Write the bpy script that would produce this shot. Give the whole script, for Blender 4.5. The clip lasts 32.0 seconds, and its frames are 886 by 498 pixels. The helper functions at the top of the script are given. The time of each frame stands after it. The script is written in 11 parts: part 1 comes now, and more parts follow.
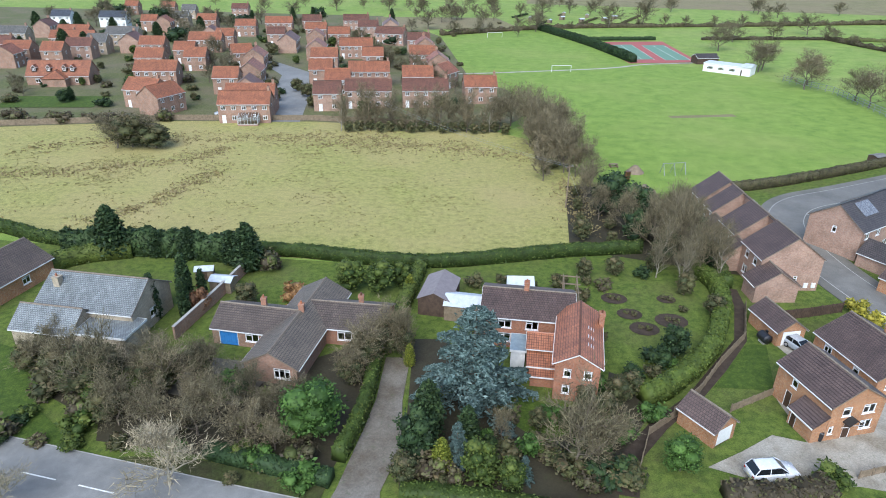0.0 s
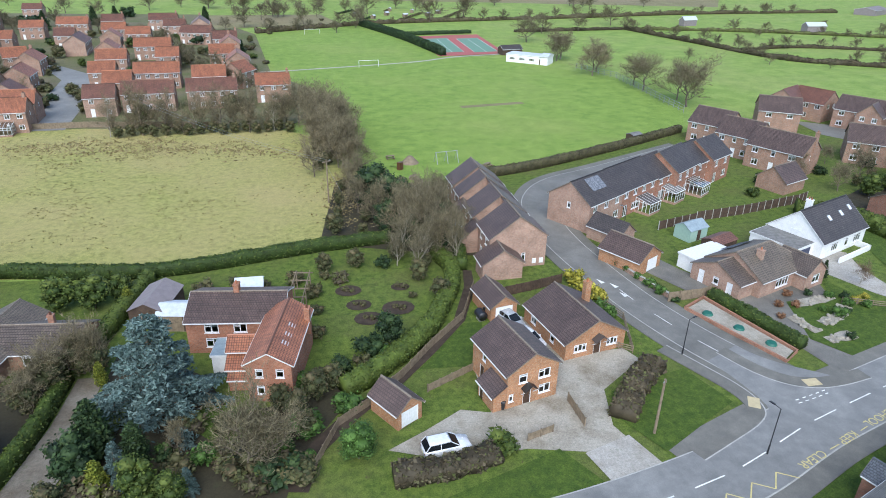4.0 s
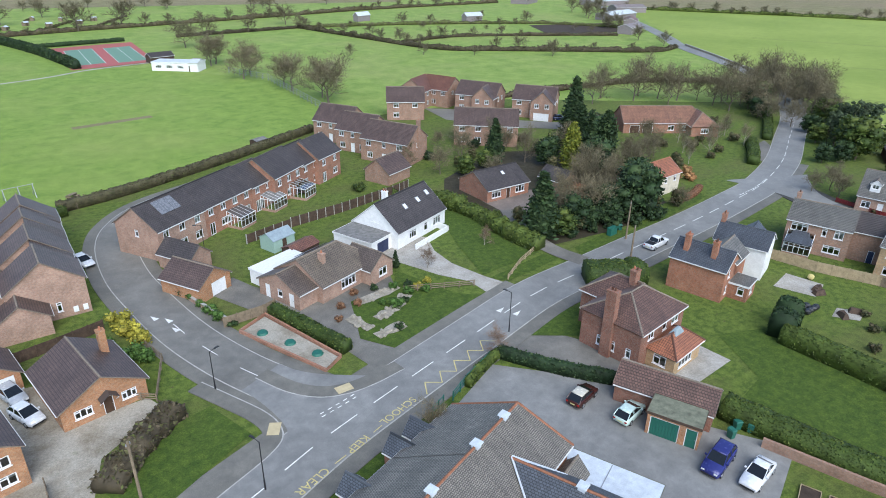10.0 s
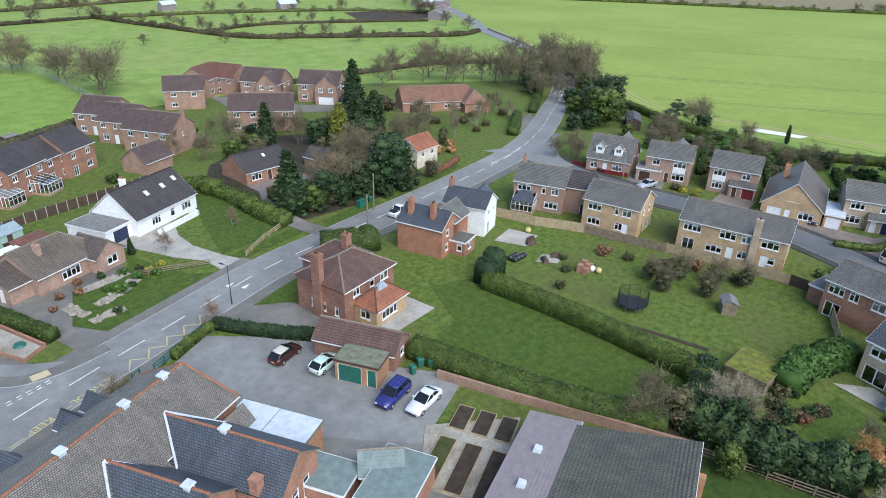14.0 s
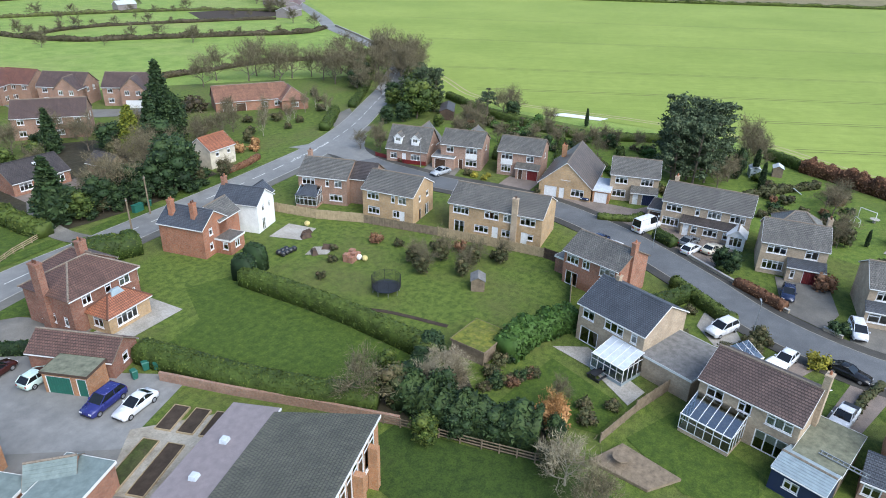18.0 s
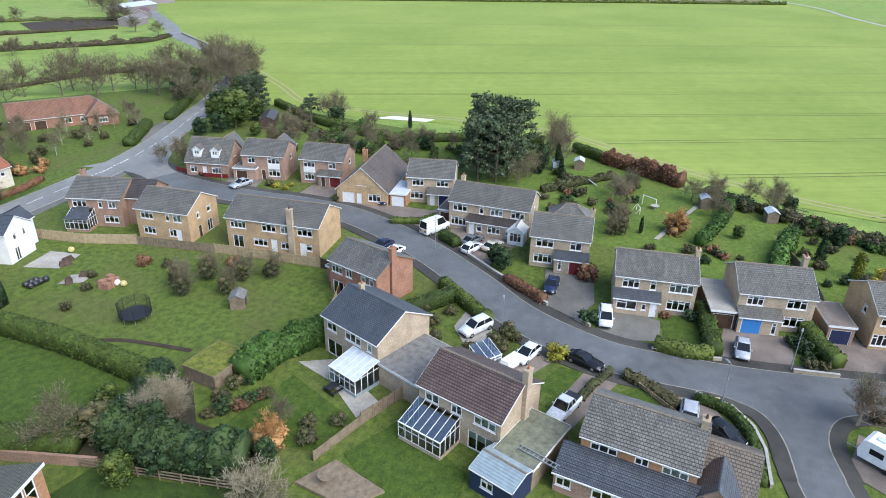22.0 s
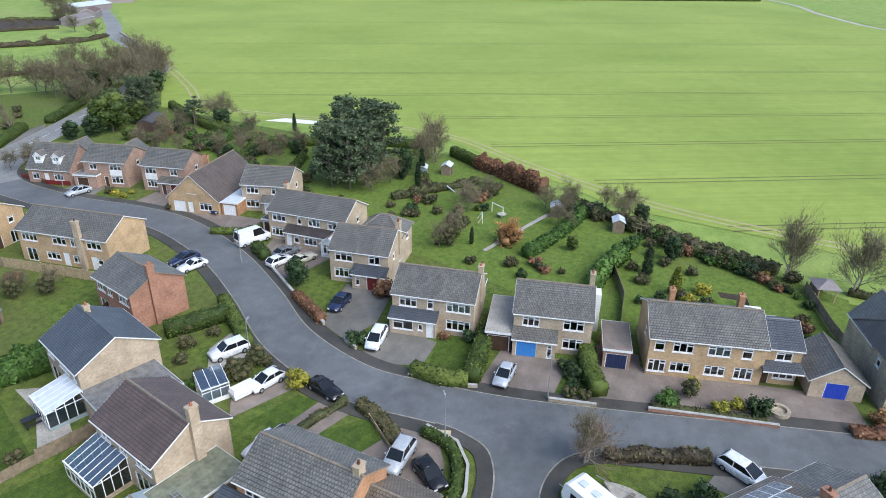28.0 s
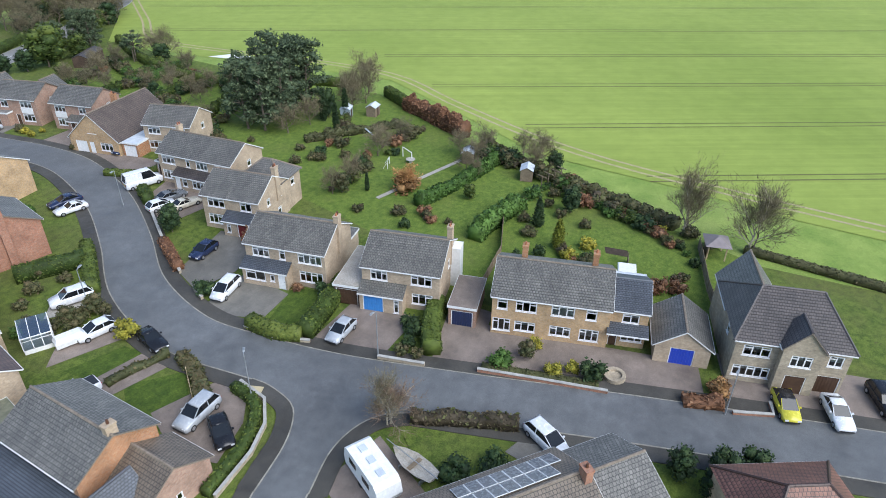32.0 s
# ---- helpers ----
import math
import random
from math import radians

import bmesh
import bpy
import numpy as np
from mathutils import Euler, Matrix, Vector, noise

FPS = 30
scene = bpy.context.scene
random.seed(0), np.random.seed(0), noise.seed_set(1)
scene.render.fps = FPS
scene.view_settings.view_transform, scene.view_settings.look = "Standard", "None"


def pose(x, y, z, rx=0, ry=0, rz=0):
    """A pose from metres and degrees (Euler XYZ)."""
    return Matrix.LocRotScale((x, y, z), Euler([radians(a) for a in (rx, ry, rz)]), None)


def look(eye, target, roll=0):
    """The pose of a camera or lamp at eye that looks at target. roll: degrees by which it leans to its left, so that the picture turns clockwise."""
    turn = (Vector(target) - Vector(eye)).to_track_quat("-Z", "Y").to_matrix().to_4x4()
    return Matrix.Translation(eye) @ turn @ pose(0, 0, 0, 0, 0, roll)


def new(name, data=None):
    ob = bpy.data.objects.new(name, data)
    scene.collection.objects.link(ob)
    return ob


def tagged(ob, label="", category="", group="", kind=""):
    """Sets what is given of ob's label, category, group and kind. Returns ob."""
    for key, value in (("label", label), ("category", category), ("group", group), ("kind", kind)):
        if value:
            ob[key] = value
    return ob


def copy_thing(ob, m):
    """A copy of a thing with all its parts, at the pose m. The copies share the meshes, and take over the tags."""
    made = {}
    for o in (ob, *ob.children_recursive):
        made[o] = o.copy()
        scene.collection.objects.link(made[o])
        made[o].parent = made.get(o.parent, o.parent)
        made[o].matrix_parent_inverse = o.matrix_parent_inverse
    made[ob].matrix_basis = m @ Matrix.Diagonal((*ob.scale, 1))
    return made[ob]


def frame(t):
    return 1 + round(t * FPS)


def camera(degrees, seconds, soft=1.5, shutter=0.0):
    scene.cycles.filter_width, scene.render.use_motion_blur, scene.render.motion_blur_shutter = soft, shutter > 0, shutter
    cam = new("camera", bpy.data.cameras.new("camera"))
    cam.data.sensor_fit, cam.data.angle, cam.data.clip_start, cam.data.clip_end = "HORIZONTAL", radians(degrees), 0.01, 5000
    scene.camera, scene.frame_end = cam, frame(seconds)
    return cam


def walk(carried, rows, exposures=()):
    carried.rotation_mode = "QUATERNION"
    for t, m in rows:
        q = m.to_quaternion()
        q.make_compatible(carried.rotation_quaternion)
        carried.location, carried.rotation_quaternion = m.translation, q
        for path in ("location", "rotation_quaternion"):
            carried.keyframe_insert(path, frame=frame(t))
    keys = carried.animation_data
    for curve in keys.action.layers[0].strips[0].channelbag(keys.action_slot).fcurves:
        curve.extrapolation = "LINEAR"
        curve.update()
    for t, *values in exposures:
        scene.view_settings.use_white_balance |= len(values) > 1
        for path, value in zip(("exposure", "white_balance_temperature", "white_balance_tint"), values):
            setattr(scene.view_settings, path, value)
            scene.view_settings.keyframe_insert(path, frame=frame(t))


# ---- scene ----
cam = camera(68.9, 32.0, 0.95)
METRES, EYE, TILT, LEAN, TURN = 160.0, 44.05, 0.57, 0.0, 0.0
ROWS = [
    (0.0, 0.0, 0.0, 0.0, 0.43, -26.32, -0.86),
    (0.5, 0.016, -0.0008, -0.0007, 0.24, -26.43, -0.92),
    (1.0, 0.0317, -0.0015, -0.0012, -0.57, -26.45, -0.95),
    (1.5, 0.0473, -0.0023, -0.0017, -2.0, -26.48, -0.99),
    (2.0, 0.0626, -0.0032, -0.0021, -3.75, -26.48, -1.05),
    (2.5, 0.0781, -0.0037, -0.0024, -5.65, -26.44, -1.12),
    (3.0, 0.0936, -0.0044, -0.0029, -7.58, -26.4, -1.2),
    (3.5, 0.1091, -0.005, -0.0029, -9.53, -26.36, -1.24),
    (4.0, 0.1247, -0.0055, -0.003, -11.45, -26.31, -1.27),
    (4.5, 0.1402, -0.0061, -0.0031, -13.36, -26.24, -1.28),
    (6.5, 0.2036, -0.0083, -0.0027, -20.74, -25.8, -1.21),
    (7.0, 0.2196, -0.0088, -0.0026, -22.6, -25.73, -1.16),
    (7.5, 0.2354, -0.0093, -0.0028, -24.51, -25.7, -1.12),
    (8.0, 0.2511, -0.0098, -0.0028, -26.36, -25.64, -1.06),
    (8.5, 0.2661, -0.0104, -0.0028, -28.32, -25.67, -1.01),
    (9.0, 0.2803, -0.0131, -0.0028, -30.22, -25.72, -1.02),
    (9.5, 0.293, -0.0192, -0.0025, -32.3, -25.82, -1.13),
    (10.0, 0.3044, -0.0276, -0.0024, -34.38, -25.9, -1.28),
    (10.5, 0.3139, -0.0391, -0.0021, -36.48, -25.86, -1.42),
    (11.0, 0.3223, -0.052, -0.0021, -38.52, -25.97, -1.55),
    (11.5, 0.3312, -0.0647, -0.002, -40.23, -26.06, -1.68),
    (12.0, 0.3394, -0.0773, -0.0023, -41.72, -26.19, -1.74),
    (12.5, 0.3477, -0.0903, -0.0023, -43.09, -26.29, -1.81),
    (13.0, 0.3562, -0.1034, -0.0023, -44.41, -26.36, -1.91),
    (13.5, 0.3649, -0.1168, -0.0023, -45.74, -26.37, -1.99),
    (14.0, 0.3737, -0.1304, -0.0022, -47.07, -26.39, -2.01),
    (14.5, 0.3826, -0.1433, -0.0023, -48.36, -26.37, -2.06),
    (16.5, 0.4187, -0.1947, -0.0023, -53.16, -26.31, -2.03),
    (17.0, 0.4278, -0.2075, -0.0023, -54.31, -26.3, -2.01),
    (17.5, 0.4368, -0.2202, -0.0021, -55.45, -26.27, -1.98),
    (18.0, 0.4459, -0.2328, -0.0017, -56.64, -26.25, -1.96),
    (18.5, 0.4549, -0.2454, -0.0015, -57.79, -26.21, -1.93),
    (19.0, 0.4637, -0.2582, -0.0013, -58.92, -26.18, -1.92),
    (19.5, 0.4728, -0.2709, -0.0007, -60.09, -26.14, -1.87),
    (20.0, 0.4817, -0.2835, 0.0001, -61.23, -26.08, -1.85),
    (20.5, 0.4908, -0.2963, 0.0005, -62.34, -25.94, -1.82),
    (21.0, 0.5001, -0.3091, 0.0012, -63.47, -25.86, -1.75),
    (21.5, 0.5095, -0.3219, 0.0018, -64.52, -25.8, -1.73),
    (22.0, 0.519, -0.3349, 0.0025, -65.59, -25.8, -1.64),
    (22.5, 0.5283, -0.3474, 0.0028, -66.66, -25.77, -1.62),
    (23.0, 0.5374, -0.3601, 0.0031, -67.23, -25.79, -1.59),
    (23.5, 0.5468, -0.3729, 0.0033, -67.3, -25.8, -1.55),
    (24.0, 0.5554, -0.3849, 0.0034, -67.16, -25.81, -1.52),
    (24.5, 0.5646, -0.3976, 0.0036, -66.98, -25.86, -1.49),
    (25.0, 0.5738, -0.4103, 0.0039, -66.77, -25.89, -1.46),
    (25.5, 0.5831, -0.4231, 0.0037, -66.55, -25.89, -1.45),
    (27.5, 0.6199, -0.4742, 0.0046, -65.56, -25.94, -1.38),
    (28.0, 0.6293, -0.487, 0.0048, -65.26, -25.98, -1.37),
    (28.5, 0.6387, -0.4999, 0.005, -64.99, -26.0, -1.33),
    (29.0, 0.6481, -0.5126, 0.005, -64.65, -26.0, -1.31),
    (29.5, 0.6574, -0.5256, 0.005, -64.35, -25.99, -1.3),
    (30.0, 0.667, -0.5385, 0.0049, -64.06, -26.15, -1.29),
    (30.5, 0.6765, -0.5512, 0.0051, -63.72, -27.42, -1.29),
    (31.0, 0.6858, -0.5642, 0.0047, -63.43, -30.44, -1.32),
    (31.5, 0.6955, -0.5772, 0.0046, -63.14, -31.18, -1.3),
    (32.0, 0.7051, -0.5901, 0.0048, -62.83, -31.39, -1.26),
]
walk(cam, [(t, pose(0, 0, EYE, TILT, LEAN, TURN) @ pose(METRES * x, METRES * y, METRES * z, 90 + pitch, roll, yaw)) for t, x, y, z, yaw, pitch, roll in ROWS], [(0.0, 1.06, 5900, 8), (10.0, 0.92, 6000, 8), (14.0, 1.0, 6020, 8), (23.0, 1.15, 6080, 9), (32.0, 0.97, 6080, 9)])

# ---- world and light: a bright overcast winter day ----
SUN_UP, SUN_FROM = 45, 197
world = bpy.data.worlds.new("overcast_sky")
scene.world = world
world.use_nodes = True
wn = world.node_tree.nodes
sky = wn.new("ShaderNodeTexSky")
sky.sky_type = "NISHITA"
sky.sun_disc = False
sky.sun_elevation = radians(SUN_UP)
sky.sun_rotation = radians(SUN_FROM)
sky.air_density, sky.dust_density, sky.ozone_density = 1.0, 1.2, 1.0
world.node_tree.links.new(sky.outputs[0], wn["Background"].inputs[0])
wn["Background"].inputs[1].default_value = 0.13
sun_data = bpy.data.lights.new("sun", "SUN")
sun_data.energy, sun_data.angle, sun_data.color = 2.0, radians(55), (1.0, 0.98, 0.95)
sun = new("sun", sun_data)
sun.matrix_world = look((150 + 88 * math.sin(radians(SUN_FROM)), 88 * math.cos(radians(SUN_FROM)), 30 + 88 * math.tan(radians(SUN_UP))), (150, 0, 30))


# ---- materials ----
def srgb(h):
    return tuple(((c / 255) / 12.92 if c <= 10 else ((c / 255 + 0.055) / 1.055) ** 2.4) for c in h)


class Nodes:
    """A small wrapper to write node materials in few lines."""

    def __init__(self, name):
        self.m = bpy.data.materials.new(name)
        self.m.use_nodes = True
        self.n, self.l = self.m.node_tree.nodes, self.m.node_tree.links
        self.b = self.n["Principled BSDF"]
        self.b.inputs["Specular IOR Level"].default_value = 0.3

    def add(self, kind, **inputs):
        node = self.n.new(kind)
        for k, v in inputs.items():
            self.put(node, k.replace("_", " "), v)
        return node

    def put(self, node, key, v):
        s = node.inputs[int(key)] if key.isdigit() else node.inputs[key]
        if hasattr(v, "links"):
            self.l.new(v, s)
        else:
            s.default_value = v

    def place(self, uv=False, spread=True):
        co = self.n.new("ShaderNodeTexCoord").outputs["UV" if uv else "Object"]
        if not spread:
            return co
        info = self.n.new("ShaderNodeObjectInfo")
        off = self.add("ShaderNodeVectorMath")
        off.operation = "MULTIPLY_ADD"
        self.l.new(info.outputs["Random"], off.inputs[0])
        off.inputs[1].default_value = (37.0, 53.0, 0.0 if uv else 19.0)
        self.l.new(co, off.inputs[2])
        return off.outputs[0]

    def noise(self, co, scale, detail=4.0, rough=0.6):
        n = self.add("ShaderNodeTexNoise", Scale=scale, Detail=detail, Roughness=rough)
        self.l.new(co, n.inputs["Vector"])
        return n.outputs["Fac"]

    def ramp(self, fac, stops):
        r = self.n.new("ShaderNodeValToRGB")
        self.l.new(fac, r.inputs[0])
        e = r.color_ramp.elements
        while len(e) < len(stops):
            e.new(0.5)
        for el, (p, c) in zip(e, stops):
            el.position = p
            el.color = (*c, 1) if len(c) == 3 else c
        return r.outputs[0]

    def mix(self, a, b, fac, mode="MIX"):
        x = self.n.new("ShaderNodeMix")
        x.data_type, x.blend_type = "RGBA", mode
        for s, v in ((x.inputs[0], fac), (x.inputs[6], a), (x.inputs[7], b)):
            if hasattr(v, "links"):
                self.l.new(v, s)
            elif isinstance(v, tuple):
                s.default_value = (*v, 1) if len(v) == 3 else v
            else:
                s.default_value = v
        return x.outputs[2]

    def done(self, colour, rough=0.85, height=None, bump=0.3, dist=0.02):
        self.put(self.b, "Base Color", colour if not isinstance(colour, tuple) else (*colour[:3], 1))
        self.put(self.b, "Roughness", rough)
        if height is not None:
            bp = self.add("ShaderNodeBump", Strength=bump, Distance=dist)
            self.l.new(height, bp.inputs["Height"])
            self.l.new(bp.outputs[0], self.b.inputs["Normal"])
        return self.m


def scale3(c, k):
    return tuple(min(1.0, v * k) for v in c)


def plain(name, c, rough=0.6, var=0.25, scale=1.5, fine=25.0, bump=0.15, metal=0.0, dist=0.01):
    q = Nodes(name)
    co = q.place()
    big, small = q.noise(co, scale), q.noise(co, fine, 3)
    col = q.mix(q.ramp(big, [(0.3, scale3(c, 1 - var)), (0.7, scale3(c, 1 + var))]), q.ramp(small, [(0.3, (0.72,) * 3), (0.7, (1.15,) * 3)]), 0.6, "MULTIPLY")
    q.b.inputs["Metallic"].default_value = metal
    return q.done(col, rough, small, bump, dist)


def paint(name, c, rough=0.3, metal=0.0):
    q = Nodes(name)
    co = q.place()
    n = q.noise(co, 3.0)
    q.b.inputs["Metallic"].default_value = metal
    q.b.inputs["Specular IOR Level"].default_value = 0.5
    return q.done(q.ramp(n, [(0.25, scale3(c, 0.82)), (0.75, scale3(c, 1.05))]), q.ramp(n, [(0.3, (rough * 0.8,) * 3), (0.8, (min(1, rough * 1.5),) * 3)]))


def brick(name, a, b, mortar, w=0.225, h=0.075, stain=0.35):
    q = Nodes(name)
    co = q.place(uv=True)
    t = q.add("ShaderNodeTexBrick", Scale=1.0, Color1=(*a, 1), Color2=(*b, 1), Mortar=(*mortar, 1))
    t.inputs["Mortar Size"].default_value = 0.008
    t.inputs["Brick Width"].default_value, t.inputs["Row Height"].default_value = w, h
    q.l.new(co, t.inputs["Vector"])
    big, mid = q.noise(co, 0.5), q.noise(co, 3.5, 5)
    col = q.mix(t.outputs[0], q.ramp(big, [(0.3, (1 - stain,) * 3), (0.65, (1.1,) * 3)]), 0.8, "MULTIPLY")
    col = q.mix(col, q.ramp(mid, [(0.3, (0.7, 0.68, 0.68)), (0.7, (1.2, 1.17, 1.12))]), 0.7, "MULTIPLY")
    return q.done(col, 0.9, t.outputs["Fac"], -0.4, 0.006)


def tiles(name, a, b, w=0.3, h=0.32, lichen=0.3, lcol=(0.30, 0.29, 0.22), wet=0.52, offset=0.5):
    q = Nodes(name)
    co = q.place(uv=True)
    t = q.add("ShaderNodeTexBrick", Scale=1.0, Color1=(*a, 1), Color2=(*b, 1), Mortar=(*scale3(a, 0.25), 1))
    t.inputs["Mortar Size"].default_value = 0.03
    t.inputs["Brick Width"].default_value, t.inputs["Row Height"].default_value = w, h
    t.offset = offset
    q.l.new(co, t.inputs["Vector"])
    streak = q.add("ShaderNodeMapping", Scale=(1.2, 0.25, 1.0))
    q.l.new(co, streak.inputs[0])
    big, st, spots = q.noise(co, 0.45, 5), q.noise(streak.outputs[0], 1.6, 5), q.noise(co, 6.0, 6, 0.7)
    col = q.mix(t.outputs[0], q.ramp(big, [(0.3, (0.68,) * 3), (0.7, (1.25,) * 3)]), 0.75, "MULTIPLY")
    col = q.mix(col, q.ramp(st, [(0.35, (0.72,) * 3), (0.65, (1.2,) * 3)]), 0.7, "MULTIPLY")
    col = q.mix(col, lcol, q.ramp(spots, [(0.60 - lichen * 0.14, (0, 0, 0)), (0.72, (lichen,) * 3)]))
    q.b.inputs["Specular IOR Level"].default_value = 0.6
    return q.done(col, wet, t.outputs["Fac"], -0.6, 0.02)


def turf(name, dark, light, dry, scale=0.12, dryness=0.45, mid=1.1, soil=(0.07, 0.055, 0.03), bare=0.0):
    q = Nodes(name)
    co = q.place(spread=False)
    big, md, small, tiny = q.noise(co, scale, 6, 0.65), q.noise(co, mid, 5, 0.7), q.noise(co, 7.0, 4, 0.7), q.noise(co, 30.0, 2)
    col = q.ramp(md, [(0.38, dark), (0.62, light)])
    col = q.mix(col, dry, q.ramp(big, [(1 - dryness - 0.12, (0, 0, 0)), (1 - dryness + 0.2, (0.85,) * 3)]))
    col = q.mix(col, q.ramp(small, [(0.3, (0.48, 0.5, 0.42)), (0.7, (1.38, 1.34, 1.3))]), 0.85, "MULTIPLY")
    if bare:
        col = q.mix(col, soil, q.ramp(q.noise(co, 0.9, 6, 0.75), [(0.64 - bare * 0.1, (0, 0, 0)), (0.74 - bare * 0.1, (0.9,) * 3)]))
    return q.done(col, 0.95, tiny, 0.6, 0.05)


def leafy(name, a, b, c):
    """Foliage: colour varies from leaf to leaf and from plant to plant."""
    q = Nodes(name)
    geo, info = q.n.new("ShaderNodeNewGeometry"), q.n.new("ShaderNodeObjectInfo")
    col = q.ramp(geo.outputs["Random Per Island"], [(0.0, a), (0.55, b), (1.0, c)])
    big = q.noise(q.place(), 0.8, 3)
    col = q.mix(col, q.ramp(big, [(0.3, (0.55,) * 3), (0.7, (1.4,) * 3)]), 0.85, "MULTIPLY")
    col = q.mix(col, q.ramp(info.outputs["Random"], [(0, (0.78, 0.8, 0.75)), (1, (1.2, 1.15, 1.1))]), 0.8, "MULTIPLY")
    q.b.inputs["Specular IOR Level"].default_value = 0.25
    return q.done(col, 0.7)


def road_mat(name, c, wear=0.3, chips=0.25):
    q = Nodes(name)
    co = q.place(spread=False)
    big, mid, tiny = q.noise(co, 0.10, 6, 0.7), q.noise(co, 0.7, 5, 0.7), q.noise(co, 25.0, 3)
    col = q.ramp(big, [(0.3, scale3(c, 1 - wear)), (0.7, scale3(c, 1 + wear))])
    col = q.mix(col, q.ramp(mid, [(0.35, (0.75,) * 3), (0.65, (1.18,) * 3)]), 0.7, "MULTIPLY")
    col = q.mix(col, q.ramp(tiny, [(0.3, (1 - chips,) * 3), (0.7, (1 + chips,) * 3)]), 0.8, "MULTIPLY")
    return q.done(col, q.ramp(mid, [(0.3, (0.5,) * 3), (0.6, (0.85,) * 3)]), tiny, 0.25, 0.01)


def dirt_mat(name, clean, mud, moss):
    """Loose or stained ground: clean patches, mud and moss over it, grit."""
    q = Nodes(name)
    co = q.place(spread=False)
    big, mid, fine, tiny = q.noise(co, 0.22, 6, 0.7), q.noise(co, 0.9, 6, 0.75), q.noise(co, 5.0, 5, 0.75), q.noise(co, 28.0, 3)
    col = q.mix(clean, mud, q.ramp(big, [(0.42, (0, 0, 0)), (0.66, (0.85,) * 3)]))
    col = q.mix(col, moss, q.ramp(mid, [(0.58, (0, 0, 0)), (0.72, (0.7,) * 3)]))
    col = q.mix(col, q.ramp(fine, [(0.3, (0.62,) * 3), (0.7, (1.25,) * 3)]), 0.8, "MULTIPLY")
    col = q.mix(col, q.ramp(tiny, [(0.3, (0.7,) * 3), (0.7, (1.25,) * 3)]), 0.8, "MULTIPLY")
    return q.done(col, q.ramp(mid, [(0.3, (0.95,) * 3), (0.7, (0.6,) * 3)]), tiny, 0.4, 0.02)


def crop_mat(name):
    """Young winter cereal in long straight drills, with paired wheel tracks."""
    q = Nodes(name)
    co = q.place(spread=False)
    rot = q.add("ShaderNodeMapping", Rotation=(0, 0, radians(-60)), Scale=(60, 1, 1))
    rot.vector_type = "TEXTURE"
    q.l.new(co, rot.inputs[0])
    big, mid, line, tiny = q.noise(co, 0.012, 5, 0.6), q.noise(co, 0.25, 5, 0.65), q.noise(rot.outputs[0], 0.9, 4, 0.7), q.noise(co, 9.0, 3)
    col = q.ramp(big, [(0.3, (0.188, 0.25, 0.042)), (0.7, (0.262, 0.322, 0.066))])
    col = q.mix(col, q.ramp(line, [(0.3, (0.80, 0.80, 0.74)), (0.7, (1.14, 1.12, 1.1))]), 0.7, "MULTIPLY")
    col = q.mix(col, q.ramp(mid, [(0.3, (0.85, 0.86, 0.8)), (0.7, (1.1,) * 3)]), 0.7, "MULTIPLY")
    col = q.mix(col, q.ramp(tiny, [(0.3, (0.75,) * 3), (0.7, (1.15,) * 3)]), 0.7, "MULTIPLY")
    return q.done(col, 0.9, tiny, 0.4, 0.05)


def glass_mat(name, tint=(0.9, 0.95, 0.95), ior=1.75):
    m = bpy.data.materials.new(name)
    m.use_nodes = True
    n, l = m.node_tree.nodes, m.node_tree.links
    out = n["Material Output"]
    n.remove(n["Principled BSDF"])
    gl, tr, mx, fr = n.new("ShaderNodeBsdfGlossy"), n.new("ShaderNodeBsdfTransparent"), n.new("ShaderNodeMixShader"), n.new("ShaderNodeFresnel")
    gl.inputs["Roughness"].default_value = 0.03
    tr.inputs[0].default_value = (*tint, 1)
    fr.inputs["IOR"].default_value = ior
    l.new(fr.outputs[0], mx.inputs[0]); l.new(tr.outputs[0], mx.inputs[1]); l.new(gl.outputs[0], mx.inputs[2]); l.new(mx.outputs[0], out.inputs[0])
    return m


M_ = {}
M_["brick_orange"] = brick("orange_brick", (0.43, 0.20, 0.088), (0.34, 0.15, 0.068), (0.40, 0.33, 0.24))
M_["brick_honey"] = brick("honey_brick", (0.52, 0.35, 0.185), (0.43, 0.28, 0.14), (0.42, 0.36, 0.27))
M_["brick_red"] = brick("red_brick", (0.37, 0.17, 0.105), (0.29, 0.128, 0.08), (0.30, 0.24, 0.19))
M_["brick_villa"] = brick("dark_villa_brick", (0.275, 0.12, 0.078), (0.205, 0.086, 0.056), (0.27, 0.22, 0.18))
M_["brick_warm"] = brick("warm_red_brick", (0.38, 0.15, 0.08), (0.29, 0.11, 0.06), (0.34, 0.26, 0.2))
M_["brick_pink"] = brick("pink_brown_brick", (0.40, 0.255, 0.185), (0.33, 0.20, 0.145), (0.36, 0.30, 0.25))
M_["brick_buff"] = brick("buff_brick", (0.47, 0.375, 0.27), (0.39, 0.30, 0.205), (0.38, 0.33, 0.26))
M_["brick_brown"] = brick("brown_brick", (0.36, 0.215, 0.148), (0.29, 0.165, 0.112), (0.30, 0.26, 0.22))
M_["stone"] = brick("coursed_stone", (0.42, 0.36, 0.265), (0.33, 0.28, 0.205), (0.31, 0.28, 0.23), 0.42, 0.16)
M_["render"] = plain("white_render", (0.74, 0.74, 0.72), 0.8, 0.08)
M_["cream"] = plain("cream_roughcast", (0.56, 0.50, 0.39), 0.9, 0.15)
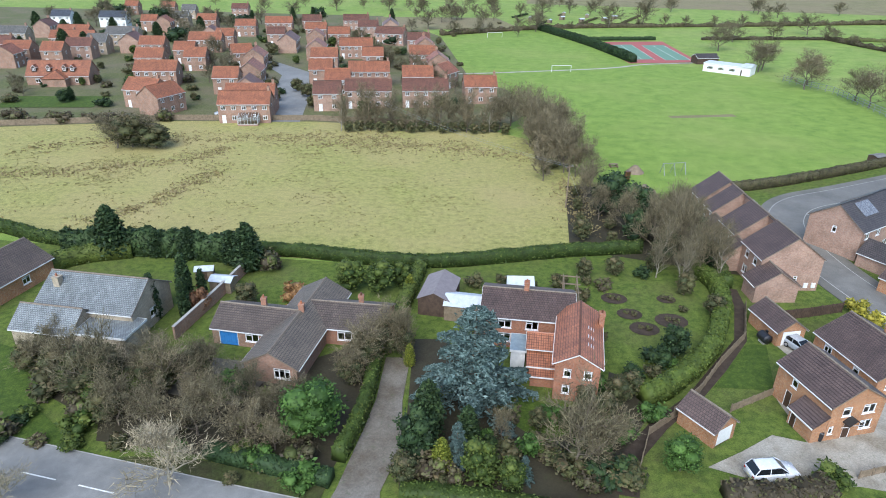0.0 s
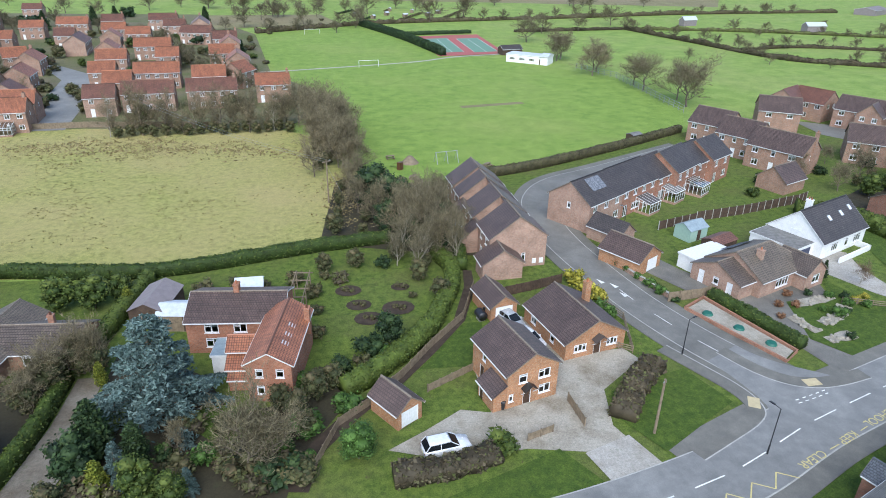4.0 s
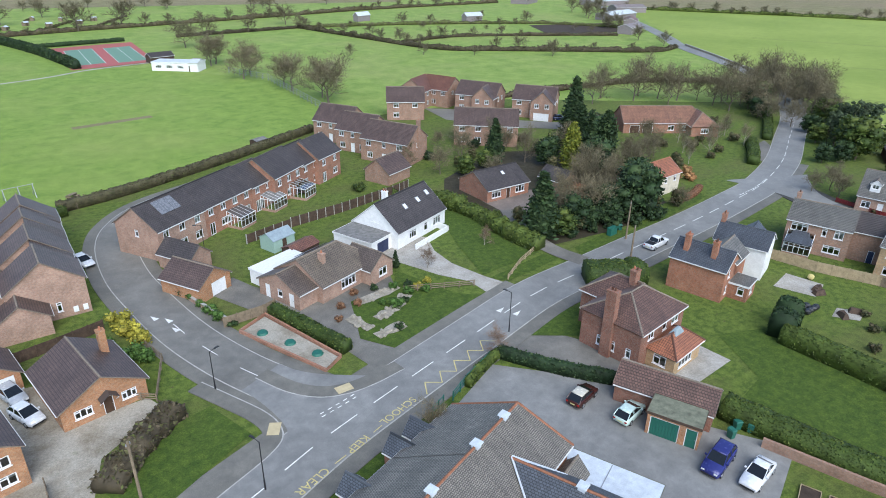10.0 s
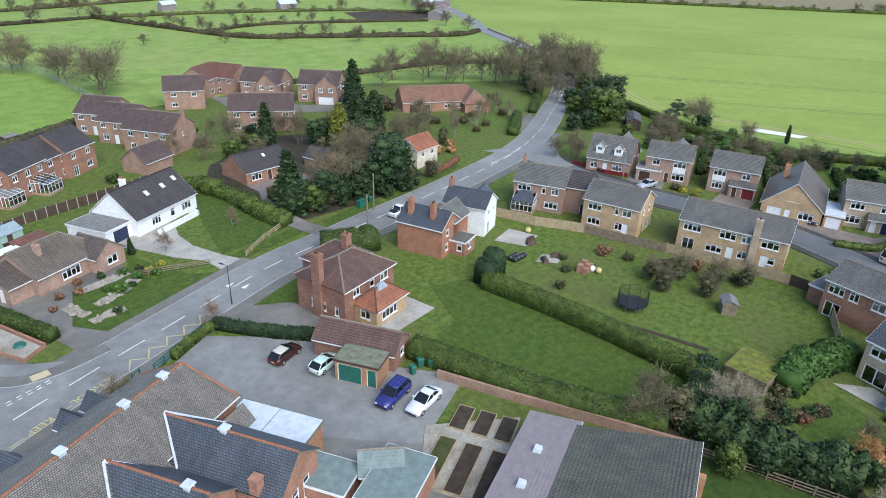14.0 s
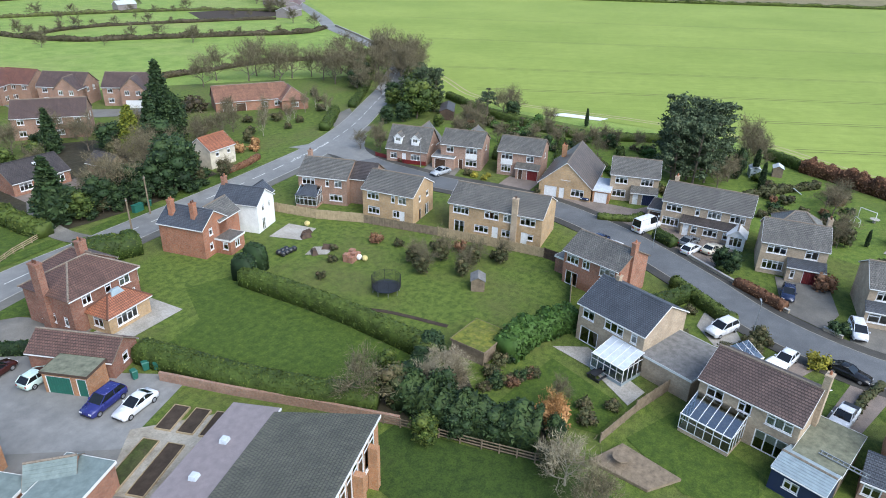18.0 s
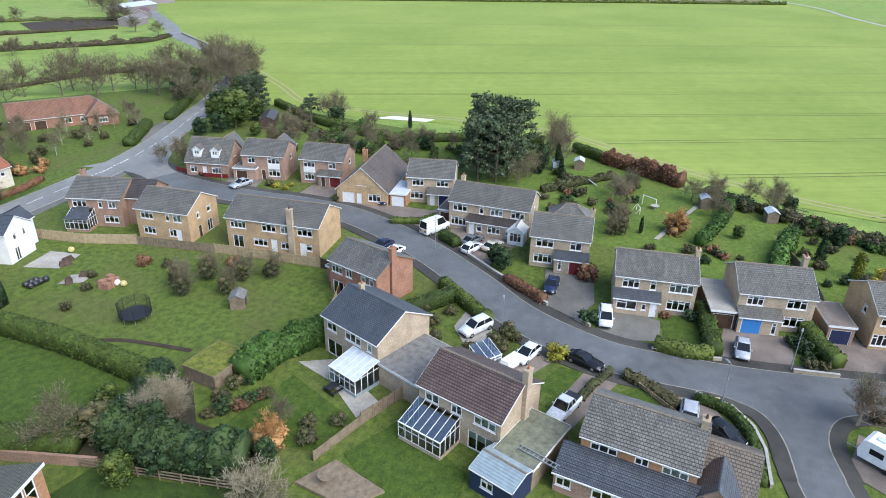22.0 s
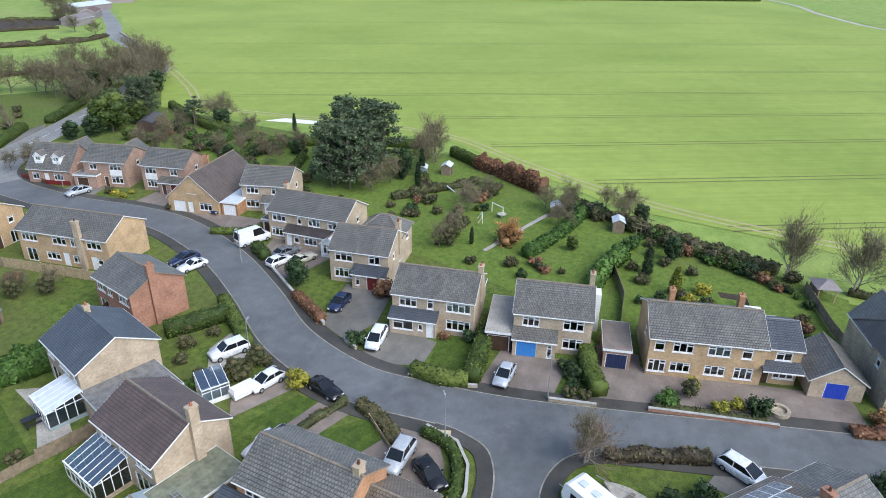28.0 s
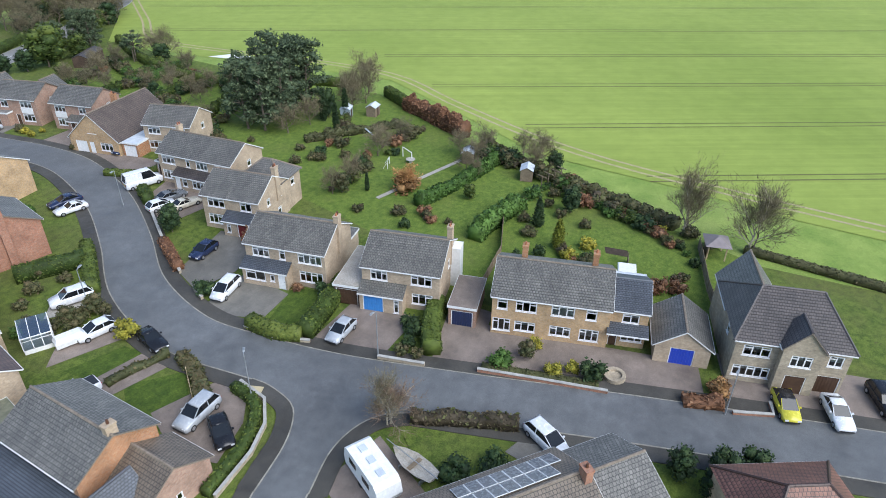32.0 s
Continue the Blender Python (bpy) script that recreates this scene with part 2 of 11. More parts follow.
M_["roof_brown"] = tiles("brown_concrete_tiles", (0.135, 0.102, 0.08), (0.10, 0.075, 0.06), lichen=0.3)
M_["roof_tan"] = tiles("weathered_tan_tiles", (0.17, 0.135, 0.10), (0.14, 0.11, 0.082), lichen=0.45)
M_["roof_grey"] = tiles("grey_concrete_tiles", (0.165, 0.155, 0.136), (0.105, 0.10, 0.09), lichen=0.6, lcol=(0.30, 0.295, 0.245))
M_["roof_slate"] = tiles("blue_slate", (0.088, 0.098, 0.115), (0.068, 0.076, 0.09), 0.3, 0.22, 0.2, wet=0.5)
M_["roof_dark"] = tiles("dark_tiles", (0.085, 0.070, 0.064), (0.06, 0.05, 0.047), lichen=0.25)
M_["roof_bluegrey"] = tiles("weathered_blue_grey_slates", (0.25, 0.27, 0.27), (0.18, 0.195, 0.195), 0.3, 0.25, 0.5, lcol=(0.33, 0.33, 0.24), wet=0.5)
M_["roof_school"] = tiles("weathered_grey_tan_tiles", (0.23, 0.205, 0.17), (0.175, 0.155, 0.13), w=0.2, h=0.17, lichen=0.5, lcol=(0.36, 0.34, 0.27))
M_["roof_villa"] = tiles("dark_red_brown_tiles", (0.15, 0.083, 0.06), (0.11, 0.06, 0.045), lichen=0.3)
M_["felt_green"] = plain("mossy_green_felt", (0.16, 0.165, 0.115), 0.85, 0.35)
M_["roof_plum"] = tiles("plum_brown_tiles", (0.125, 0.083, 0.068), (0.095, 0.062, 0.052), lichen=0.25)
M_["roof_red"] = tiles("red_brown_tiles", (0.20, 0.088, 0.055), (0.155, 0.066, 0.043), lichen=0.3)
M_["roof_orange"] = tiles("orange_pantiles", (0.380, 0.147, 0.071), (0.294, 0.109, 0.055), 0.26, 0.3, 0.2, lcol=(0.228, 0.114, 0.076), offset=0.0)
M_["roof_mossy"] = tiles("mossy_brown_tiles", (0.115, 0.105, 0.075), (0.085, 0.08, 0.058), lichen=0.65, lcol=(0.15, 0.165, 0.075))
M_["roof_barn"] = tiles("tan_orange_pantiles", (0.30, 0.15, 0.09), (0.24, 0.118, 0.072), 0.26, 0.3, 0.3, offset=0.0)
M_["roof_felt"] = plain("mineral_felt", (0.17, 0.165, 0.155), 0.9, 0.3)
M_["roof_pale"] = plain("pale_roof_membrane", (0.50, 0.54, 0.58), 0.6, 0.14)
M_["moss"] = turf("moss_roof", (0.085, 0.11, 0.02), (0.20, 0.20, 0.032), (0.14, 0.115, 0.06), 0.5, 0.4)
M_["metal_roof"] = plain("profiled_grey_sheet", (0.22, 0.19, 0.19), 0.55, 0.12)
M_["zinc"] = plain("zinc_sheet", (0.30, 0.36, 0.38), 0.45, 0.15, metal=0.2)
M_["ridge"] = plain("ridge_mortar_tiles", (0.20, 0.165, 0.13), 0.85, 0.3, 4)
M_["terracotta"] = plain("terracotta_ridge", (0.255, 0.112, 0.064), 0.85, 0.25, 4)
M_["green_board"] = paint("dark_green_board", (0.02, 0.05, 0.04), 0.5)
M_["white"] = paint("white_upvc", (0.78, 0.78, 0.77), 0.35)
M_["white_gloss"] = paint("white_board", (0.72, 0.72, 0.70), 0.5)
M_["black"] = paint("black_plastic", (0.02, 0.02, 0.022), 0.4)
M_["lead"] = plain("lead_flashing", (0.24, 0.25, 0.27), 0.5, 0.15)
M_["blind"] = plain("pale_blind", (0.55, 0.54, 0.50), 0.9, 0.15)
M_["curtain"] = plain("lined_curtain", (0.42, 0.40, 0.36), 0.9, 0.25)
M_["glass"] = glass_mat("window_glass", ior=2.1)
M_["roof_glass"] = glass_mat("conservatory_roof_glass", (0.85, 0.92, 0.95), 4.5)
M_["solar"] = paint("solar_cells", (0.16, 0.165, 0.18), 0.25)
M_["door_brown"] = plain("dark_stained_door", (0.07, 0.04, 0.025), 0.5, 0.2)
M_["door_red"] = paint("dark_red_door", (0.16, 0.02, 0.02), 0.4)
M_["door_blue"] = paint("bright_blue_door", (0.05, 0.22, 0.55), 0.4)
M_["door_navy"] = paint("deep_blue_door", (0.018, 0.028, 0.075), 0.4)
M_["door_royal"] = paint("royal_blue_door", (0.025, 0.06, 0.42), 0.4)
M_["door_green"] = paint("green_painted_door", (0.02, 0.12, 0.085), 0.5)
M_["door_white"] = M_["white"]
M_["wood"] = plain("weathered_timber", (0.20, 0.155, 0.105), 0.85, 0.3, 2, 18)
M_["wood_new"] = plain("new_timber", (0.36, 0.28, 0.17), 0.85, 0.22, 2, 18)
M_["wood_dark"] = plain("dark_stained_timber", (0.075, 0.05, 0.035), 0.8, 0.3, 2, 18)
M_["shed_sage"] = plain("sage_green_roof_felt", (0.16, 0.20, 0.19), 0.7, 0.2)
M_["shed_green"] = paint("pale_green_shed_paint", (0.32, 0.45, 0.38), 0.6)
M_["asphalt"] = road_mat("asphalt", (0.2, 0.198, 0.187), 0.22)
M_["asphalt_dark"] = road_mat("worn_dark_asphalt", (0.168, 0.161, 0.143), 0.26)
M_["estate_asphalt"] = road_mat("estate_asphalt", (0.114, 0.118, 0.12), 0.24, 0.4)
M_["drive"] = road_mat("block_drive", (0.19, 0.155, 0.13), 0.4, 0.4)
M_["drive_dark"] = road_mat("tarmac_drive", (0.15, 0.141, 0.122), 0.38, 0.35)
M_["concrete"] = dirt_mat("stained_concrete", (0.40, 0.375, 0.33), (0.25, 0.225, 0.18), (0.20, 0.20, 0.13))
M_["gravel"] = dirt_mat("muddy_pale_gravel", (0.36, 0.33, 0.27), (0.17, 0.14, 0.095), (0.10, 0.115, 0.04))
M_["gravel_dark"] = dirt_mat("leaf_strewn_gravel", (0.19, 0.17, 0.14), (0.10, 0.08, 0.055), (0.075, 0.09, 0.03))
M_["pavement"] = road_mat("pavement_tarmac", (0.15, 0.142, 0.122), 0.3)
M_["pavement_dark"] = road_mat("wet_mossy_footway", (0.062, 0.058, 0.05), 0.4, 0.35)
M_["kerb_old"] = plain("dirty_old_kerb", (0.24, 0.225, 0.185), 0.9, 0.35, 1.2)
M_["kerb"] = plain("concrete_kerb", (0.36, 0.35, 0.32), 0.9, 0.2)
M_["line_white"] = plain("road_paint_white", (0.66, 0.66, 0.62), 0.8, 0.2, 1.2, 9)
M_["line_yellow"] = plain("road_paint_yellow", (0.52, 0.44, 0.18), 0.8, 0.2, 1.2, 9)
M_["tactile"] = plain("buff_tactile_paving", (0.48, 0.40, 0.24), 0.9, 0.12)
M_["soil"] = plain("damp_soil", (0.051, 0.037, 0.026), 0.95, 0.35, 1.2, 12, 0.6)
M_["grass"] = turf("garden_grass", (0.057, 0.092, 0.014), (0.124, 0.166, 0.028), (0.115, 0.110, 0.041), 0.08, 0.42, bare=0.35)
M_["lawn"] = turf("mown_lawn", (0.039, 0.071, 0.009), (0.076, 0.116, 0.015), (0.097, 0.118, 0.025), 0.10, 0.3)
# darker copy of the mown lawn, with tree shade put into its colour
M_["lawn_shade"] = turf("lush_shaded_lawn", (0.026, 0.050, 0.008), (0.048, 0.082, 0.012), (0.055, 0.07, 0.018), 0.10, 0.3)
M_["rough"] = turf("rough_ground", (0.031, 0.043, 0.010), (0.064, 0.085, 0.020), (0.072, 0.056, 0.031), 0.12, 0.5, bare=0.35)
M_["lawn_bright"] = turf("bright_back_lawn", (0.075, 0.125, 0.018), (0.14, 0.195, 0.032), (0.15, 0.16, 0.045), 0.10, 0.35, bare=0.2)
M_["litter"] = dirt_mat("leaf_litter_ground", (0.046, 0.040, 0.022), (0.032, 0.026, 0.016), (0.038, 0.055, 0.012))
M_["estate_garden"] = turf("estate_gardens", (0.075, 0.09, 0.03), (0.13, 0.14, 0.05), (0.17, 0.135, 0.10), 0.06, 0.5, bare=0.4)
M_["meadow"] = turf("tussocky_meadow", (0.185, 0.191, 0.055), (0.354, 0.343, 0.109), (0.376, 0.300, 0.142), 0.025, 0.5, 0.9, (0.120, 0.096, 0.052), bare=0.42)
M_["pitch"] = turf("playing_field_grass", (0.142, 0.223, 0.037), (0.207, 0.296, 0.055), (0.256, 0.294, 0.082), 0.02, 0.4, 0.25)
M_["pasture"] = turf("pasture", (0.153, 0.234, 0.044), (0.234, 0.311, 0.071), (0.262, 0.278, 0.098), 0.02, 0.4, 0.15)
M_["arable"] = turf("far_arable", (0.15, 0.14, 0.06), (0.22, 0.20, 0.10), (0.22, 0.17, 0.11), 0.012, 0.5, 0.1)
M_["track"] = turf("grassy_wheel_track", (0.085, 0.105, 0.028), (0.13, 0.145, 0.04), (0.12, 0.10, 0.05), 0.1, 0.5)
M_["mud_track"] = turf("pale_mud_track", (0.28, 0.25, 0.12), (0.40, 0.35, 0.20), (0.36, 0.30, 0.19), 0.1, 0.5)
M_["crop"] = crop_mat("winter_cereal")
M_["court_red"] = plain("court_red", (0.34, 0.10, 0.09), 0.85, 0.12)
M_["court_green"] = plain("court_green", (0.14, 0.24, 0.17), 0.85, 0.12)
M_["hedge"] = leafy("hedge_leaves", (0.025, 0.044, 0.009), (0.053, 0.081, 0.015), (0.098, 0.123, 0.025))
M_["hedge_yew"] = leafy("yew_hedge_leaves", (0.032, 0.052, 0.009), (0.061, 0.090, 0.016), (0.104, 0.131, 0.025))
M_["hedge_bare"] = leafy("bare_hedge_twigs", (0.047, 0.038, 0.024), (0.093, 0.076, 0.047), (0.085, 0.102, 0.030))
M_["hedge_beech"] = leafy("beech_hedge_leaves", (0.09, 0.045, 0.025), (0.17, 0.085, 0.045), (0.24, 0.14, 0.08))
M_["laurel"] = leafy("laurel_leaves", (0.026, 0.057, 0.010), (0.049, 0.098, 0.018), (0.090, 0.164, 0.037))
M_["conifer"] = leafy("conifer_needles", (0.012, 0.025, 0.010), (0.025, 0.049, 0.017), (0.047, 0.075, 0.024))
M_["cedar"] = leafy("blue_cedar_needles", (0.035, 0.062, 0.058), (0.078, 0.122, 0.115), (0.15, 0.21, 0.20))
M_["goldfir"] = leafy("golden_conifer", (0.06, 0.085, 0.012), (0.13, 0.155, 0.02), (0.21, 0.22, 0.03))
M_["pine"] = leafy("pine_needles", (0.030, 0.048, 0.025), (0.064, 0.092, 0.048), (0.111, 0.141, 0.074))
M_["rust"] = leafy("rust_leaves", (0.17, 0.085, 0.035), (0.28, 0.15, 0.06), (0.36, 0.22, 0.10))
M_["yellowleaf"] = leafy("yellow_flowers", (0.12, 0.13, 0.02), (0.26, 0.24, 0.03), (0.36, 0.32, 0.05))
M_["heather"] = leafy("mixed_shrub_leaves", (0.038, 0.047, 0.019), (0.072, 0.076, 0.030), (0.111, 0.089, 0.047))
M_["tussock"] = leafy("tussock_blades", (0.11, 0.105, 0.035), (0.21, 0.185, 0.07), (0.31, 0.26, 0.12))
M_["dead_grass"] = leafy("dead_grass_blades", (0.17, 0.13, 0.06), (0.26, 0.205, 0.095), (0.35, 0.29, 0.15))
M_["bark"] = plain("grey_brown_bark", (0.135, 0.11, 0.082), 0.9, 0.3, 2)
M_["bark_pale"] = plain("pale_bark", (0.30, 0.27, 0.21), 0.9, 0.25, 2)
M_["twig"] = leafy("bare_twigs", (0.088, 0.074, 0.043), (0.152, 0.130, 0.078), (0.224, 0.196, 0.124))
M_["twig_rust"] = leafy("rust_orange_twigs", (0.22, 0.11, 0.04), (0.36, 0.19, 0.07), (0.46, 0.28, 0.12))
M_["twig_red"] = leafy("reddish_twigs", (0.12, 0.075, 0.05), (0.20, 0.132, 0.09), (0.26, 0.19, 0.135))
M_["twig_pale"] = leafy("pale_twigs", (0.18, 0.155, 0.10), (0.27, 0.235, 0.16), (0.36, 0.32, 0.23))
M_["tyre"] = plain("tyre_rubber", (0.02, 0.02, 0.02), 0.85, 0.2)
M_["rim"] = paint("alloy", (0.45, 0.46, 0.48), 0.3, 0.7)
M_["lamp_red"] = paint("red_lens", (0.35, 0.01, 0.01), 0.15)
M_["lamp_clear"] = paint("clear_lens", (0.65, 0.66, 0.68), 0.1)
M_["steel"] = paint("galvanised_steel", (0.33, 0.35, 0.36), 0.45, 0.5)
M_["plate"] = paint("pale_plate", (0.6, 0.55, 0.25), 0.5)


# ---- mesh helpers ----
class MB:
    """Collects faces of one mesh."""

    def __init__(self):
        self.v, self.f = [], []

    def face(self, *pts):
        i = len(self.v)
        self.v += [tuple(p) for p in pts]
        self.f.append(tuple(range(i, i + len(pts))))
        return self

    def box(self, x0, y0, z0, x1, y1, z1):
        i = len(self.v)
        self.v += [(x, y, z) for z in (z0, z1) for x, y in ((x0, y0), (x1, y0), (x1, y1), (x0, y1))]
        self.f += [tuple(i + k for k in q) for q in ((3, 2, 1, 0), (4, 5, 6, 7), (0, 1, 5, 4), (1, 2, 6, 5), (2, 3, 7, 6), (3, 0, 4, 7))]
        return self

    def prism(self, poly, z0, z1):
        n, i = len(poly), len(self.v)
        self.v += [(x, y, z) for z in (z0, z1) for x, y in poly]
        self.f += [tuple(i + k for k in reversed(range(n))), tuple(i + n + k for k in range(n))]
        self.f += [(i + k, i + (k + 1) % n, i + n + (k + 1) % n, i + n + k) for k in range(n)]
        return self

    def tube(self, a, b, r0, r1, n=6, cap=True):
        a, b = Vector(a), Vector(b)
        d = (b - a).normalized()
        u = d.orthogonal().normalized()
        w = d.cross(u)
        i = len(self.v)
        for p, r in ((a, r0), (b, r1)):
            for k in range(n):
                q = p + (u * math.cos(2 * math.pi * k / n) + w * math.sin(2 * math.pi * k / n)) * r
                self.v.append(tuple(q))
        self.f += [(i + k, i + (k + 1) % n, i + n + (k + 1) % n, i + n + k) for k in range(n)]
        if cap:
            self.f += [tuple(i + k for k in reversed(range(n))), tuple(i + n + k for k in range(n))]
        return self

    def rings(self, rings, close=True):
        """Skins a list of rings of equal point count."""
        n, i = len(rings[0]), len(self.v)
        for r in rings:
            self.v += [tuple(p) for p in r]
        for a in range(len(rings) - 1):
            self.f += [(i + a * n + k, i + a * n + (k + 1) % n, i + (a + 1) * n + (k + 1) % n, i + (a + 1) * n + k) for k in range(n)]
        if close:
            self.f += [tuple(i + k for k in reversed(range(n))), tuple(i + (len(rings) - 1) * n + k for k in range(n))]
        return self

    def moved(self, m):
        self.v = [tuple(m @ Vector(p)) for p in self.v]
        return self

    def weld(self):
        """Merges points that coincide, so that touching faces are one piece."""
        seen, back, v = {}, [], []
        for p in self.v:
            k = tuple(round(c, 4) for c in p)
            if k not in seen:
                seen[k] = len(v)
                v.append(p)
            back.append(seen[k])
        self.v = v
        out = []
        for f in self.f:
            g = [back[i] for i in f]
            g = tuple(k for i, k in enumerate(g) if k != g[i - 1])
            if len(g) > 2 and len(set(g)) == len(g):
                out.append(g)
        self.f = out
        return self

    def add(self, other, m=None):
        i = len(self.v)
        self.v += [tuple(m @ Vector(p)) for p in other.v] if m else other.v
        self.f += [tuple(i + k for k in q) for q in other.f]
        return self


def mesh_of(name, mb, mat, uv=True, smooth=False):
    me = bpy.data.meshes.new(name)
    me.from_pydata(mb.v, [], mb.f)
    if uv and len(me.polygons):
        nl, npoly = len(me.loops), len(me.polygons)
        tot, nor = np.empty(npoly, int), np.empty(npoly * 3)
        me.polygons.foreach_get("loop_total", tot)
        me.polygons.foreach_get("normal", nor)
        vi, co = np.empty(nl, int), np.empty(len(me.vertices) * 3)
        me.loops.foreach_get("vertex_index", vi)
        me.vertices.foreach_get("co", co)
        nor = np.repeat(nor.reshape(-1, 3), tot, 0)
        p = co.reshape(-1, 3)[vi]
        ux = np.stack([-nor[:, 1], nor[:, 0], np.zeros(nl)], 1)
        ln = np.linalg.norm(ux, axis=1)
        flat = ln < 0.05
        ux[flat], ln[flat] = (1, 0, 0), 1
        ux /= ln[:, None]
        vx = np.cross(nor, ux)
        layer = me.uv_layers.new(name="UVMap")
        layer.data.foreach_set("uv", np.stack([(p * ux).sum(1), (p * vx).sum(1)], 1).ravel())
    if smooth:
        me.shade_smooth()
    me.materials.append(mat if not isinstance(mat, str) else M_[mat])
    return me


def quick_mesh(name, verts, quads, mat):
    """A mesh of many quads from arrays."""
    me = bpy.data.meshes.new(name)
    me.vertices.add(len(verts))
    me.vertices.foreach_set("co", np.asarray(verts, np.float32).ravel())
    n, k = quads.shape
    me.loops.add(n * k)
    me.loops.foreach_set("vertex_index", quads.astype(np.int32).ravel())
    me.polygons.add(n)
    me.polygons.foreach_set("loop_start", np.arange(0, n * k, k, dtype=np.int32))
    me.polygons.foreach_set("loop_total", np.full(n, k, np.int32))
    me.polygons.foreach_set("use_smooth", np.ones(n, bool))
    me.update(calc_edges=True)
    me.materials.append(M_[mat] if isinstance(mat, str) else mat)
    return me


def part(name, mb, mat, parent, label="", uv=True, smooth=False):
    ob = new(name, mesh_of(name, mb, mat, uv, smooth))
    ob.parent = parent
    if label:
        tagged(ob, label)
    return ob


def thing(name, x, y, yaw=0.0, z=0.0, label="", category="", group="", kind=""):
    ob = new(name)
    ob.empty_display_size = 0.5
    ob.matrix_basis = pose(x, y, z, 0, 0, yaw)
    return tagged(ob, label, category, group, kind)


def solo(name, mb, mat, label="", category="", group="", kind="", uv=True, smooth=False, m=None):
    ob = new(name, mesh_of(name, mb, mat, uv, smooth))
    if m:
        ob.matrix_basis = m
    return tagged(ob, label, category, group, kind)


def smooth_line(pts, step=1.5):
    """A smooth line through points, sampled about every step metres."""
    p = [Vector((*q[:2], 0)) for q in pts]
    if len(p) == 2:
        n = max(1, int((p[1] - p[0]).length / step))
        return [p[0].lerp(p[1], i / n) for i in range(n + 1)]
    p = [p[0] * 2 - p[1]] + p + [p[-1] * 2 - p[-2]]
    out = []
    for a, b, c, d in zip(p, p[1:], p[2:], p[3:]):
        n = max(1, int((c - b).length / step))
        for i in range(n):
            t = i / n
            out.append(0.5 * (2 * b + (c - a) * t + (2 * a - 5 * b + 4 * c - d) * t * t + (3 * b - a - 3 * c + d) * t ** 3))
    return out + [p[-2]]


def sides(line, half):
    """The left and right borders of a line at a half width."""
    lo, ro = [], []
    for i, p in enumerate(line):
        d = (line[min(i + 1, len(line) - 1)] - line[max(i - 1, 0)]).normalized()
        n = Vector((-d.y, d.x, 0))
        h = half[i] if isinstance(half, list) else half
        lo.append(p + n * h)
        ro.append(p - n * h)
    return lo, ro


def ribbon(name, pts, width, z, mat, thick=0.0, step=1.5, label="", kind="structure", category="", shift=0.0):
    line = smooth_line(pts, step)
    if shift:
        line = sides(line, abs(shift))[0 if shift > 0 else 1]
    lo, ro = sides(line, width / 2)
    mb = MB()
    for i in range(len(line) - 1):
        a, b, c, d = ro[i], ro[i + 1], lo[i + 1], lo[i]
        mb.face((a.x, a.y, z), (b.x, b.y, z), (c.x, c.y, z), (d.x, d.y, z))
        if thick:
            mb.face((b.x, b.y, z), (a.x, a.y, z), (a.x, a.y, z - thick), (b.x, b.y, z - thick))
            mb.face((d.x, d.y, z), (c.x, c.y, z), (c.x, c.y, z - thick), (d.x, d.y, z - thick))
    return solo(name, mb, mat, label, category, "", kind)


def sheet(name, poly, z, mat, label="", kind="structure", thick=0.0, category=""):
    mb = MB()
    area = sum(a[0] * b[1] - a[1] * b[0] for a, b in zip(poly, poly[1:] + poly[:1]))
    if area < 0:
        poly = poly[::-1]
    if thick:
        mb.prism(poly, z - thick, z)
    else:
        mb.face(*[(x, y, z) for x, y in poly])
    return solo(name, mb, mat, label, category, "", kind)


# ---- houses ----
TURNS = {"f": 0, "b": 180, "l": -90, "r": 90}


def wall_face(mb, m, width, height, holes, deep=0.1):
    """A wall in its own plane (x along, z up, y inwards) with reveals at its openings."""
    xs = sorted({-width / 2, width / 2, *[v for u, z, w, h, *_ in holes for v in (u - w / 2, u + w / 2)]})
    zs = sorted({0.0, height, *[v for u, z, w, h, *_ in holes for v in (z, z + h)]})
    tmp = MB()
    for x0, x1 in zip(xs, xs[1:]):
        for z0, z1 in zip(zs, zs[1:]):
            cx, cz = (x0 + x1) / 2, (z0 + z1) / 2
            if not any(abs(cx - u) < w / 2 and z < cz < z + h for u, z, w, h, *_ in holes):
                tmp.face((x0, 0, z0), (x1, 0, z0), (x1, 0, z1), (x0, 0, z1))
    for u, z, w, h, *_ in holes:
        a, b, c, d = u - w / 2, u + w / 2, z, z + h
        tmp.face((a, 0, c), (a, deep, c), (a, deep, d), (a, 0, d)).face((b, deep, c), (b, 0, c), (b, 0, d), (b, deep, d))
        tmp.face((a, 0, d), (a, deep, d), (b, deep, d), (b, 0, d)).face((a, deep, c), (a, 0, c), (b, 0, c), (b, deep, c))
    mb.add(tmp, m)


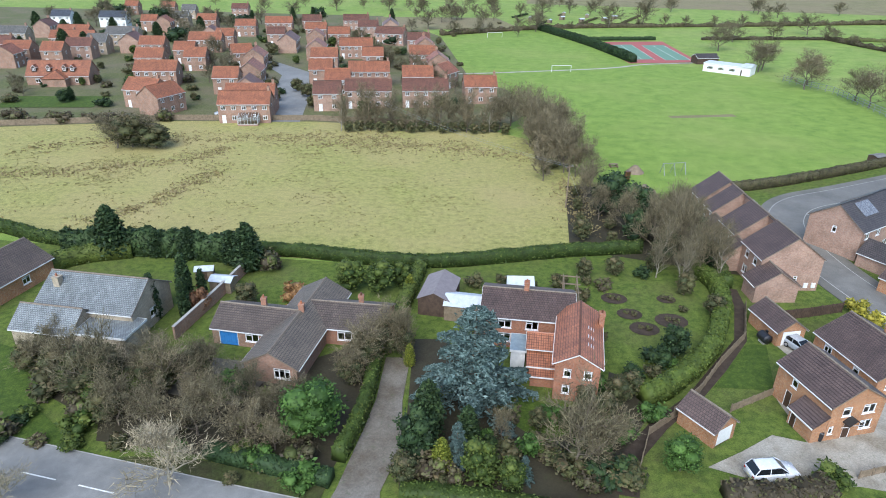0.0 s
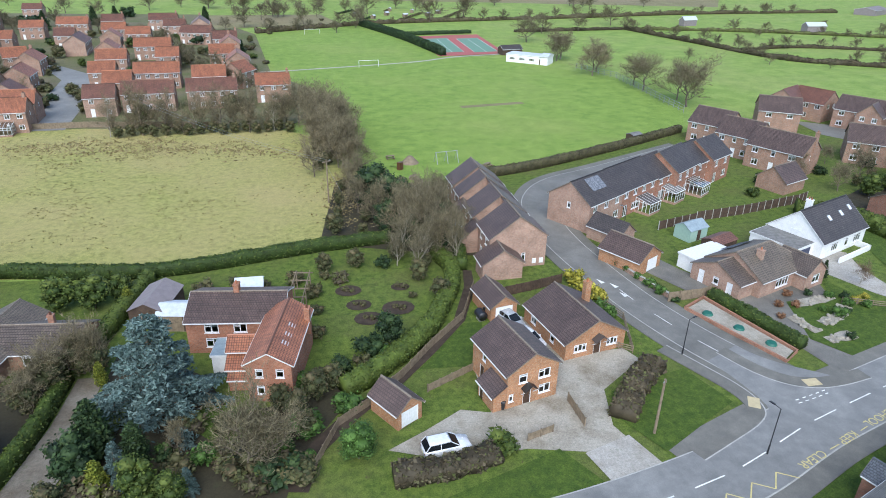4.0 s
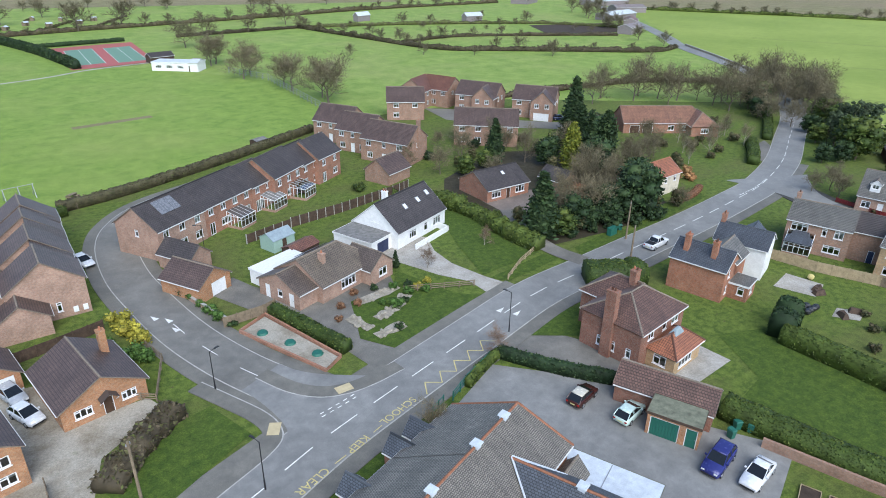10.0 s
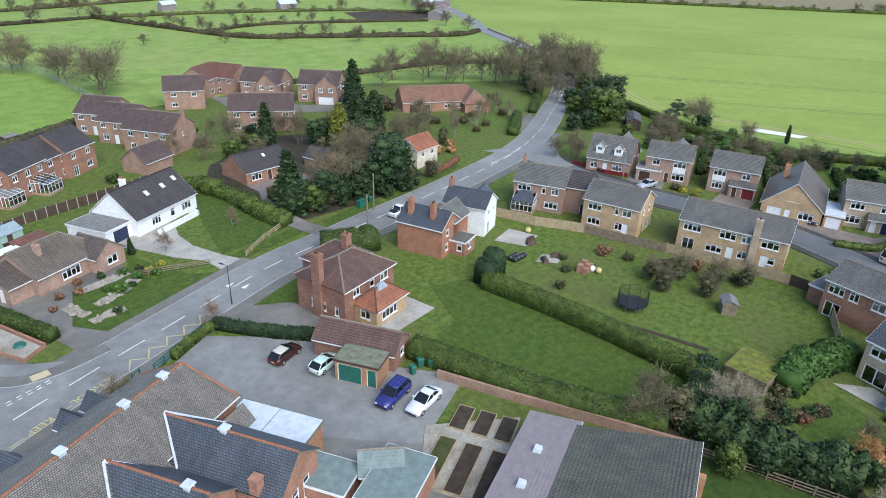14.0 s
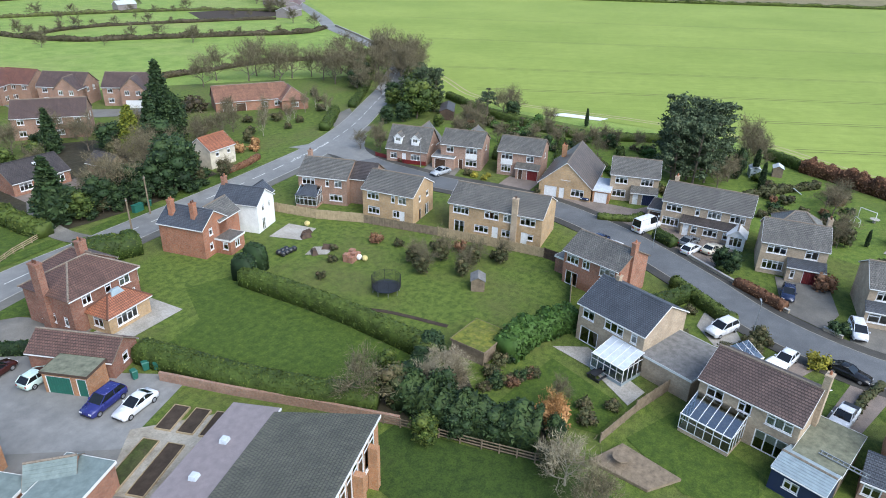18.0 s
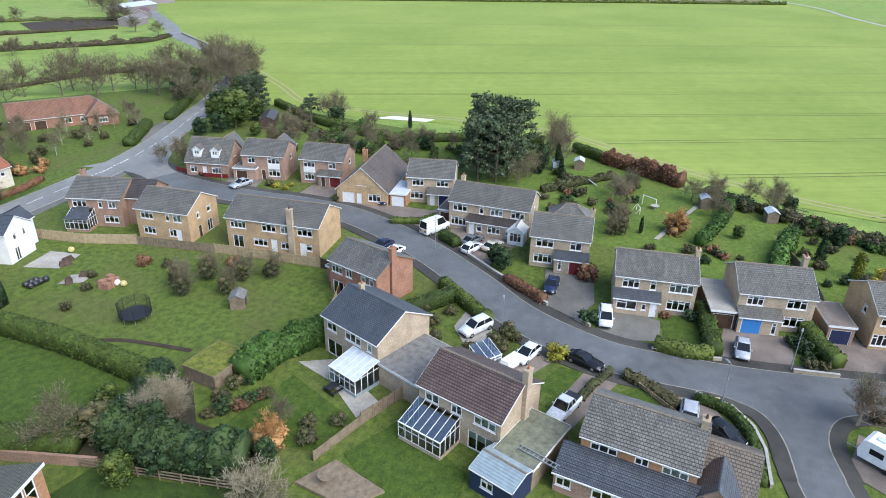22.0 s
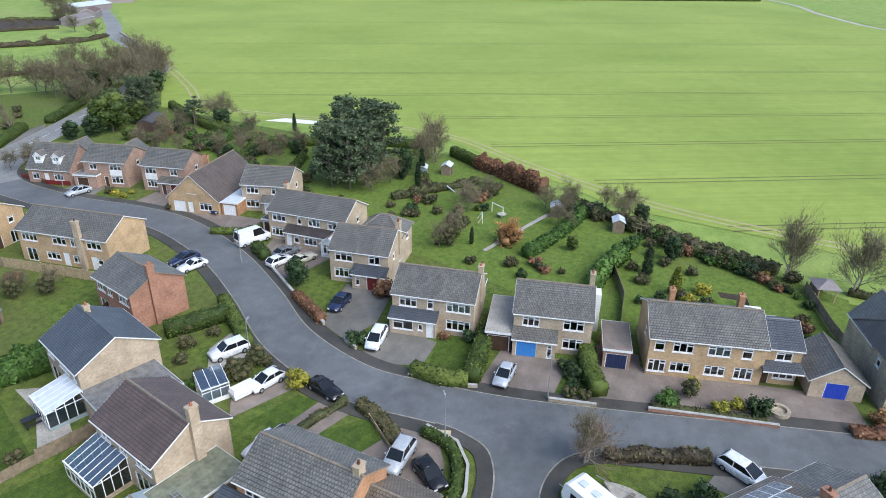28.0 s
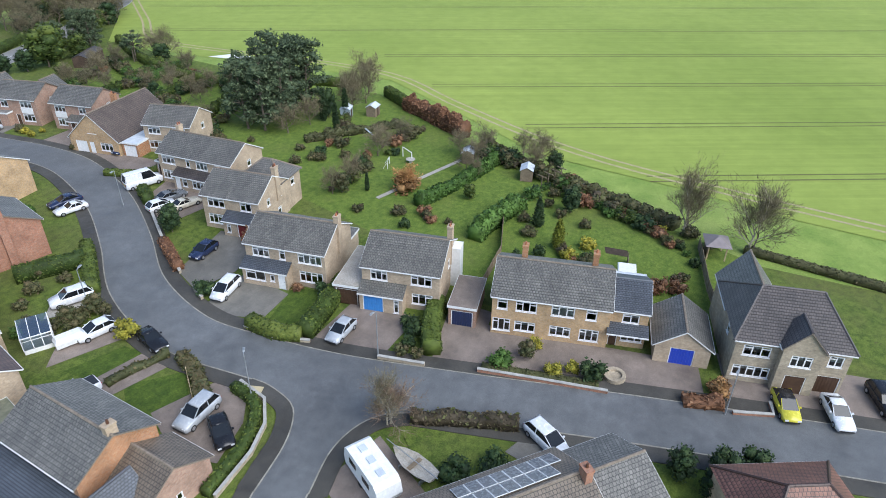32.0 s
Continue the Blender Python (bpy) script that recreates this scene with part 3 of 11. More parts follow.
def window(parent, m, w, h, lights=2, blind=0, frame_mat="white", top=True):
    """A casement window: frame with sill and bars, one pane, at times a blind behind it."""
    t = 0.11
    x0, x1 = -w / 2, w / 2
    holes = []
    for i in range(lights):
        a, c = x0 + w * i / lights + (t if i == 0 else t / 2), x0 + w * (i + 1) / lights - (t if i == lights - 1 else t / 2)
        if top and h > 0.9 and i % 2 == 0:
            holes += [((a + c) / 2, t, c - a, h * 0.68 - t), ((a + c) / 2, h * 0.68 + t, c - a, h * 0.32 - 2 * t)]
        else:
            holes.append(((a + c) / 2, t, c - a, h - 2 * t))
    f = MB()
    wall_face(f, Matrix.Translation((0, 0.03, 0)), w, h, holes, 0.06)
    fr = part("window", f.weld().moved(m), frame_mat, parent, uv=False)
    near = parent.location.y < 155
    if near:
        part("sill", MB().box(x0 - 0.06, -0.07, -0.07, x1 + 0.06, 0.1, -0.002).moved(m), frame_mat, fr, uv=False)
    part("pane", MB().face((x0 + t, 0.07, t), (x1 - t, 0.07, t), (x1 - t, 0.07, h - t), (x0 + t, 0.07, h - t)).moved(m), "glass", fr, uv=False)
    key = (m.translation.x * 7.3 + m.translation.y * 3.1 + m.translation.z * 5.7) % 1.0
    if not blind and near and key < 0.3:
        part("blind", MB().box(x0 + t, 0.16, h * (0.3 + key), x1 - t, 0.18, h - t).moved(m), "blind", fr, uv=False)
    elif not blind and near and key < 0.65:
        for a, c in ((x0 + t, x0 + w * 0.22), (x1 - w * 0.22, x1 - t)):
            part("curtain", MB().rings([[(a + (c - a) * k / 6, 0.17 + 0.03 * (k % 2), z) for k in range(7)] for z in (t, h - t)], False), "curtain", fr, uv=False)
    if blind and near:
        part("blind", MB().box(x0 + t, 0.16, h * (1 - blind), x1 - t, 0.18, h - t).moved(m), "blind", fr, uv=False)
    return fr


def door(parent, m, w, h, mat="white", glazed=True):
    d = MB()
    d.v = [(x, y, z) for y in (0.03, 0.1) for x, z in ((-w / 2, 0), (-w / 2 + 0.07, 0), (-w / 2 + 0.07, h - 0.07), (w / 2 - 0.07, h - 0.07), (w / 2 - 0.07, 0), (w / 2, 0), (w / 2, h), (-w / 2, h))]
    d.f = [(0, 1, 2, 7), (7, 2, 3, 6), (3, 4, 5, 6)] + [(k, 8 + k, 8 + (k + 1) % 8, (k + 1) % 8) for k in range(8)]
    fr = part("door", d.moved(m), "white", parent, uv=False)
    leaf = MB().box(-w / 2 + 0.06, 0.06, 0, w / 2 - 0.06, 0.11, h - 0.06)
    for k in (0.12, 0.55):
        leaf.box(-w / 4, 0.05, h * k, w / 4, 0.06, h * (k + 0.3))
    part("door_leaf", leaf.moved(m), mat, fr, uv=False)
    part("door_handle", MB().box(w / 2 - 0.18, 0.02, h * 0.48, w / 2 - 0.12, 0.06, h * 0.52).moved(m), "steel", fr, uv=False)
    return fr


def garage_door(parent, m, w, h, mat):
    g = MB()
    g.v = [(x, y, z) for y in (0.04, 0.12) for x, z in ((-w / 2, 0), (-w / 2 + 0.08, 0), (-w / 2 + 0.08, h - 0.08), (w / 2 - 0.08, h - 0.08), (w / 2 - 0.08, 0), (w / 2, 0), (w / 2, h), (-w / 2, h))]
    g.f = [(0, 1, 2, 7), (7, 2, 3, 6), (3, 4, 5, 6)] + [(k, 8 + k, 8 + (k + 1) % 8, (k + 1) % 8) for k in range(8)]
    fr = part("garage_door", g.moved(m), "white", parent, uv=False)
    n = max(4, int(w / 0.3))
    xs, ys = [], []
    for i in range(n):
        a = -w / 2 + 0.08 + (w - 0.16) * i / n
        c = a + (w - 0.16) / n
        xs += [a, a + 0.015, c - 0.015, c]
        ys += [0.1, 0.07, 0.07, 0.1]
    leaf = MB()
    for x0, x1, y0, y1 in zip(xs, xs[1:], ys, ys[1:]):
        if x1 - x0 > 1e-6:
            leaf.face((x0, y0, 0.02), (x1, y1, 0.02), (x1, y1, h - 0.08), (x0, y0, h - 0.08))
    leaf.weld()
    part("door_leaf", leaf.moved(m), mat, fr, uv=False)
    return fr


def slope(mb, el, er, rr, rl, gauge=0.33, step=0.045, thick=0.12):
    """A roof slope between eave and ridge points, in stepped courses, with an underside."""
    el, er, rr, rl = map(Vector, (el, er, rr, rl))
    up = ((rl + rr) / 2 - (el + er) / 2)
    n = max(2, round(up.length / gauge))
    nor = (er - el).cross(up).normalized()
    for i in range(n):
        a, b = i / n, min(1.0, (i + 1) / n)
        p, q = el.lerp(rl, a) + nor * step, er.lerp(rr, a) + nor * step
        r, s = er.lerp(rr, b), el.lerp(rl, b)
        mb.face(p, q, r, s)
        mb.face(p - nor * step, q - nor * step, q, p)
    d = nor * thick
    mb.face(el - d, rl - d, rr - d, er - d).face(el - d, er - d, er, el)
    mb.face(el, rl, rl - d, el - d).face(er - d, rr - d, rr, er)


def openings(th, holes, m0, width, walls, off):
    """Fills the openings of one wall."""
    for u, z, w, h, kind, *more in holes:
        m = off @ m0 @ Matrix.Translation((u, 0, z))
        if kind[0] == "w":
            window(th, m, w, h, int(kind[1:] or 2), more[0] if more else 0)
        elif kind == "p":
            window(th, m, w, h, max(2, int(w / 0.9)), 0, top=False)
        elif kind[0] == "d":
            door(th, m, w, h, "door_" + (kind[2:] or "white"))
        elif kind[0] == "g":
            garage_door(th, m, w, h, "door_" + (kind[2:] or "white"))


def block(th, cx, cy, yaw, L, W, eave, ridge, walls, roof, f=(), b=(), l=(), r=(), hip=(0, 0), over=0.3, verge=0.18, base=0.0, trim="white_gloss", ridge_at=0.0, low=None, ridge_mat=""):
    """A gabled or hipped block of a house: ridge along x, front at -y. hip: how far each end of the ridge is drawn in. ridge_at: the ridge's shift in y.
    low: another eave height for the back."""
    off = pose(cx, cy, base, 0, 0, yaw)
    verge_mat = "ridge" if walls in ("brick_orange", "brick_pink", "brick_brown", "brick_red", "brick_villa", "stone") else trim
    wl = MB()
    eb = eave if low is None else low
    for key, holes, width, dist, hgt in (("f", f, L, W / 2, eave), ("b", b, L, W / 2, eb), ("l", l, W, L / 2, min(eave, eb)), ("r", r, W, L / 2, min(eave, eb))):
        m0 = pose(0, 0, 0, 0, 0, TURNS[key]) @ Matrix.Translation((0, -dist, 0))
        wall_face(wl, m0, width, hgt, [q for q in holes if q[1] + q[3] <= hgt + 0.01])
        openings(th, holes, m0, width, walls, off)
    z0 = min(eave, eb)
    if not hip[0]:
        wl.face((-L / 2, -W / 2, z0), (-L / 2, -W / 2, eave), (-L / 2, ridge_at, ridge - 0.05), (-L / 2, W / 2, eb), (-L / 2, W / 2, z0))
    if not hip[1]:
        wl.face((L / 2, -W / 2, z0), (L / 2, W / 2, z0), (L / 2, W / 2, eb), (L / 2, ridge_at, ridge - 0.05), (L / 2, -W / 2, eave))
    part("wall", wl.weld().moved(off), walls, th)
    rf = MB()
    kf, kb = (ridge - eave) / (W / 2 + ridge_at), (ridge - eb) / (W / 2 - ridge_at)
    yf, yb, zf, zb = -W / 2 - over, W / 2 + over, eave - over * kf + 0.1, eb - over * kb + 0.1
    xl, xr = -L / 2 - (over if hip[0] else verge), L / 2 + (over if hip[1] else verge)
    rl, rr = (xl + hip[0] + (over if hip[0] else 0)), (xr - hip[1] - (over if hip[1] else 0))
    rz, ry = ridge + 0.1, ridge_at
    slope(rf, (xl, yf, zf), (xr, yf, zf), (rr, ry, rz), (rl, ry, rz))
    slope(rf, (xr, yb, zb), (xl, yb, zb), (rl, ry, rz), (rr, ry, rz))
    if hip[0]:
        slope(rf, (xl, yb, zb), (xl, yf, zf), (rl, ry, rz), (rl, ry, rz))
    if hip[1]:
        slope(rf, (xr, yf, zf), (xr, yb, zb), (rr, ry, rz), (rr, ry, rz))
    part("roof", rf.weld().moved(off), roof, th)
    rt = MB()
    lines = [((rl, ry, rz), (rr, ry, rz))] if rr - rl > 0.3 else []
    for k, xe, xr_ in ((0, xl, rl), (1, xr, rr)):
        if hip[k]:
            lines += [((xe, yf, zf), (xr_, ry, rz)), ((xe, yb, zb), (xr_, ry, rz))]
    for p, q in lines:
        p, q = Vector(p), Vector(q)
        n = max(1, round((q - p).length / 0.45))
        for i in range(n):
            rt.tube(p.lerp(q, i / n), p.lerp(q, (i + 0.96) / n), 0.13, 0.12, 6)
    part("ridge_tiles", rt.moved(off), ridge_mat if ridge_mat else "ridge" if roof not in ("roof_orange", "roof_red", "roof_slate", "roof_dark") else roof, th, uv=False)
    for y, z, s in ((yf, zf, -1), (yb, zb, 1)):
        g = MB().rings([[(x, y + s * a, z + c) for a, c in ((-0.04, -0.08), (-0.04, -0.20), (-0.01, -0.20), (-0.01, -0.11), (0.09, -0.11), (0.09, -0.03), (-0.01, -0.03))] for x in (xl + 0.05, xr - 0.05)])
        part("gutter", g.moved(off), trim, th, uv=False)
    for k, x in ((0, xl), (1, xr)):
        if not hip[k]:
            bb = MB()
            for y, z in ((yf, zf), (yb, zb)):
                bb.face((x, y, z - 0.12), (x, y, z + 0.01), (x, ry, rz + 0.01), (x, ry, rz - 0.12))
                o = 0.03 if k else -0.03
                bb.face((x + o, y, z - 0.12), (x + o, y, z + 0.01), (x + o, ry, rz + 0.01), (x + o, ry, rz - 0.12))
                bb.face((x, y, z - 0.12), (x + o, y, z - 0.12), (x + o, ry, rz - 0.12), (x, ry, rz - 0.12))
                bb.face((x, y, z + 0.01), (x + o, y, z + 0.01), (x + o, ry, rz + 0.01), (x, ry, rz + 0.01))
            part("bargeboard", bb.weld().moved(off), verge_mat, th, uv=False)
    return off


def mono(th, cx, cy, yaw, L, W, zf, zb, walls, roof, f=(), trim="white_gloss"):
    """A block under one slope, zf high at the front and zb at the back."""
    off = pose(cx, cy, 0, 0, 0, yaw)
    wl = MB()
    m0 = Matrix.Translation((0, -W / 2, 0))
    wall_face(wl, m0, L, zf, list(f))
    openings(th, f, m0, L, walls, off)
    wl.face((L / 2, W / 2, 0), (-L / 2, W / 2, 0), (-L / 2, W / 2, zb), (L / 2, W / 2, zb))
    for s in (-L / 2, L / 2):
        wl.face((s, -W / 2, 0), (s, W / 2, 0), (s, W / 2, zb), (s, -W / 2, zf))
    part("wall", wl.weld().moved(off), walls, th)
    rf = MB()
    k = (zf - zb) / W
    slope(rf, (L / 2 + 0.2, W / 2 + 0.2, zb + 0.1 - 0.2 * k), (-L / 2 - 0.2, W / 2 + 0.2, zb + 0.1 - 0.2 * k), (-L / 2 - 0.2, -W / 2 - 0.2, zf + 0.1 + 0.2 * k), (L / 2 + 0.2, -W / 2 - 0.2, zf + 0.1 + 0.2 * k))
    part("roof", rf.weld().moved(off), roof, th)
    part("fascia", MB().box(-L / 2 - 0.2, -W / 2 - 0.24, zf - 0.12, L / 2 + 0.2, -W / 2 - 0.2, zf + 0.14 + 0.2 * k).moved(off), trim, th, uv=False)


def flat_block(th, cx, cy, yaw, L, W, h, walls, roof="roof_felt", f=(), b=(), l=(), r=(), base=0.0, trim="white_gloss"):
    """A flat-roofed block with a fascia."""
    off = pose(cx, cy, base, 0, 0, yaw)
    wl = MB()
    for key, holes, width, dist in (("f", f, L, W / 2), ("b", b, L, W / 2), ("l", l, W, L / 2), ("r", r, W, L / 2)):
        m0 = pose(0, 0, 0, 0, 0, TURNS[key]) @ Matrix.Translation((0, -dist, 0))
        wall_face(wl, m0, width, h, holes)
        openings(th, holes, m0, width, walls, off)
    part("wall", wl.moved(off), walls, th)
    part("roof", MB().box(-L / 2 - 0.1, -W / 2 - 0.1, h + 0.004, L / 2 + 0.1, W / 2 + 0.1, h + 0.12).moved(off), roof, th)
    fa = MB()
    x, y = L / 2 + 0.14, W / 2 + 0.14
    fa.box(-x, -y, h - 0.14, x, -y + 0.03, h + 0.15).box(-x, y - 0.03, h - 0.14, x, y, h + 0.15)
    fa.box(-x, -y + 0.03, h - 0.14, -x + 0.03, y - 0.03, h + 0.15).box(x - 0.03, -y + 0.03, h - 0.14, x, y - 0.03, h + 0.15)
    part("fascia", fa.moved(off), trim, th, uv=False)


def chimney(th, x, y, z0, z1, walls, pots=2, w=0.6, d=0.9):
    c = MB().box(x - w / 2, y - d / 2, z0, x + w / 2, y + d / 2, z1 - 0.2)
    c.box(x - w / 2 - 0.05, y - d / 2 - 0.05, z1 - 0.2, x + w / 2 + 0.05, y + d / 2 + 0.05, z1)
    ch = part("chimney", c, walls, th)
    for i in range(pots):
        py = y + (i - (pots - 1) / 2) * 0.4
        part("chimney_pot", MB().tube((x, py, z1), (x, py, z1 + 0.38), 0.13, 0.1, 8), "roof_orange", ch, uv=False)


def rooflight(th, m, w=0.7, h=1.0):
    f = MB().box(-w / 2, -0.05, 0, w / 2, 0.06, h)
    fr = part("rooflight", f.moved(m), "lead", th, uv=False)
    part("pane", MB().face((-w / 2 + 0.07, -0.056, 0.07), (w / 2 - 0.07, -0.056, 0.07), (w / 2 - 0.07, -0.056, h - 0.07), (-w / 2 + 0.07, -0.056, h - 0.07)).moved(m), "lamp_clear", fr, uv=False)


def lean_to(th, cx, cy, yaw, L, D, z_hi, z_lo, roof, walls=None, f=(), trim="white_gloss"):
    """A mono-pitch roof against a wall at y=0, coming down to y=-D; with walls under it when given."""
    off = pose(cx, cy, 0, 0, 0, yaw)
    if walls:
        wl = MB()
        m0 = Matrix.Translation((0, -D, 0))
        wall_face(wl, m0, L, z_lo, list(f))
        openings(th, f, m0, L, walls, off)
        for x in (-L / 2, L / 2):
            wl.face((x, 0, 0), (x, -D, 0), (x, -D, z_lo), (x, 0, z_hi - 0.05))
        part("porch_wall", wl.moved(off), walls, th)
    rf = MB()
    k = (z_hi - z_lo) / D
    slope(rf, (-L / 2 - 0.15, -D - 0.25, z_lo - 0.25 * k + 0.08), (L / 2 + 0.15, -D - 0.25, z_lo - 0.25 * k + 0.08), (L / 2 + 0.15, -0.003, z_hi + 0.08), (-L / 2 - 0.15, -0.003, z_hi + 0.08))
    part("porch_roof", rf.moved(off), roof, th)
    zz = z_lo - 0.25 * k
    part("gutter", MB().box(-L / 2 - 0.15, -D - 0.35, zz - 0.06, L / 2 + 0.15, -D - 0.25, zz + 0.06).moved(off), trim, th, uv=False)


def conservatory(th, cx, cy, yaw, L, D, h=2.1, top=2.9, walls="brick_buff", roof_glass=True):
    """A glazed lean-to with glazing bars."""
    off = pose(cx, cy, 0, 0, 0, yaw)
    co = part("conservatory", MB().box(-L / 2, -D, 0, L / 2, -0.02, 0.5).moved(off), walls, th, "conservatory of white bars and glass")
    bars = MB()
    n = max(3, int(L / 0.75))
    for i in range(n + 1):
        x = -L / 2 + L * i / n
        bars.box(x - 0.035, -D - 0.03, 0.5, x + 0.035, -D + 0.04, h)
        bars.tube((x, -D, h), (x, -0.02, top), 0.035, 0.035, 4)
    for z in (0.5, 1.6, h):
        bars.box(-L / 2, -D - 0.03, z - 0.03, L / 2, -D + 0.03, z + 0.04)
    for x in (-L / 2, L / 2):
        for j in range(5):
            y = -D + D * j / 4 * 0.98
            zt = h + (top - h) * j / 4
            bars.box(x - 0.035, y - 0.035, 0.5, x + 0.035, y + 0.035, zt)
        bars.box(x - 0.03, -D, h - 0.03, x + 0.03, -0.02, h + 0.03)
    bars.box(-L / 2 - 0.05, -D - 0.1, h - 0.03, L / 2 + 0.05, -D - 0.03, h + 0.06)
    part("glazing_frame", bars.moved(off), "white", co, uv=False)
    g = MB().face((-L / 2, -D, 0.5), (L / 2, -D, 0.5), (L / 2, -D, h), (-L / 2, -D, h))
    for x in (-L / 2, L / 2):
        g.face((x, -D, 0.5), (x, -0.02, 0.5), (x, -0.02, top), (x, -D, h))
    part("pane", g.moved(off), "glass", co, uv=False)
    part("roof_pane", MB().face((-L / 2, -D, h), (L / 2, -D, h), (L / 2, -0.02, top), (-L / 2, -0.02, top)).moved(off), roof_glass if isinstance(roof_glass, str) else "roof_glass" if roof_glass else "roof_pale", co, uv=False)


def shed(x, y, yaw, L, W, h, top, walls, roof, label, cat="shed"):
    th = thing("shed", x, y, yaw, 0, label, cat)
    n = max(4, int(L / 0.25))
    lo = [(-L / 2 + L * (k + d) / n, -W / 2 - (0.02 if 0 < d < 0.9 else 0.0)) for k in range(n) for d in (0.0, 0.08, 0.84, 0.92)]
    poly = lo + [(L / 2, -W / 2)] + [(-x, -y) for x, y in lo] + [(-L / 2, W / 2)]
    wl = MB().prism(poly, 0, h)
    for s in (-L / 2, L / 2):
        wl.face((s, -W / 2, h), (s, W / 2, h), (s, 0, top))
    part("wall", wl, walls, th)
    rf = MB()
    slope(rf, (-L / 2 - 0.15, -W / 2 - 0.15, h), (L / 2 + 0.15, -W / 2 - 0.15, h), (L / 2 + 0.15, 0, top + 0.08), (-L / 2 - 0.15, 0, top + 0.08), 0.6, 0.01, 0.05)
    slope(rf, (L / 2 + 0.15, W / 2 + 0.15, h), (-L / 2 - 0.15, W / 2 + 0.15, h), (-L / 2 - 0.15, 0, top + 0.08), (L / 2 + 0.15, 0, top + 0.08), 0.6, 0.01, 0.05)
    part("roof", rf, roof, th)
    part("door", MB().box(-0.4, -W / 2 - 0.05, 0.05, 0.4, -W / 2 - 0.02, h - 0.15), "wood_dark", th, uv=False)
    return th


# windows in common rows
def row(z, h, *uw):
    return [(u, z, w, h, "w%d" % max(1, round(w / 0.75)), (0.4, 0, 0.9, 0.3, 0.6)[i % 5]) for i, (u, w) in enumerate(uw)]


def hood(th, cx, cy, yaw, w, d, z, roof):
    """A small pitched porch hood on two slanting brackets."""
    off = pose(cx, cy, 0, 0, 0, yaw)
    mb = MB()
    for s in (-1, 1):
        mb.rings([[(s * w / 2, y, z), (s * w / 2, y, z + 0.08), (0, y, z + w * 0.36 + 0.08), (0, y, z + w * 0.36)] for y in (-d, -0.02)])
    hd = part("porch_hood", mb.moved(off), roof, th, "small tiled porch hood", uv=False)
    for s in (-1, 1):
        part("bracket", MB().tube((s * (w / 2 - 0.1), -d + 0.08, z), (s * (w / 2 - 0.1), -0.03, z - 0.75), 0.05, 0.05, 4).moved(off), "white", hd, uv=False)


# ---- plants ----
rng = np.random.default_rng(7)


def cards(pts, size, droop=0.0, stretch=1.6):
    """Small pointed leaves or sprays at the points, turned at random."""
    n = len(pts)
    a = rng.normal(size=(n, 3))
    a[:, 2] = a[:, 2] * (0.7 if not droop else 0.3) - droop
    a /= np.linalg.norm(a, axis=1)[:, None]
    b = np.cross(a, rng.normal(size=(n, 3)))
    b /= np.linalg.norm(b, axis=1)[:, None] + 1e-6
    s = size * rng.uniform(0.6, 1.4, (n, 1))
    v = np.stack([pts - a * s * stretch / 2, pts - b * s / 2, pts + a * s * stretch / 2, pts + b * s / 2], 1)
    return v.reshape(-1, 3), np.arange(n * 4).reshape(-1, 4)


def shell(c, r, n, lo=0.72, hi=1.06):
    """Points in the outer skin of a rounded clump."""
    d = rng.normal(size=(n, 3))
    d /= np.linalg.norm(d, axis=1)[:, None]
    return np.asarray(c) + d * np.asarray(r) * rng.uniform(lo, hi, (n, 1))


def blob(c, r, seg=8):
    """A low, uneven core of a clump."""
    mb = MB()
    rings = []
    for i in range(1, seg // 2 + 1):
        th = math.pi * i / (seg // 2 + 1)
        rings.append([(c[0] + r[0] * math.sin(th) * math.cos(2 * math.pi * k / seg) * random.uniform(0.85, 1.1), c[1] + r[1] * math.sin(th) * math.sin(2 * math.pi * k / seg) * random.uniform(0.85, 1.1), c[2] - r[2] * math.cos(th)) for k in range(seg)])
    return mb.rings(rings)


def join(mb, v, q):
    """Cores and leaves together as arrays of quads (triangles are padded out of the cores)."""
    vs, qs = [np.asarray(v, float).reshape(-1, 3)], [q]
    base = len(vs[0])
    extra = []
    for f in mb.f:
        if len(f) == 4:
            extra.append(f)
        else:
            for i in range(1, len(f) - 1, 2):
                extra.append((f[0], f[i], f[i + 1], f[i + 2] if i + 2 < len(f) else f[i + 1]))
    extra = [e for e in extra if len(set(e)) == 4]
    if extra:
        vs.append(np.asarray(mb.v, float))
        qs.append(np.asarray(extra) + base)
    return np.concatenate(vs), np.concatenate(qs)


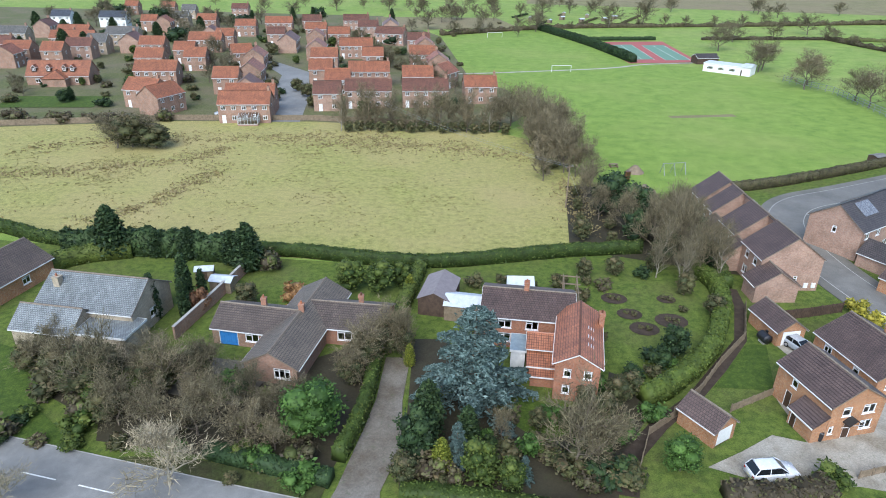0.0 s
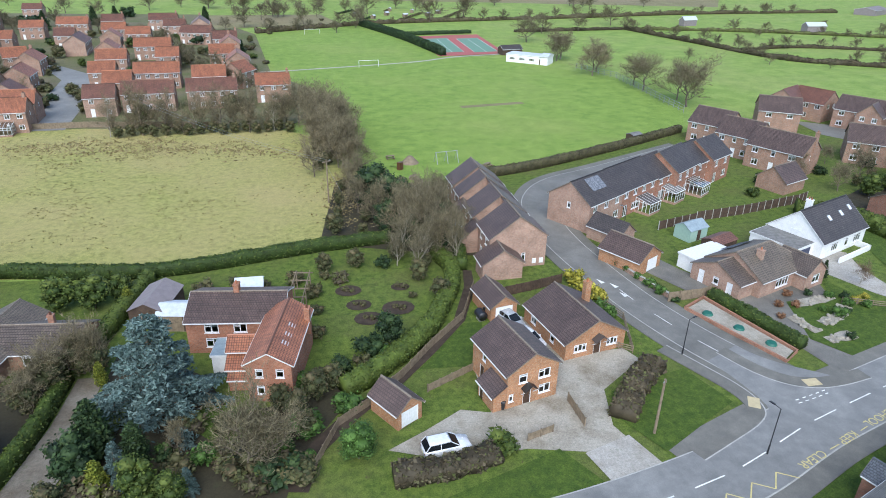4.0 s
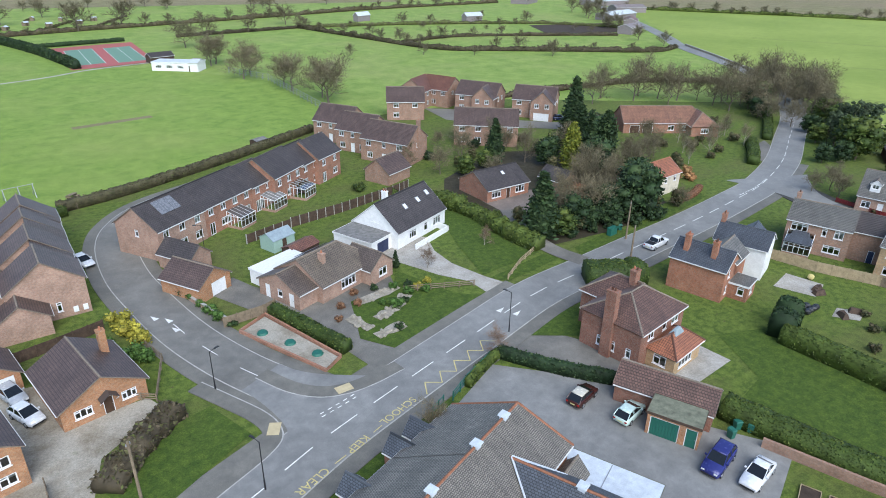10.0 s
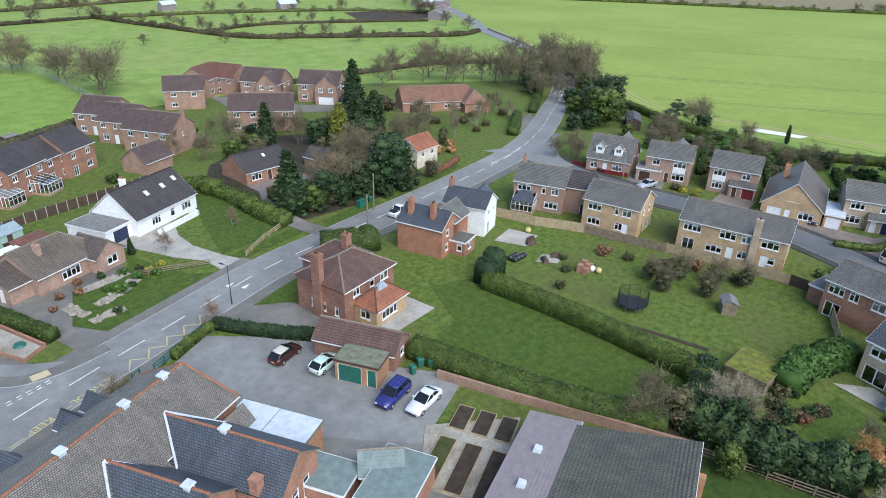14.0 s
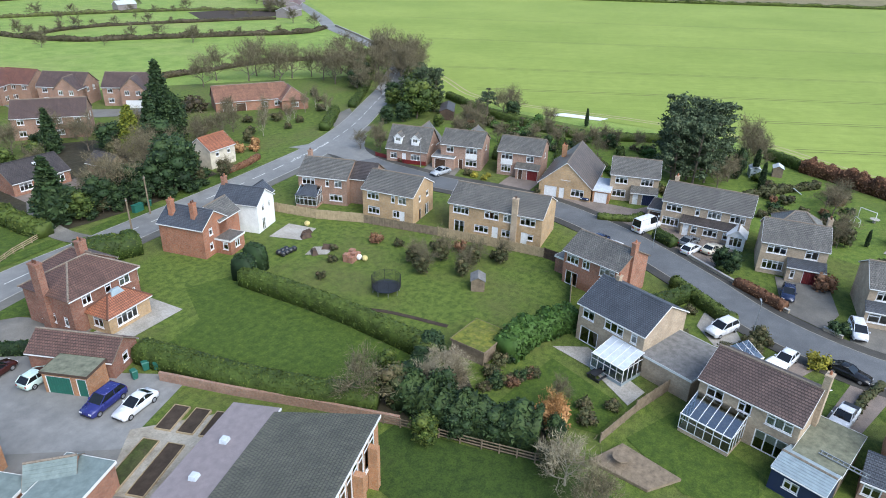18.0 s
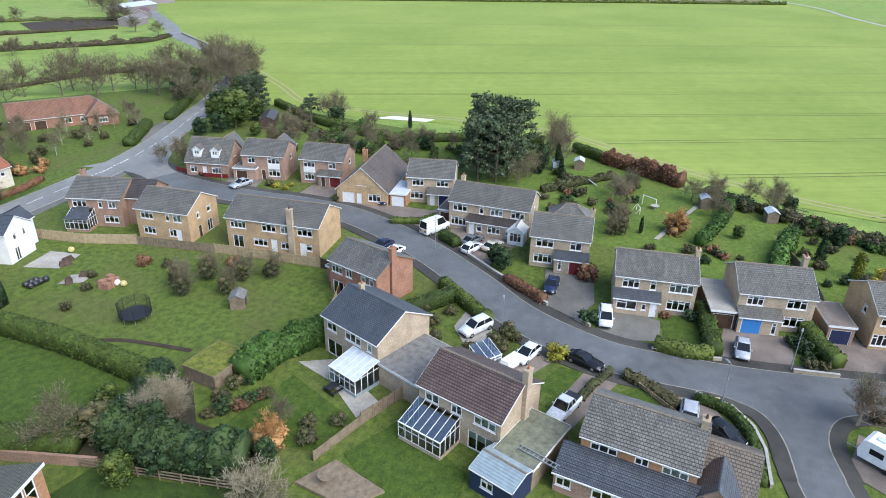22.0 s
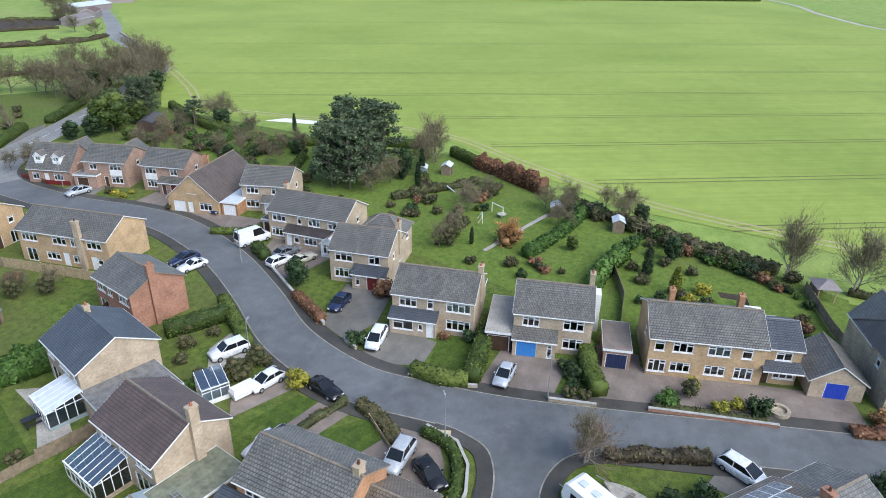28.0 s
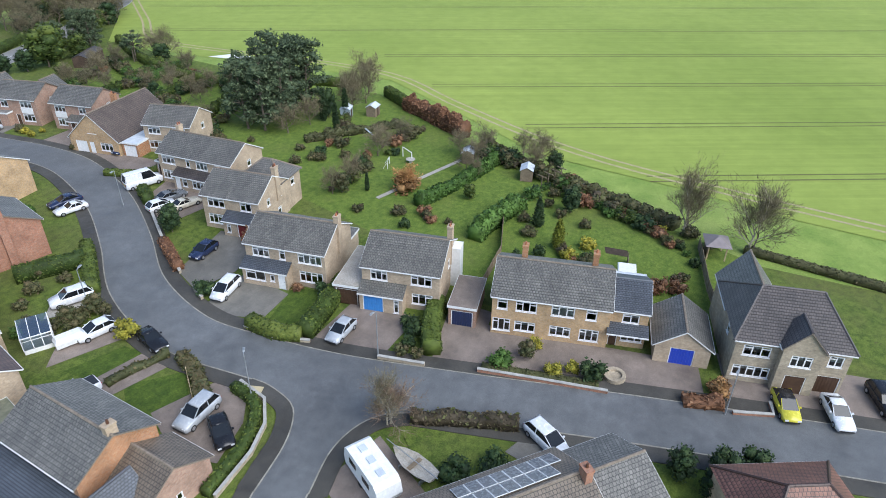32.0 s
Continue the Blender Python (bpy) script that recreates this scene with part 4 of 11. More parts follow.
def limbs(h, spread, levels, seed, n0=6, up=0.75, fork=3, low=0.3):
    """A branching skeleton: list of (a, b, r0, r1, level)."""
    r = random.Random(seed)
    out = []

    def grow(p, d, length, rad, lev):
        q = p
        for k in range(2):
            d2 = (d + Vector((r.gauss(0, 0.12), r.gauss(0, 0.12), r.gauss(0.03, 0.08)))).normalized()
            e = q + d2 * length / 2
            out.append((q, e, rad * (1 - 0.3 * k), rad * (0.7 - 0.25 * k), lev))
            q, d = e, d2
            if lev < levels:
                for _ in range(fork if k else fork - 1):
                    s = Vector((r.gauss(0, 1), r.gauss(0, 1), r.gauss(0.1, 0.6)))
                    nd = (d * up + s.normalized() * (0.75 * spread)).normalized()
                    grow(q, nd, length * r.uniform(0.5, 0.75), rad * 0.5, lev + 1)

    trunk = [Vector((0, 0, -0.1))]
    for i in range(1, 5):
        trunk.append(Vector((r.gauss(0, 0.012) * h * i, r.gauss(0, 0.012) * h * i, h * 0.62 * i / 4)))
    R = h * 0.019
    for i in range(4):
        out.append((trunk[i], trunk[i + 1], R * (1 - 0.2 * i), R * (1 - 0.2 * (i + 1)), 0))
    for i in range(n0):
        t = low + (1 - low) * i / max(1, n0 - 1)
        k = min(3, int(t * 4))
        p = trunk[k].lerp(trunk[k + 1], t * 4 - k)
        ang = i * 2.4 + r.uniform(-0.4, 0.4)
        tilt = spread * (1.15 - 0.6 * t)
        grow(p, Vector((math.cos(ang) * tilt, math.sin(ang) * tilt, 0.6 + 0.4 * t)).normalized(), h * r.uniform(0.26, 0.36), R * 0.5 * (1.1 - 0.4 * t), 1)
    return out


def wood_mesh(segs, top_level, mat):
    mb = MB()
    for a, b, r0, r1, lev in segs:
        if lev <= top_level:
            mb.tube(a, b, max(r0, 0.012), max(r1, 0.010), 6 if lev == 0 else (4 if lev == 1 else 3), False)
    return mesh_of("trunk", mb, mat, uv=False)


def twig_mesh(segs, levels, width, mat, more=2, fill=2200):
    """Fine twigs as thin blades along and beyond the last branches."""
    v, q = [], []
    r = random.Random(len(segs))
    for a, b, r0, r1, lev in segs:
        if lev < levels - 1:
            continue
        for _ in range(more):
            p = a.lerp(b, r.random())
            d = ((b - a).normalized() + Vector((r.gauss(0, 0.55), r.gauss(0, 0.55), r.gauss(0.15, 0.45)))).normalized()
            e = p + d * r.uniform(0.6, 1.7) * max((b - a).length, 0.55)
            s = d.cross(Vector((r.gauss(0, 1), r.gauss(0, 1), r.gauss(0, 1)))).normalized() * width
            i = len(v)
            v += [p - s, p + s, e]
            q.append((i, i + 1, i + 2))
    tops = np.array([tuple(b) for a, b, r0, r1, lev in segs if lev >= levels - 1])
    mid = tops.mean(0)
    lo = tops[:, 2].min()
    n = fill
    pick = tops[rng.integers(0, len(tops), n)]
    p = mid + (pick - mid) * rng.uniform(0.45, 1.06, (n, 1)) + rng.normal(0, 0.35, (n, 3))
    d = p - np.array([mid[0], mid[1], lo * 0.5])
    d = d / np.linalg.norm(d, axis=1)[:, None] + rng.normal(0, 0.5, (n, 3))
    d /= np.linalg.norm(d, axis=1)[:, None]
    s = np.cross(d, rng.normal(size=(n, 3)))
    s = s / np.linalg.norm(s, axis=1)[:, None] * width
    e = p + d * rng.uniform(0.5, 1.3, (n, 1))
    base = len(v)
    vv = np.concatenate([np.array([tuple(p) for p in v]), np.stack([p - s, p + s, e], 1).reshape(-1, 3)])
    qq = np.concatenate([np.array(q), base + np.arange(n * 3).reshape(-1, 3)])
    return quick_mesh("crown", vv, qq, mat)


PLANT = {}


def build_plant(kind, var):
    seed = hash_of(kind) + var * 17
    random.seed(seed)
    if kind in ("bare", "bare_far", "bare_red", "bare_pale", "bare_rust", "birch"):
        h = 10.0
        lv = 2 if kind == "bare_far" else 3
        sg = limbs(h, 0.95 if kind != "birch" else 0.6, lv, seed, 9 if lv == 3 else 9, 0.8, 3, 0.22)
        w = {"bare_far": 0.06, "bare": 0.038, "bare_red": 0.033, "bare_rust": 0.085, "bare_pale": 0.036, "birch": 0.024}[kind]
        bark = {"bare_pale": "bark_pale", "birch": "bark_pale", "bare_red": "bark_pale"}.get(kind, "bark")
        tw = {"bare_red": "twig_red", "bare_rust": "twig_rust", "bare_pale": "twig_pale", "birch": "twig"}.get(kind, "twig")
        return h, [("trunk", wood_mesh(sg, 2 if lv == 3 else 1, bark)), ("crown", twig_mesh(sg, lv, w, tw, 2 if lv == 3 else 6, 1900 if lv == 3 else 600))]
    if kind in ("round", "round_laurel", "holly", "shrubtree"):
        h = 6.0
        sg = limbs(h, 0.8, 2, seed, 6)
        pts, mb = [], MB()
        for i in range(11):
            ang, t = i * 2.4, (i + 0.5) / 11
            rr = 2.0 * math.sqrt(1 - (2 * t - 1) ** 2 * 0.75)
            c = (rr * 0.62 * math.cos(ang), rr * 0.62 * math.sin(ang), 1.3 + 3.9 * t)
            r = random.uniform(1.05, 1.45)
            pts.append(shell(c, (r, r, r * 0.85), 240 if kind == "round_laurel" else 125, 0.6, 1.1))
            mb.add(blob(c, (r * 0.72, r * 0.72, r * 0.6)))
        v, q = join(mb, *cards(np.concatenate(pts), 0.19 if kind == "round_laurel" else 0.27))
        return h, [("trunk", wood_mesh(sg, 1, "bark")), ("crown", quick_mesh("crown", v, q, {"round": "hedge", "round_laurel": "laurel", "holly": "conifer", "shrubtree": "heather"}[kind]))]
    if kind in ("conifer", "column", "gold", "leylandii"):
        h, rad = 10.0, {"conifer": 2.6, "column": 1.25, "gold": 2.2, "leylandii": 2.4}[kind]
        pts, mb = [], MB()
        mb.rings([[(rad * k * 0.62 * math.cos(a * math.pi / 4), rad * k * 0.62 * math.sin(a * math.pi / 4), z * h) for a in range(8)] for z, k in ((0.04, 0.75), (0.2, 0.95), (0.45, 0.75), (0.7, 0.42), (0.95, 0.04))])
        n = 300
        for i in range(n):
            t = (i / n) ** 0.8
            prof = (1 - t) ** 0.8 if kind == "conifer" else (1 - t ** 2.6) ** 0.8
            prof = max(0.05, prof) * min(1.0, 0.6 + t * 4)
            ang, rr = i * 2.39996, rad * prof * random.uniform(0.82, 1.15)
            m = 8
            k = rng.uniform(0.45, 1.0, (m, 1))
            tip = np.array([math.cos(ang) * rr, math.sin(ang) * rr, 0.0])
            p = tip * k + np.array([0, 0, h * (0.03 + 0.95 * t)]) + rng.normal(0, 0.17, (m, 3))
            p[:, 2] += (0.25 if kind != "conifer" else -0.35) * k[:, 0] * rr * 0.5
            pts.append(p)
        v, q = join(mb, *cards(np.concatenate(pts), 0.33, 0.0 if kind != "conifer" else 0.4, 2.0))
        tr = MB().tube((0, 0, -0.1), (0, 0, h * 0.8), 0.2, 0.05, 7)
        return h, [("trunk", mesh_of("trunk", tr, "bark", False)), ("crown", quick_mesh("crown", v, q, {"gold": "goldfir"}.get(kind, "conifer")))]
    if kind == "cedar":
        h, pts, tr = 10.0, [], MB()
        tr.tube((0, 0, -0.1), (0, 0, 9.4), 0.34, 0.05, 8)
        for i in range(50):
            # whorls of long level boughs with drooping tips and gaps between the tiers
            tier, t = i // 5, (i // 5) / 10
            ang = (i % 5) * 1.2566 + tier * 0.7 + random.uniform(-0.3, 0.3)
            z = 0.8 + 8.6 * t + random.uniform(-0.2, 0.2)
            rr = (5.2 * (1 - t) ** 0.8 + 0.4) * random.uniform(0.7, 1.12)
            a = Vector((0, 0, z))
            b = Vector((math.cos(ang) * rr, math.sin(ang) * rr, z + 0.55 - rr * 0.16))
            tr.tube(a, b, 0.10 * (1 - t) + 0.02, 0.02, 4, False)
            m = int(300 * (rr / 4.0) ** 1.3) + 60
            k = rng.uniform(0.14, 1.04, (m, 1)) ** 0.75
            side = np.array([-math.sin(ang), math.cos(ang), 0])
            spread = 0.62 * np.sin(np.clip(k, 0, 1) * 2.6 + 0.25)
            bough = np.array(a) + (np.array(b) - np.array(a)) * k + np.array([0, 0, 0.35]) * np.sin(k * 3.1)
            lay = rng.normal(0, 1, (m, 1))
            p = bough + side * lay * spread + rng.normal(0, 0.04, (m, 3)) - np.array([0, 0, 0.16]) * lay ** 2 * spread
            pts.append(p)
        v, q = cards(np.concatenate(pts), 0.15, 0.12, 2.6)
        return h, [("trunk", mesh_of("trunk", tr, "bark", False)), ("crown", quick_mesh("crown", v, q, "cedar"))]
    if kind in ("pine", "pine_open"):
        h, pts, mb, tr = 12.0, [], MB(), MB()
        r = random.Random(seed)
        tops = [(0, 0)] if kind == "pine_open" else [(0, 0), (3.2, 1.1), (-2.6, 2.2), (1.4, -3.6), (-3.6, -1.6), (1.2, 3.8)]
        for x, y in tops:
            tr.tube((x * 0.8, y * 0.8, -0.1), (x, y, h * 0.86), 0.24, 0.07, 7)
            for i in range(22 if kind == "pine" else 11):
                t = i / (22 if kind == "pine" else 17)
                z = h * ((0.2 if kind == "pine" else 0.42) + (0.76 if kind == "pine" else 0.6) * t) + r.uniform(-0.5, 0.5)
                ang = i * 2.4 + r.uniform(-0.5, 0.5)
                rr = (2.5 if kind == "pine" else 2.8) * (1 - t * 0.65) * r.uniform(0.5, 1.25)
                c = (x + math.cos(ang) * rr, y + math.sin(ang) * rr, z)
                tr.tube((x, y, z - 0.7), c, 0.07, 0.03, 4, False)
                k = r.uniform(0.7, 1.3)
                pts.append(shell(c, (k, k, k * 0.55), 150, 0.2, 1.2))
                mb.add(blob(c, (k * 0.55, k * 0.55, k * 0.28)))
        v, q = join(mb, *cards(np.concatenate(pts), 0.22, 0.0, 2.4))
        return h, [("trunk", mesh_of("trunk", tr, "bark", False)), ("crown", quick_mesh("crown", v, q, "pine"))]
    # low shrubs, one to two metres
    h, pts, mb = 1.5, [], MB()
    for i in range(6):
        ang = i * 1.05
        c = (0.5 * math.cos(ang), 0.5 * math.sin(ang), 0.55 + 0.25 * (i % 3))
        r = random.uniform(0.42, 0.62)
        pts.append(shell(c, (r, r, r), 74, 0.55, 1.12))
        mb.add(blob(c, (r * 0.7, r * 0.7, r * 0.7), 6))
    v, q = join(mb, *cards(np.concatenate(pts), 0.15))
    return h, [("foliage", quick_mesh("foliage", v, q, {"shrub": "heather", "shrub_green": "laurel", "shrub_dark": "conifer", "shrub_rust": "rust", "shrub_gold": "yellowleaf", "shrub_hedge": "hedge", "shrub_bare": "hedge_bare", "shrub_red": "hedge_beech"}[kind]))]


def hash_of(s):
    return sum(ord(c) * (i + 3) for i, c in enumerate(s))


LABELS = {
    "bare": ("leafless broadleaved tree with fine grey-brown twigs", "tree"), "bare_far": ("distant leafless field tree with a rounded crown", "tree"),
    "bare_red": ("small leafless tree with reddish twigs", "tree"), "bare_pale": ("leafless tree with pale buff twigs", "tree"), "bare_rust": ("rounded orange-twigged garden shrub", "shrub"), "birch": ("slender leafless birch with a pale trunk", "tree"),
    "round": ("dense evergreen garden tree with dark green leaves", "tree"), "round_laurel": ("rounded glossy bright green evergreen tree", "tree"), "holly": ("dense dark green evergreen tree", "tree"),
    "shrubtree": ("tangled brown-green garden thicket", "tree"), "conifer": ("tall dark green conical conifer", "tree"), "column": ("narrow dark columnar conifer", "tree"),
    "gold": ("golden green conical conifer", "tree"), "leylandii": ("dense dark green cypress tree", "tree"), "cedar": ("large blue-grey cedar with layered drooping boughs", "tree"),
    "pine": ("clump of tall dark green pines", "tree"), "pine_open": ("open-crowned Scots pine with dark needles", "tree"),
    "shrub": ("mixed brown-green winter garden shrub", "shrub"), "shrub_green": ("bright green rounded garden shrub", "shrub"), "shrub_dark": ("dark green evergreen garden shrub", "shrub"),
    "shrub_rust": ("rust-orange bushy garden shrub", "shrub"), "shrub_gold": ("yellow-green rounded garden shrub", "shrub"), "shrub_hedge": ("clipped dark green shrub", "shrub"),
    "shrub_bare": ("bare twiggy brown garden shrub", "shrub"), "shrub_red": ("copper-leaved bushy garden shrub", "shrub")}


def plant(kind, x, y, h, wide=1.0, label=""):
    var = int(abs(x * 3.7 + y * 1.3)) % (1 if kind in ("cedar", "pine") else 3 if kind in ("bare", "bare_far") else 2)
    if (kind, var) not in PLANT:
        PLANT[kind, var] = build_plant(kind, var)
    h0, parts = PLANT[kind, var]
    shrub = kind.startswith("shrub") and kind != "shrubtree"
    s = h / h0
    m = pose(x, y, -0.12 * h / 1.5 if shrub else 0.0, 0, 0, (x * 77 + y * 131) % 360) @ Matrix.Diagonal((s * wide, s * wide, s, 1))
    lab, cat = LABELS[kind]
    if shrub:
        ob = new("shrub", parts[0][1])
        ob.matrix_basis = m
        return tagged(ob, label or lab, cat)
    ob = new("tree")
    ob.matrix_basis = m
    tagged(ob, label or lab, cat)
    for n, me in parts:
        o = new(n, me)
        o.parent = ob
    return ob


def grove(name, label, items):
    """Many far plants joined into one piece of stuff, one mesh for each material."""
    heap = {}
    for kind, x, y, h, wide in items:
        var = int(abs(x * 3.7 + y * 1.3)) % (1 if kind in ("cedar", "pine") else 3 if kind in ("bare", "bare_far") else 2)
        if (kind, var) not in PLANT:
            PLANT[kind, var] = build_plant(kind, var)
        h0, parts = PLANT[kind, var]
        s, ang = h / h0, radians((x * 77 + y * 131) % 360)
        rot = np.array([[math.cos(ang), -math.sin(ang), 0], [math.sin(ang), math.cos(ang), 0], [0, 0, 1]])
        for pn, me in parts:
            co, li, tot = np.empty(len(me.vertices) * 3), np.empty(len(me.loops), int), np.empty(len(me.polygons), int)
            me.vertices.foreach_get("co", co)
            me.loops.foreach_get("vertex_index", li)
            me.polygons.foreach_get("loop_total", tot)
            co = (co.reshape(-1, 3) * np.array([s * wide, s * wide, s])) @ rot.T + np.array([x, y, -0.08 * h if kind.startswith("shrub_") or kind == "shrub" else 0.0])
            g = heap.setdefault((pn, me.materials[0].name), [[], [], [], 0])
            g[0].append(co), g[1].append(li + g[3]), g[2].append(tot)
            g[3] += len(co)
    top = tagged(new(name), label, "trees", "", "stuff")
    for (pn, mn), (co, li, tot, _) in heap.items():
        co, li, tot = np.concatenate(co), np.concatenate(li), np.concatenate(tot)
        me = bpy.data.meshes.new(pn)
        me.vertices.add(len(co))
        me.vertices.foreach_set("co", co.astype(np.float32).ravel())
        me.loops.add(len(li))
        me.loops.foreach_set("vertex_index", li.astype(np.int32))
        me.polygons.add(len(tot))
        me.polygons.foreach_set("loop_start", np.concatenate([[0], np.cumsum(tot)[:-1]]).astype(np.int32))
        me.polygons.foreach_set("loop_total", tot.astype(np.int32))
        me.update(calc_edges=True)
        me.materials.append(bpy.data.materials[mn])
        o = new(pn, me)
        o.parent = top
        tagged(o, kind="stuff")
    return top


def hedge(pts, w, h, mat="hedge", label="clipped dark green hedge", size=0.13, dense=40, rough=0.09, step=0.7):
    """A hedge along a line: an uneven body with leaves standing off it."""
    line = smooth_line(pts, step) if len(pts) > 2 else smooth_line(pts, step)
    lo, ro = sides(line, 1.0)
    prof = [(-0.5, 0), (-0.52, 0.55), (-0.44, 0.9), (-0.2, 1.0), (0.2, 1.0), (0.44, 0.9), (0.52, 0.55), (0.5, 0)]
    mb, rings, surf = MB(), [], []
    for p, a in zip(line, lo):
        n = a - p
        k = 1 + random.uniform(-rough, rough)
        ring = []
        for u, z in prof:
            j = random.uniform(-rough, rough) * 0.6
            q = p + n * (u * w * (1 + j))
            ring.append((q.x, q.y, z * h * k * (1 + j * 0.5)))
        rings.append(ring)
    mb.rings(rings)
    pts_ = []
    for ra, rb in zip(rings, rings[1:]):
        for i in range(len(prof) - 1):
            a, b, c, d = (np.array(v) for v in (ra[i], rb[i], rb[i + 1], ra[i + 1]))
            area = np.linalg.norm(np.cross(b - a, d - a))
            m = int(area * dense * 0.66 + rng.random())
            u, v = rng.random((m, 1)), rng.random((m, 1))
            pts_.append(a * (1 - u) * (1 - v) + b * u * (1 - v) + c * u * v + d * (1 - u) * v + rng.normal(0, size * 0.42, (m, 3)))
    c = np.concatenate(pts_) if pts_ else np.zeros((0, 3))
    v, q = join(mb, *cards(c, size * 1.5))
    ob = new("hedge", quick_mesh("hedge", v, q, mat))
    return tagged(ob, label, "hedge")


def scatter(kind, spots, h, jitter=0.25):
    for x, y in spots:
        plant(kind, x, y, h * random.uniform(1 - jitter, 1 + jitter), random.uniform(0.85, 1.25))


def fence(pts, h=1.6, mat="wood", panel=1.83, label="weathered close-boarded timber fence", rails=False, post_mat=None):
    """A fence along straight runs: posts, and a panel of boards (or rails) in each bay."""
    p0 = Vector((*pts[0], 0))
    th = thing("fence", p0.x, p0.y, 0, 0, label, "fence")
    k = 0
    for a, b in zip(pts, pts[1:]):
        a, b = Vector((*a, 0)), Vector((*b, 0))
        n = max(1, round((b - a).length / panel))
        yaw = math.degrees(math.atan2(b.y - a.y, b.x - a.x))
        ln = (b - a).length / n
        pm, bm_ = MB().box(-0.06, -0.06, 0, 0.06, 0.06, h + 0.08), MB()
        if rails:
            for z in (0.3, 0.62, 0.94):
                bm_.box(0, -0.03, z * h, ln, 0.03, z * h + 0.1)
        else:
            c = max(4, int(ln / 0.15))
            zig = []
            for i in range(c):
                d = -0.03 if i % 2 else -0.008
                zig += [(0.06 + (ln - 0.12) * i / c, d), (0.06 + (ln - 0.12) * (i + 0.9) / c, d)]
            bm_.prism(zig + [(ln - 0.06, 0.02), (0.06, 0.02)], 0.06, h)
        pme, bme = mesh_of("post", pm, post_mat or mat, False), mesh_of("panel", bm_, mat, False)
        for i in range(n + 1):
            at = a.lerp(b, i / n) - p0
            o = new("post", pme)
            o.parent, o.matrix_basis = th, pose(at.x, at.y, 0, 0, 0, yaw)
            if i < n:
                o = new("rail" if rails else "panel", bme)
                o.parent, o.matrix_basis = th, pose(at.x, at.y, 0, 0, 0, yaw)
    return th


def low_wall(pts, h, w, mat, label, cap=True):
    line = [Vector((*p, 0)) for p in pts]
    lo, ro = sides(line, w / 2)
    th = thing("garden_wall", 0, 0, 0, 0, label, "wall")
    mb, cp = MB(), MB()
    cl, cr = sides(line, w / 2 + 0.04)
    for i in range(len(line) - 1):
        mb.prism([(ro[i].x, ro[i].y), (ro[i + 1].x, ro[i + 1].y), (lo[i + 1].x, lo[i + 1].y), (lo[i].x, lo[i].y)], 0, h)
        cp.prism([(cr[i].x, cr[i].y), (cr[i + 1].x, cr[i + 1].y), (cl[i + 1].x, cl[i + 1].y), (cl[i].x, cl[i].y)], h, h + 0.07)
    part("wall", mb, mat, th)
    if cap:
        part("coping", cp, "kerb", th)
    return th


# ---- ground, fields, roads ----
sheet("ground", [(-2500, -2500), (2500, -2500), (2500, 2500), (-2500, 2500)], -0.05, "pasture", "open green farmland around the village", category="ground")
sheet("village_ground", [(-190, -60), (120, -75), (150, -160), (196, -160), (193, -97), (205, -62), (221, -20), (228, 20), (232, 68), (262, 100), (235, 112), (178, 150), (132, 152), (113, 145), (57, 120), (40, 118), (30, 121), (19, 92), (-3, 85), (-57, 90), (-190, 110)], 0.0, "grass", "garden grass between the houses", category="grass")
sheet("back_gardens", [(176, -96), (172, -70), (180, -40), (186, -12), (192, 20), (190, 44), (204, 52), (220, 44), (216, 20), (225, 0), (229, -20), (214, -46), (202, -76), (194, -97)], 0.018, "lawn_bright", "green lawns of the back gardens along the field", category="lawn")
sheet("meadow", [(-230, 108), (-73, 96), (-57, 89.5), (-24, 87.6), (-3, 84.7), (19, 89.3), (31, 91), (30, 121), (24, 150), (13, 160), (-34, 167), (-72, 165), (-110, 157), (-230, 145)], 0.02, "meadow", "rough yellowed tussocky meadow", category="meadow")
sheet("far_estate_ground", [(-230, 145), (-110, 157), (-72, 165), (-34, 167), (13, 160), (24, 181), (20, 210), (8, 232), (-3, 333), (-40, 420), (-330, 440)], 0.01, "estate_garden", "gardens of the far housing estate", category="grass")
sheet("playing_field", [(24, 150), (30, 121), (40, 117), (57, 120), (73, 125), (113, 145), (124, 164), (126, 213), (100, 256), (74, 267), (51, 367), (-3, 333), (8, 232), (20, 210), (24, 181)], 0.03, "pitch", "mown green village playing field", category="field")
sheet("crop_field", [(455, 345), (327, 190), (300, 140), (290, 122), (262, 100), (232, 69), (233, 33), (237, 18), (239, -17), (221, -50), (214, -62), (212, -85), (209, -103), (205, -170), (230, -420), (556, -146), (735, -84), (640, 80), (545, 240)], 0.03, "crop", "wide bright green winter cereal field", category="field")
sheet("far_crop", [(556, -150), (240, -430), (300, -900), (1500, -700), (1500, 0), (985, 35), (742, -92)], 0.02, "pasture", "far pasture beyond the field road", category="field")
sheet("stubble_field", [(470, 362), (550, 250), (645, 88), (742, -70), (1500, 100), (1500, 900), (700, 900)], 0.02, "arable", "far brown arable land", category="field")
sheet("stubble_strip", [(-33, 352), (40, 372), (30, 420), (-40, 415)], 0.02, "arable", "pale stubble field behind the estate", category="field")
sheet("far_arable_land", [(60, 520), (330, 470), (480, 700), (100, 900)], 0.02, "arable", "far brown arable land", category="field")
sheet("paddock_soil", [(300, 262), (345, 250), (372, 285), (318, 298)], 0.02, "soil", "dark muddy paddock", category="field")
sheet("tennis_ground", [(70, 322), (105, 328), (103, 270), (73, 264)], 0.05, "court_red", "red hard tennis courts", category="tennis court")
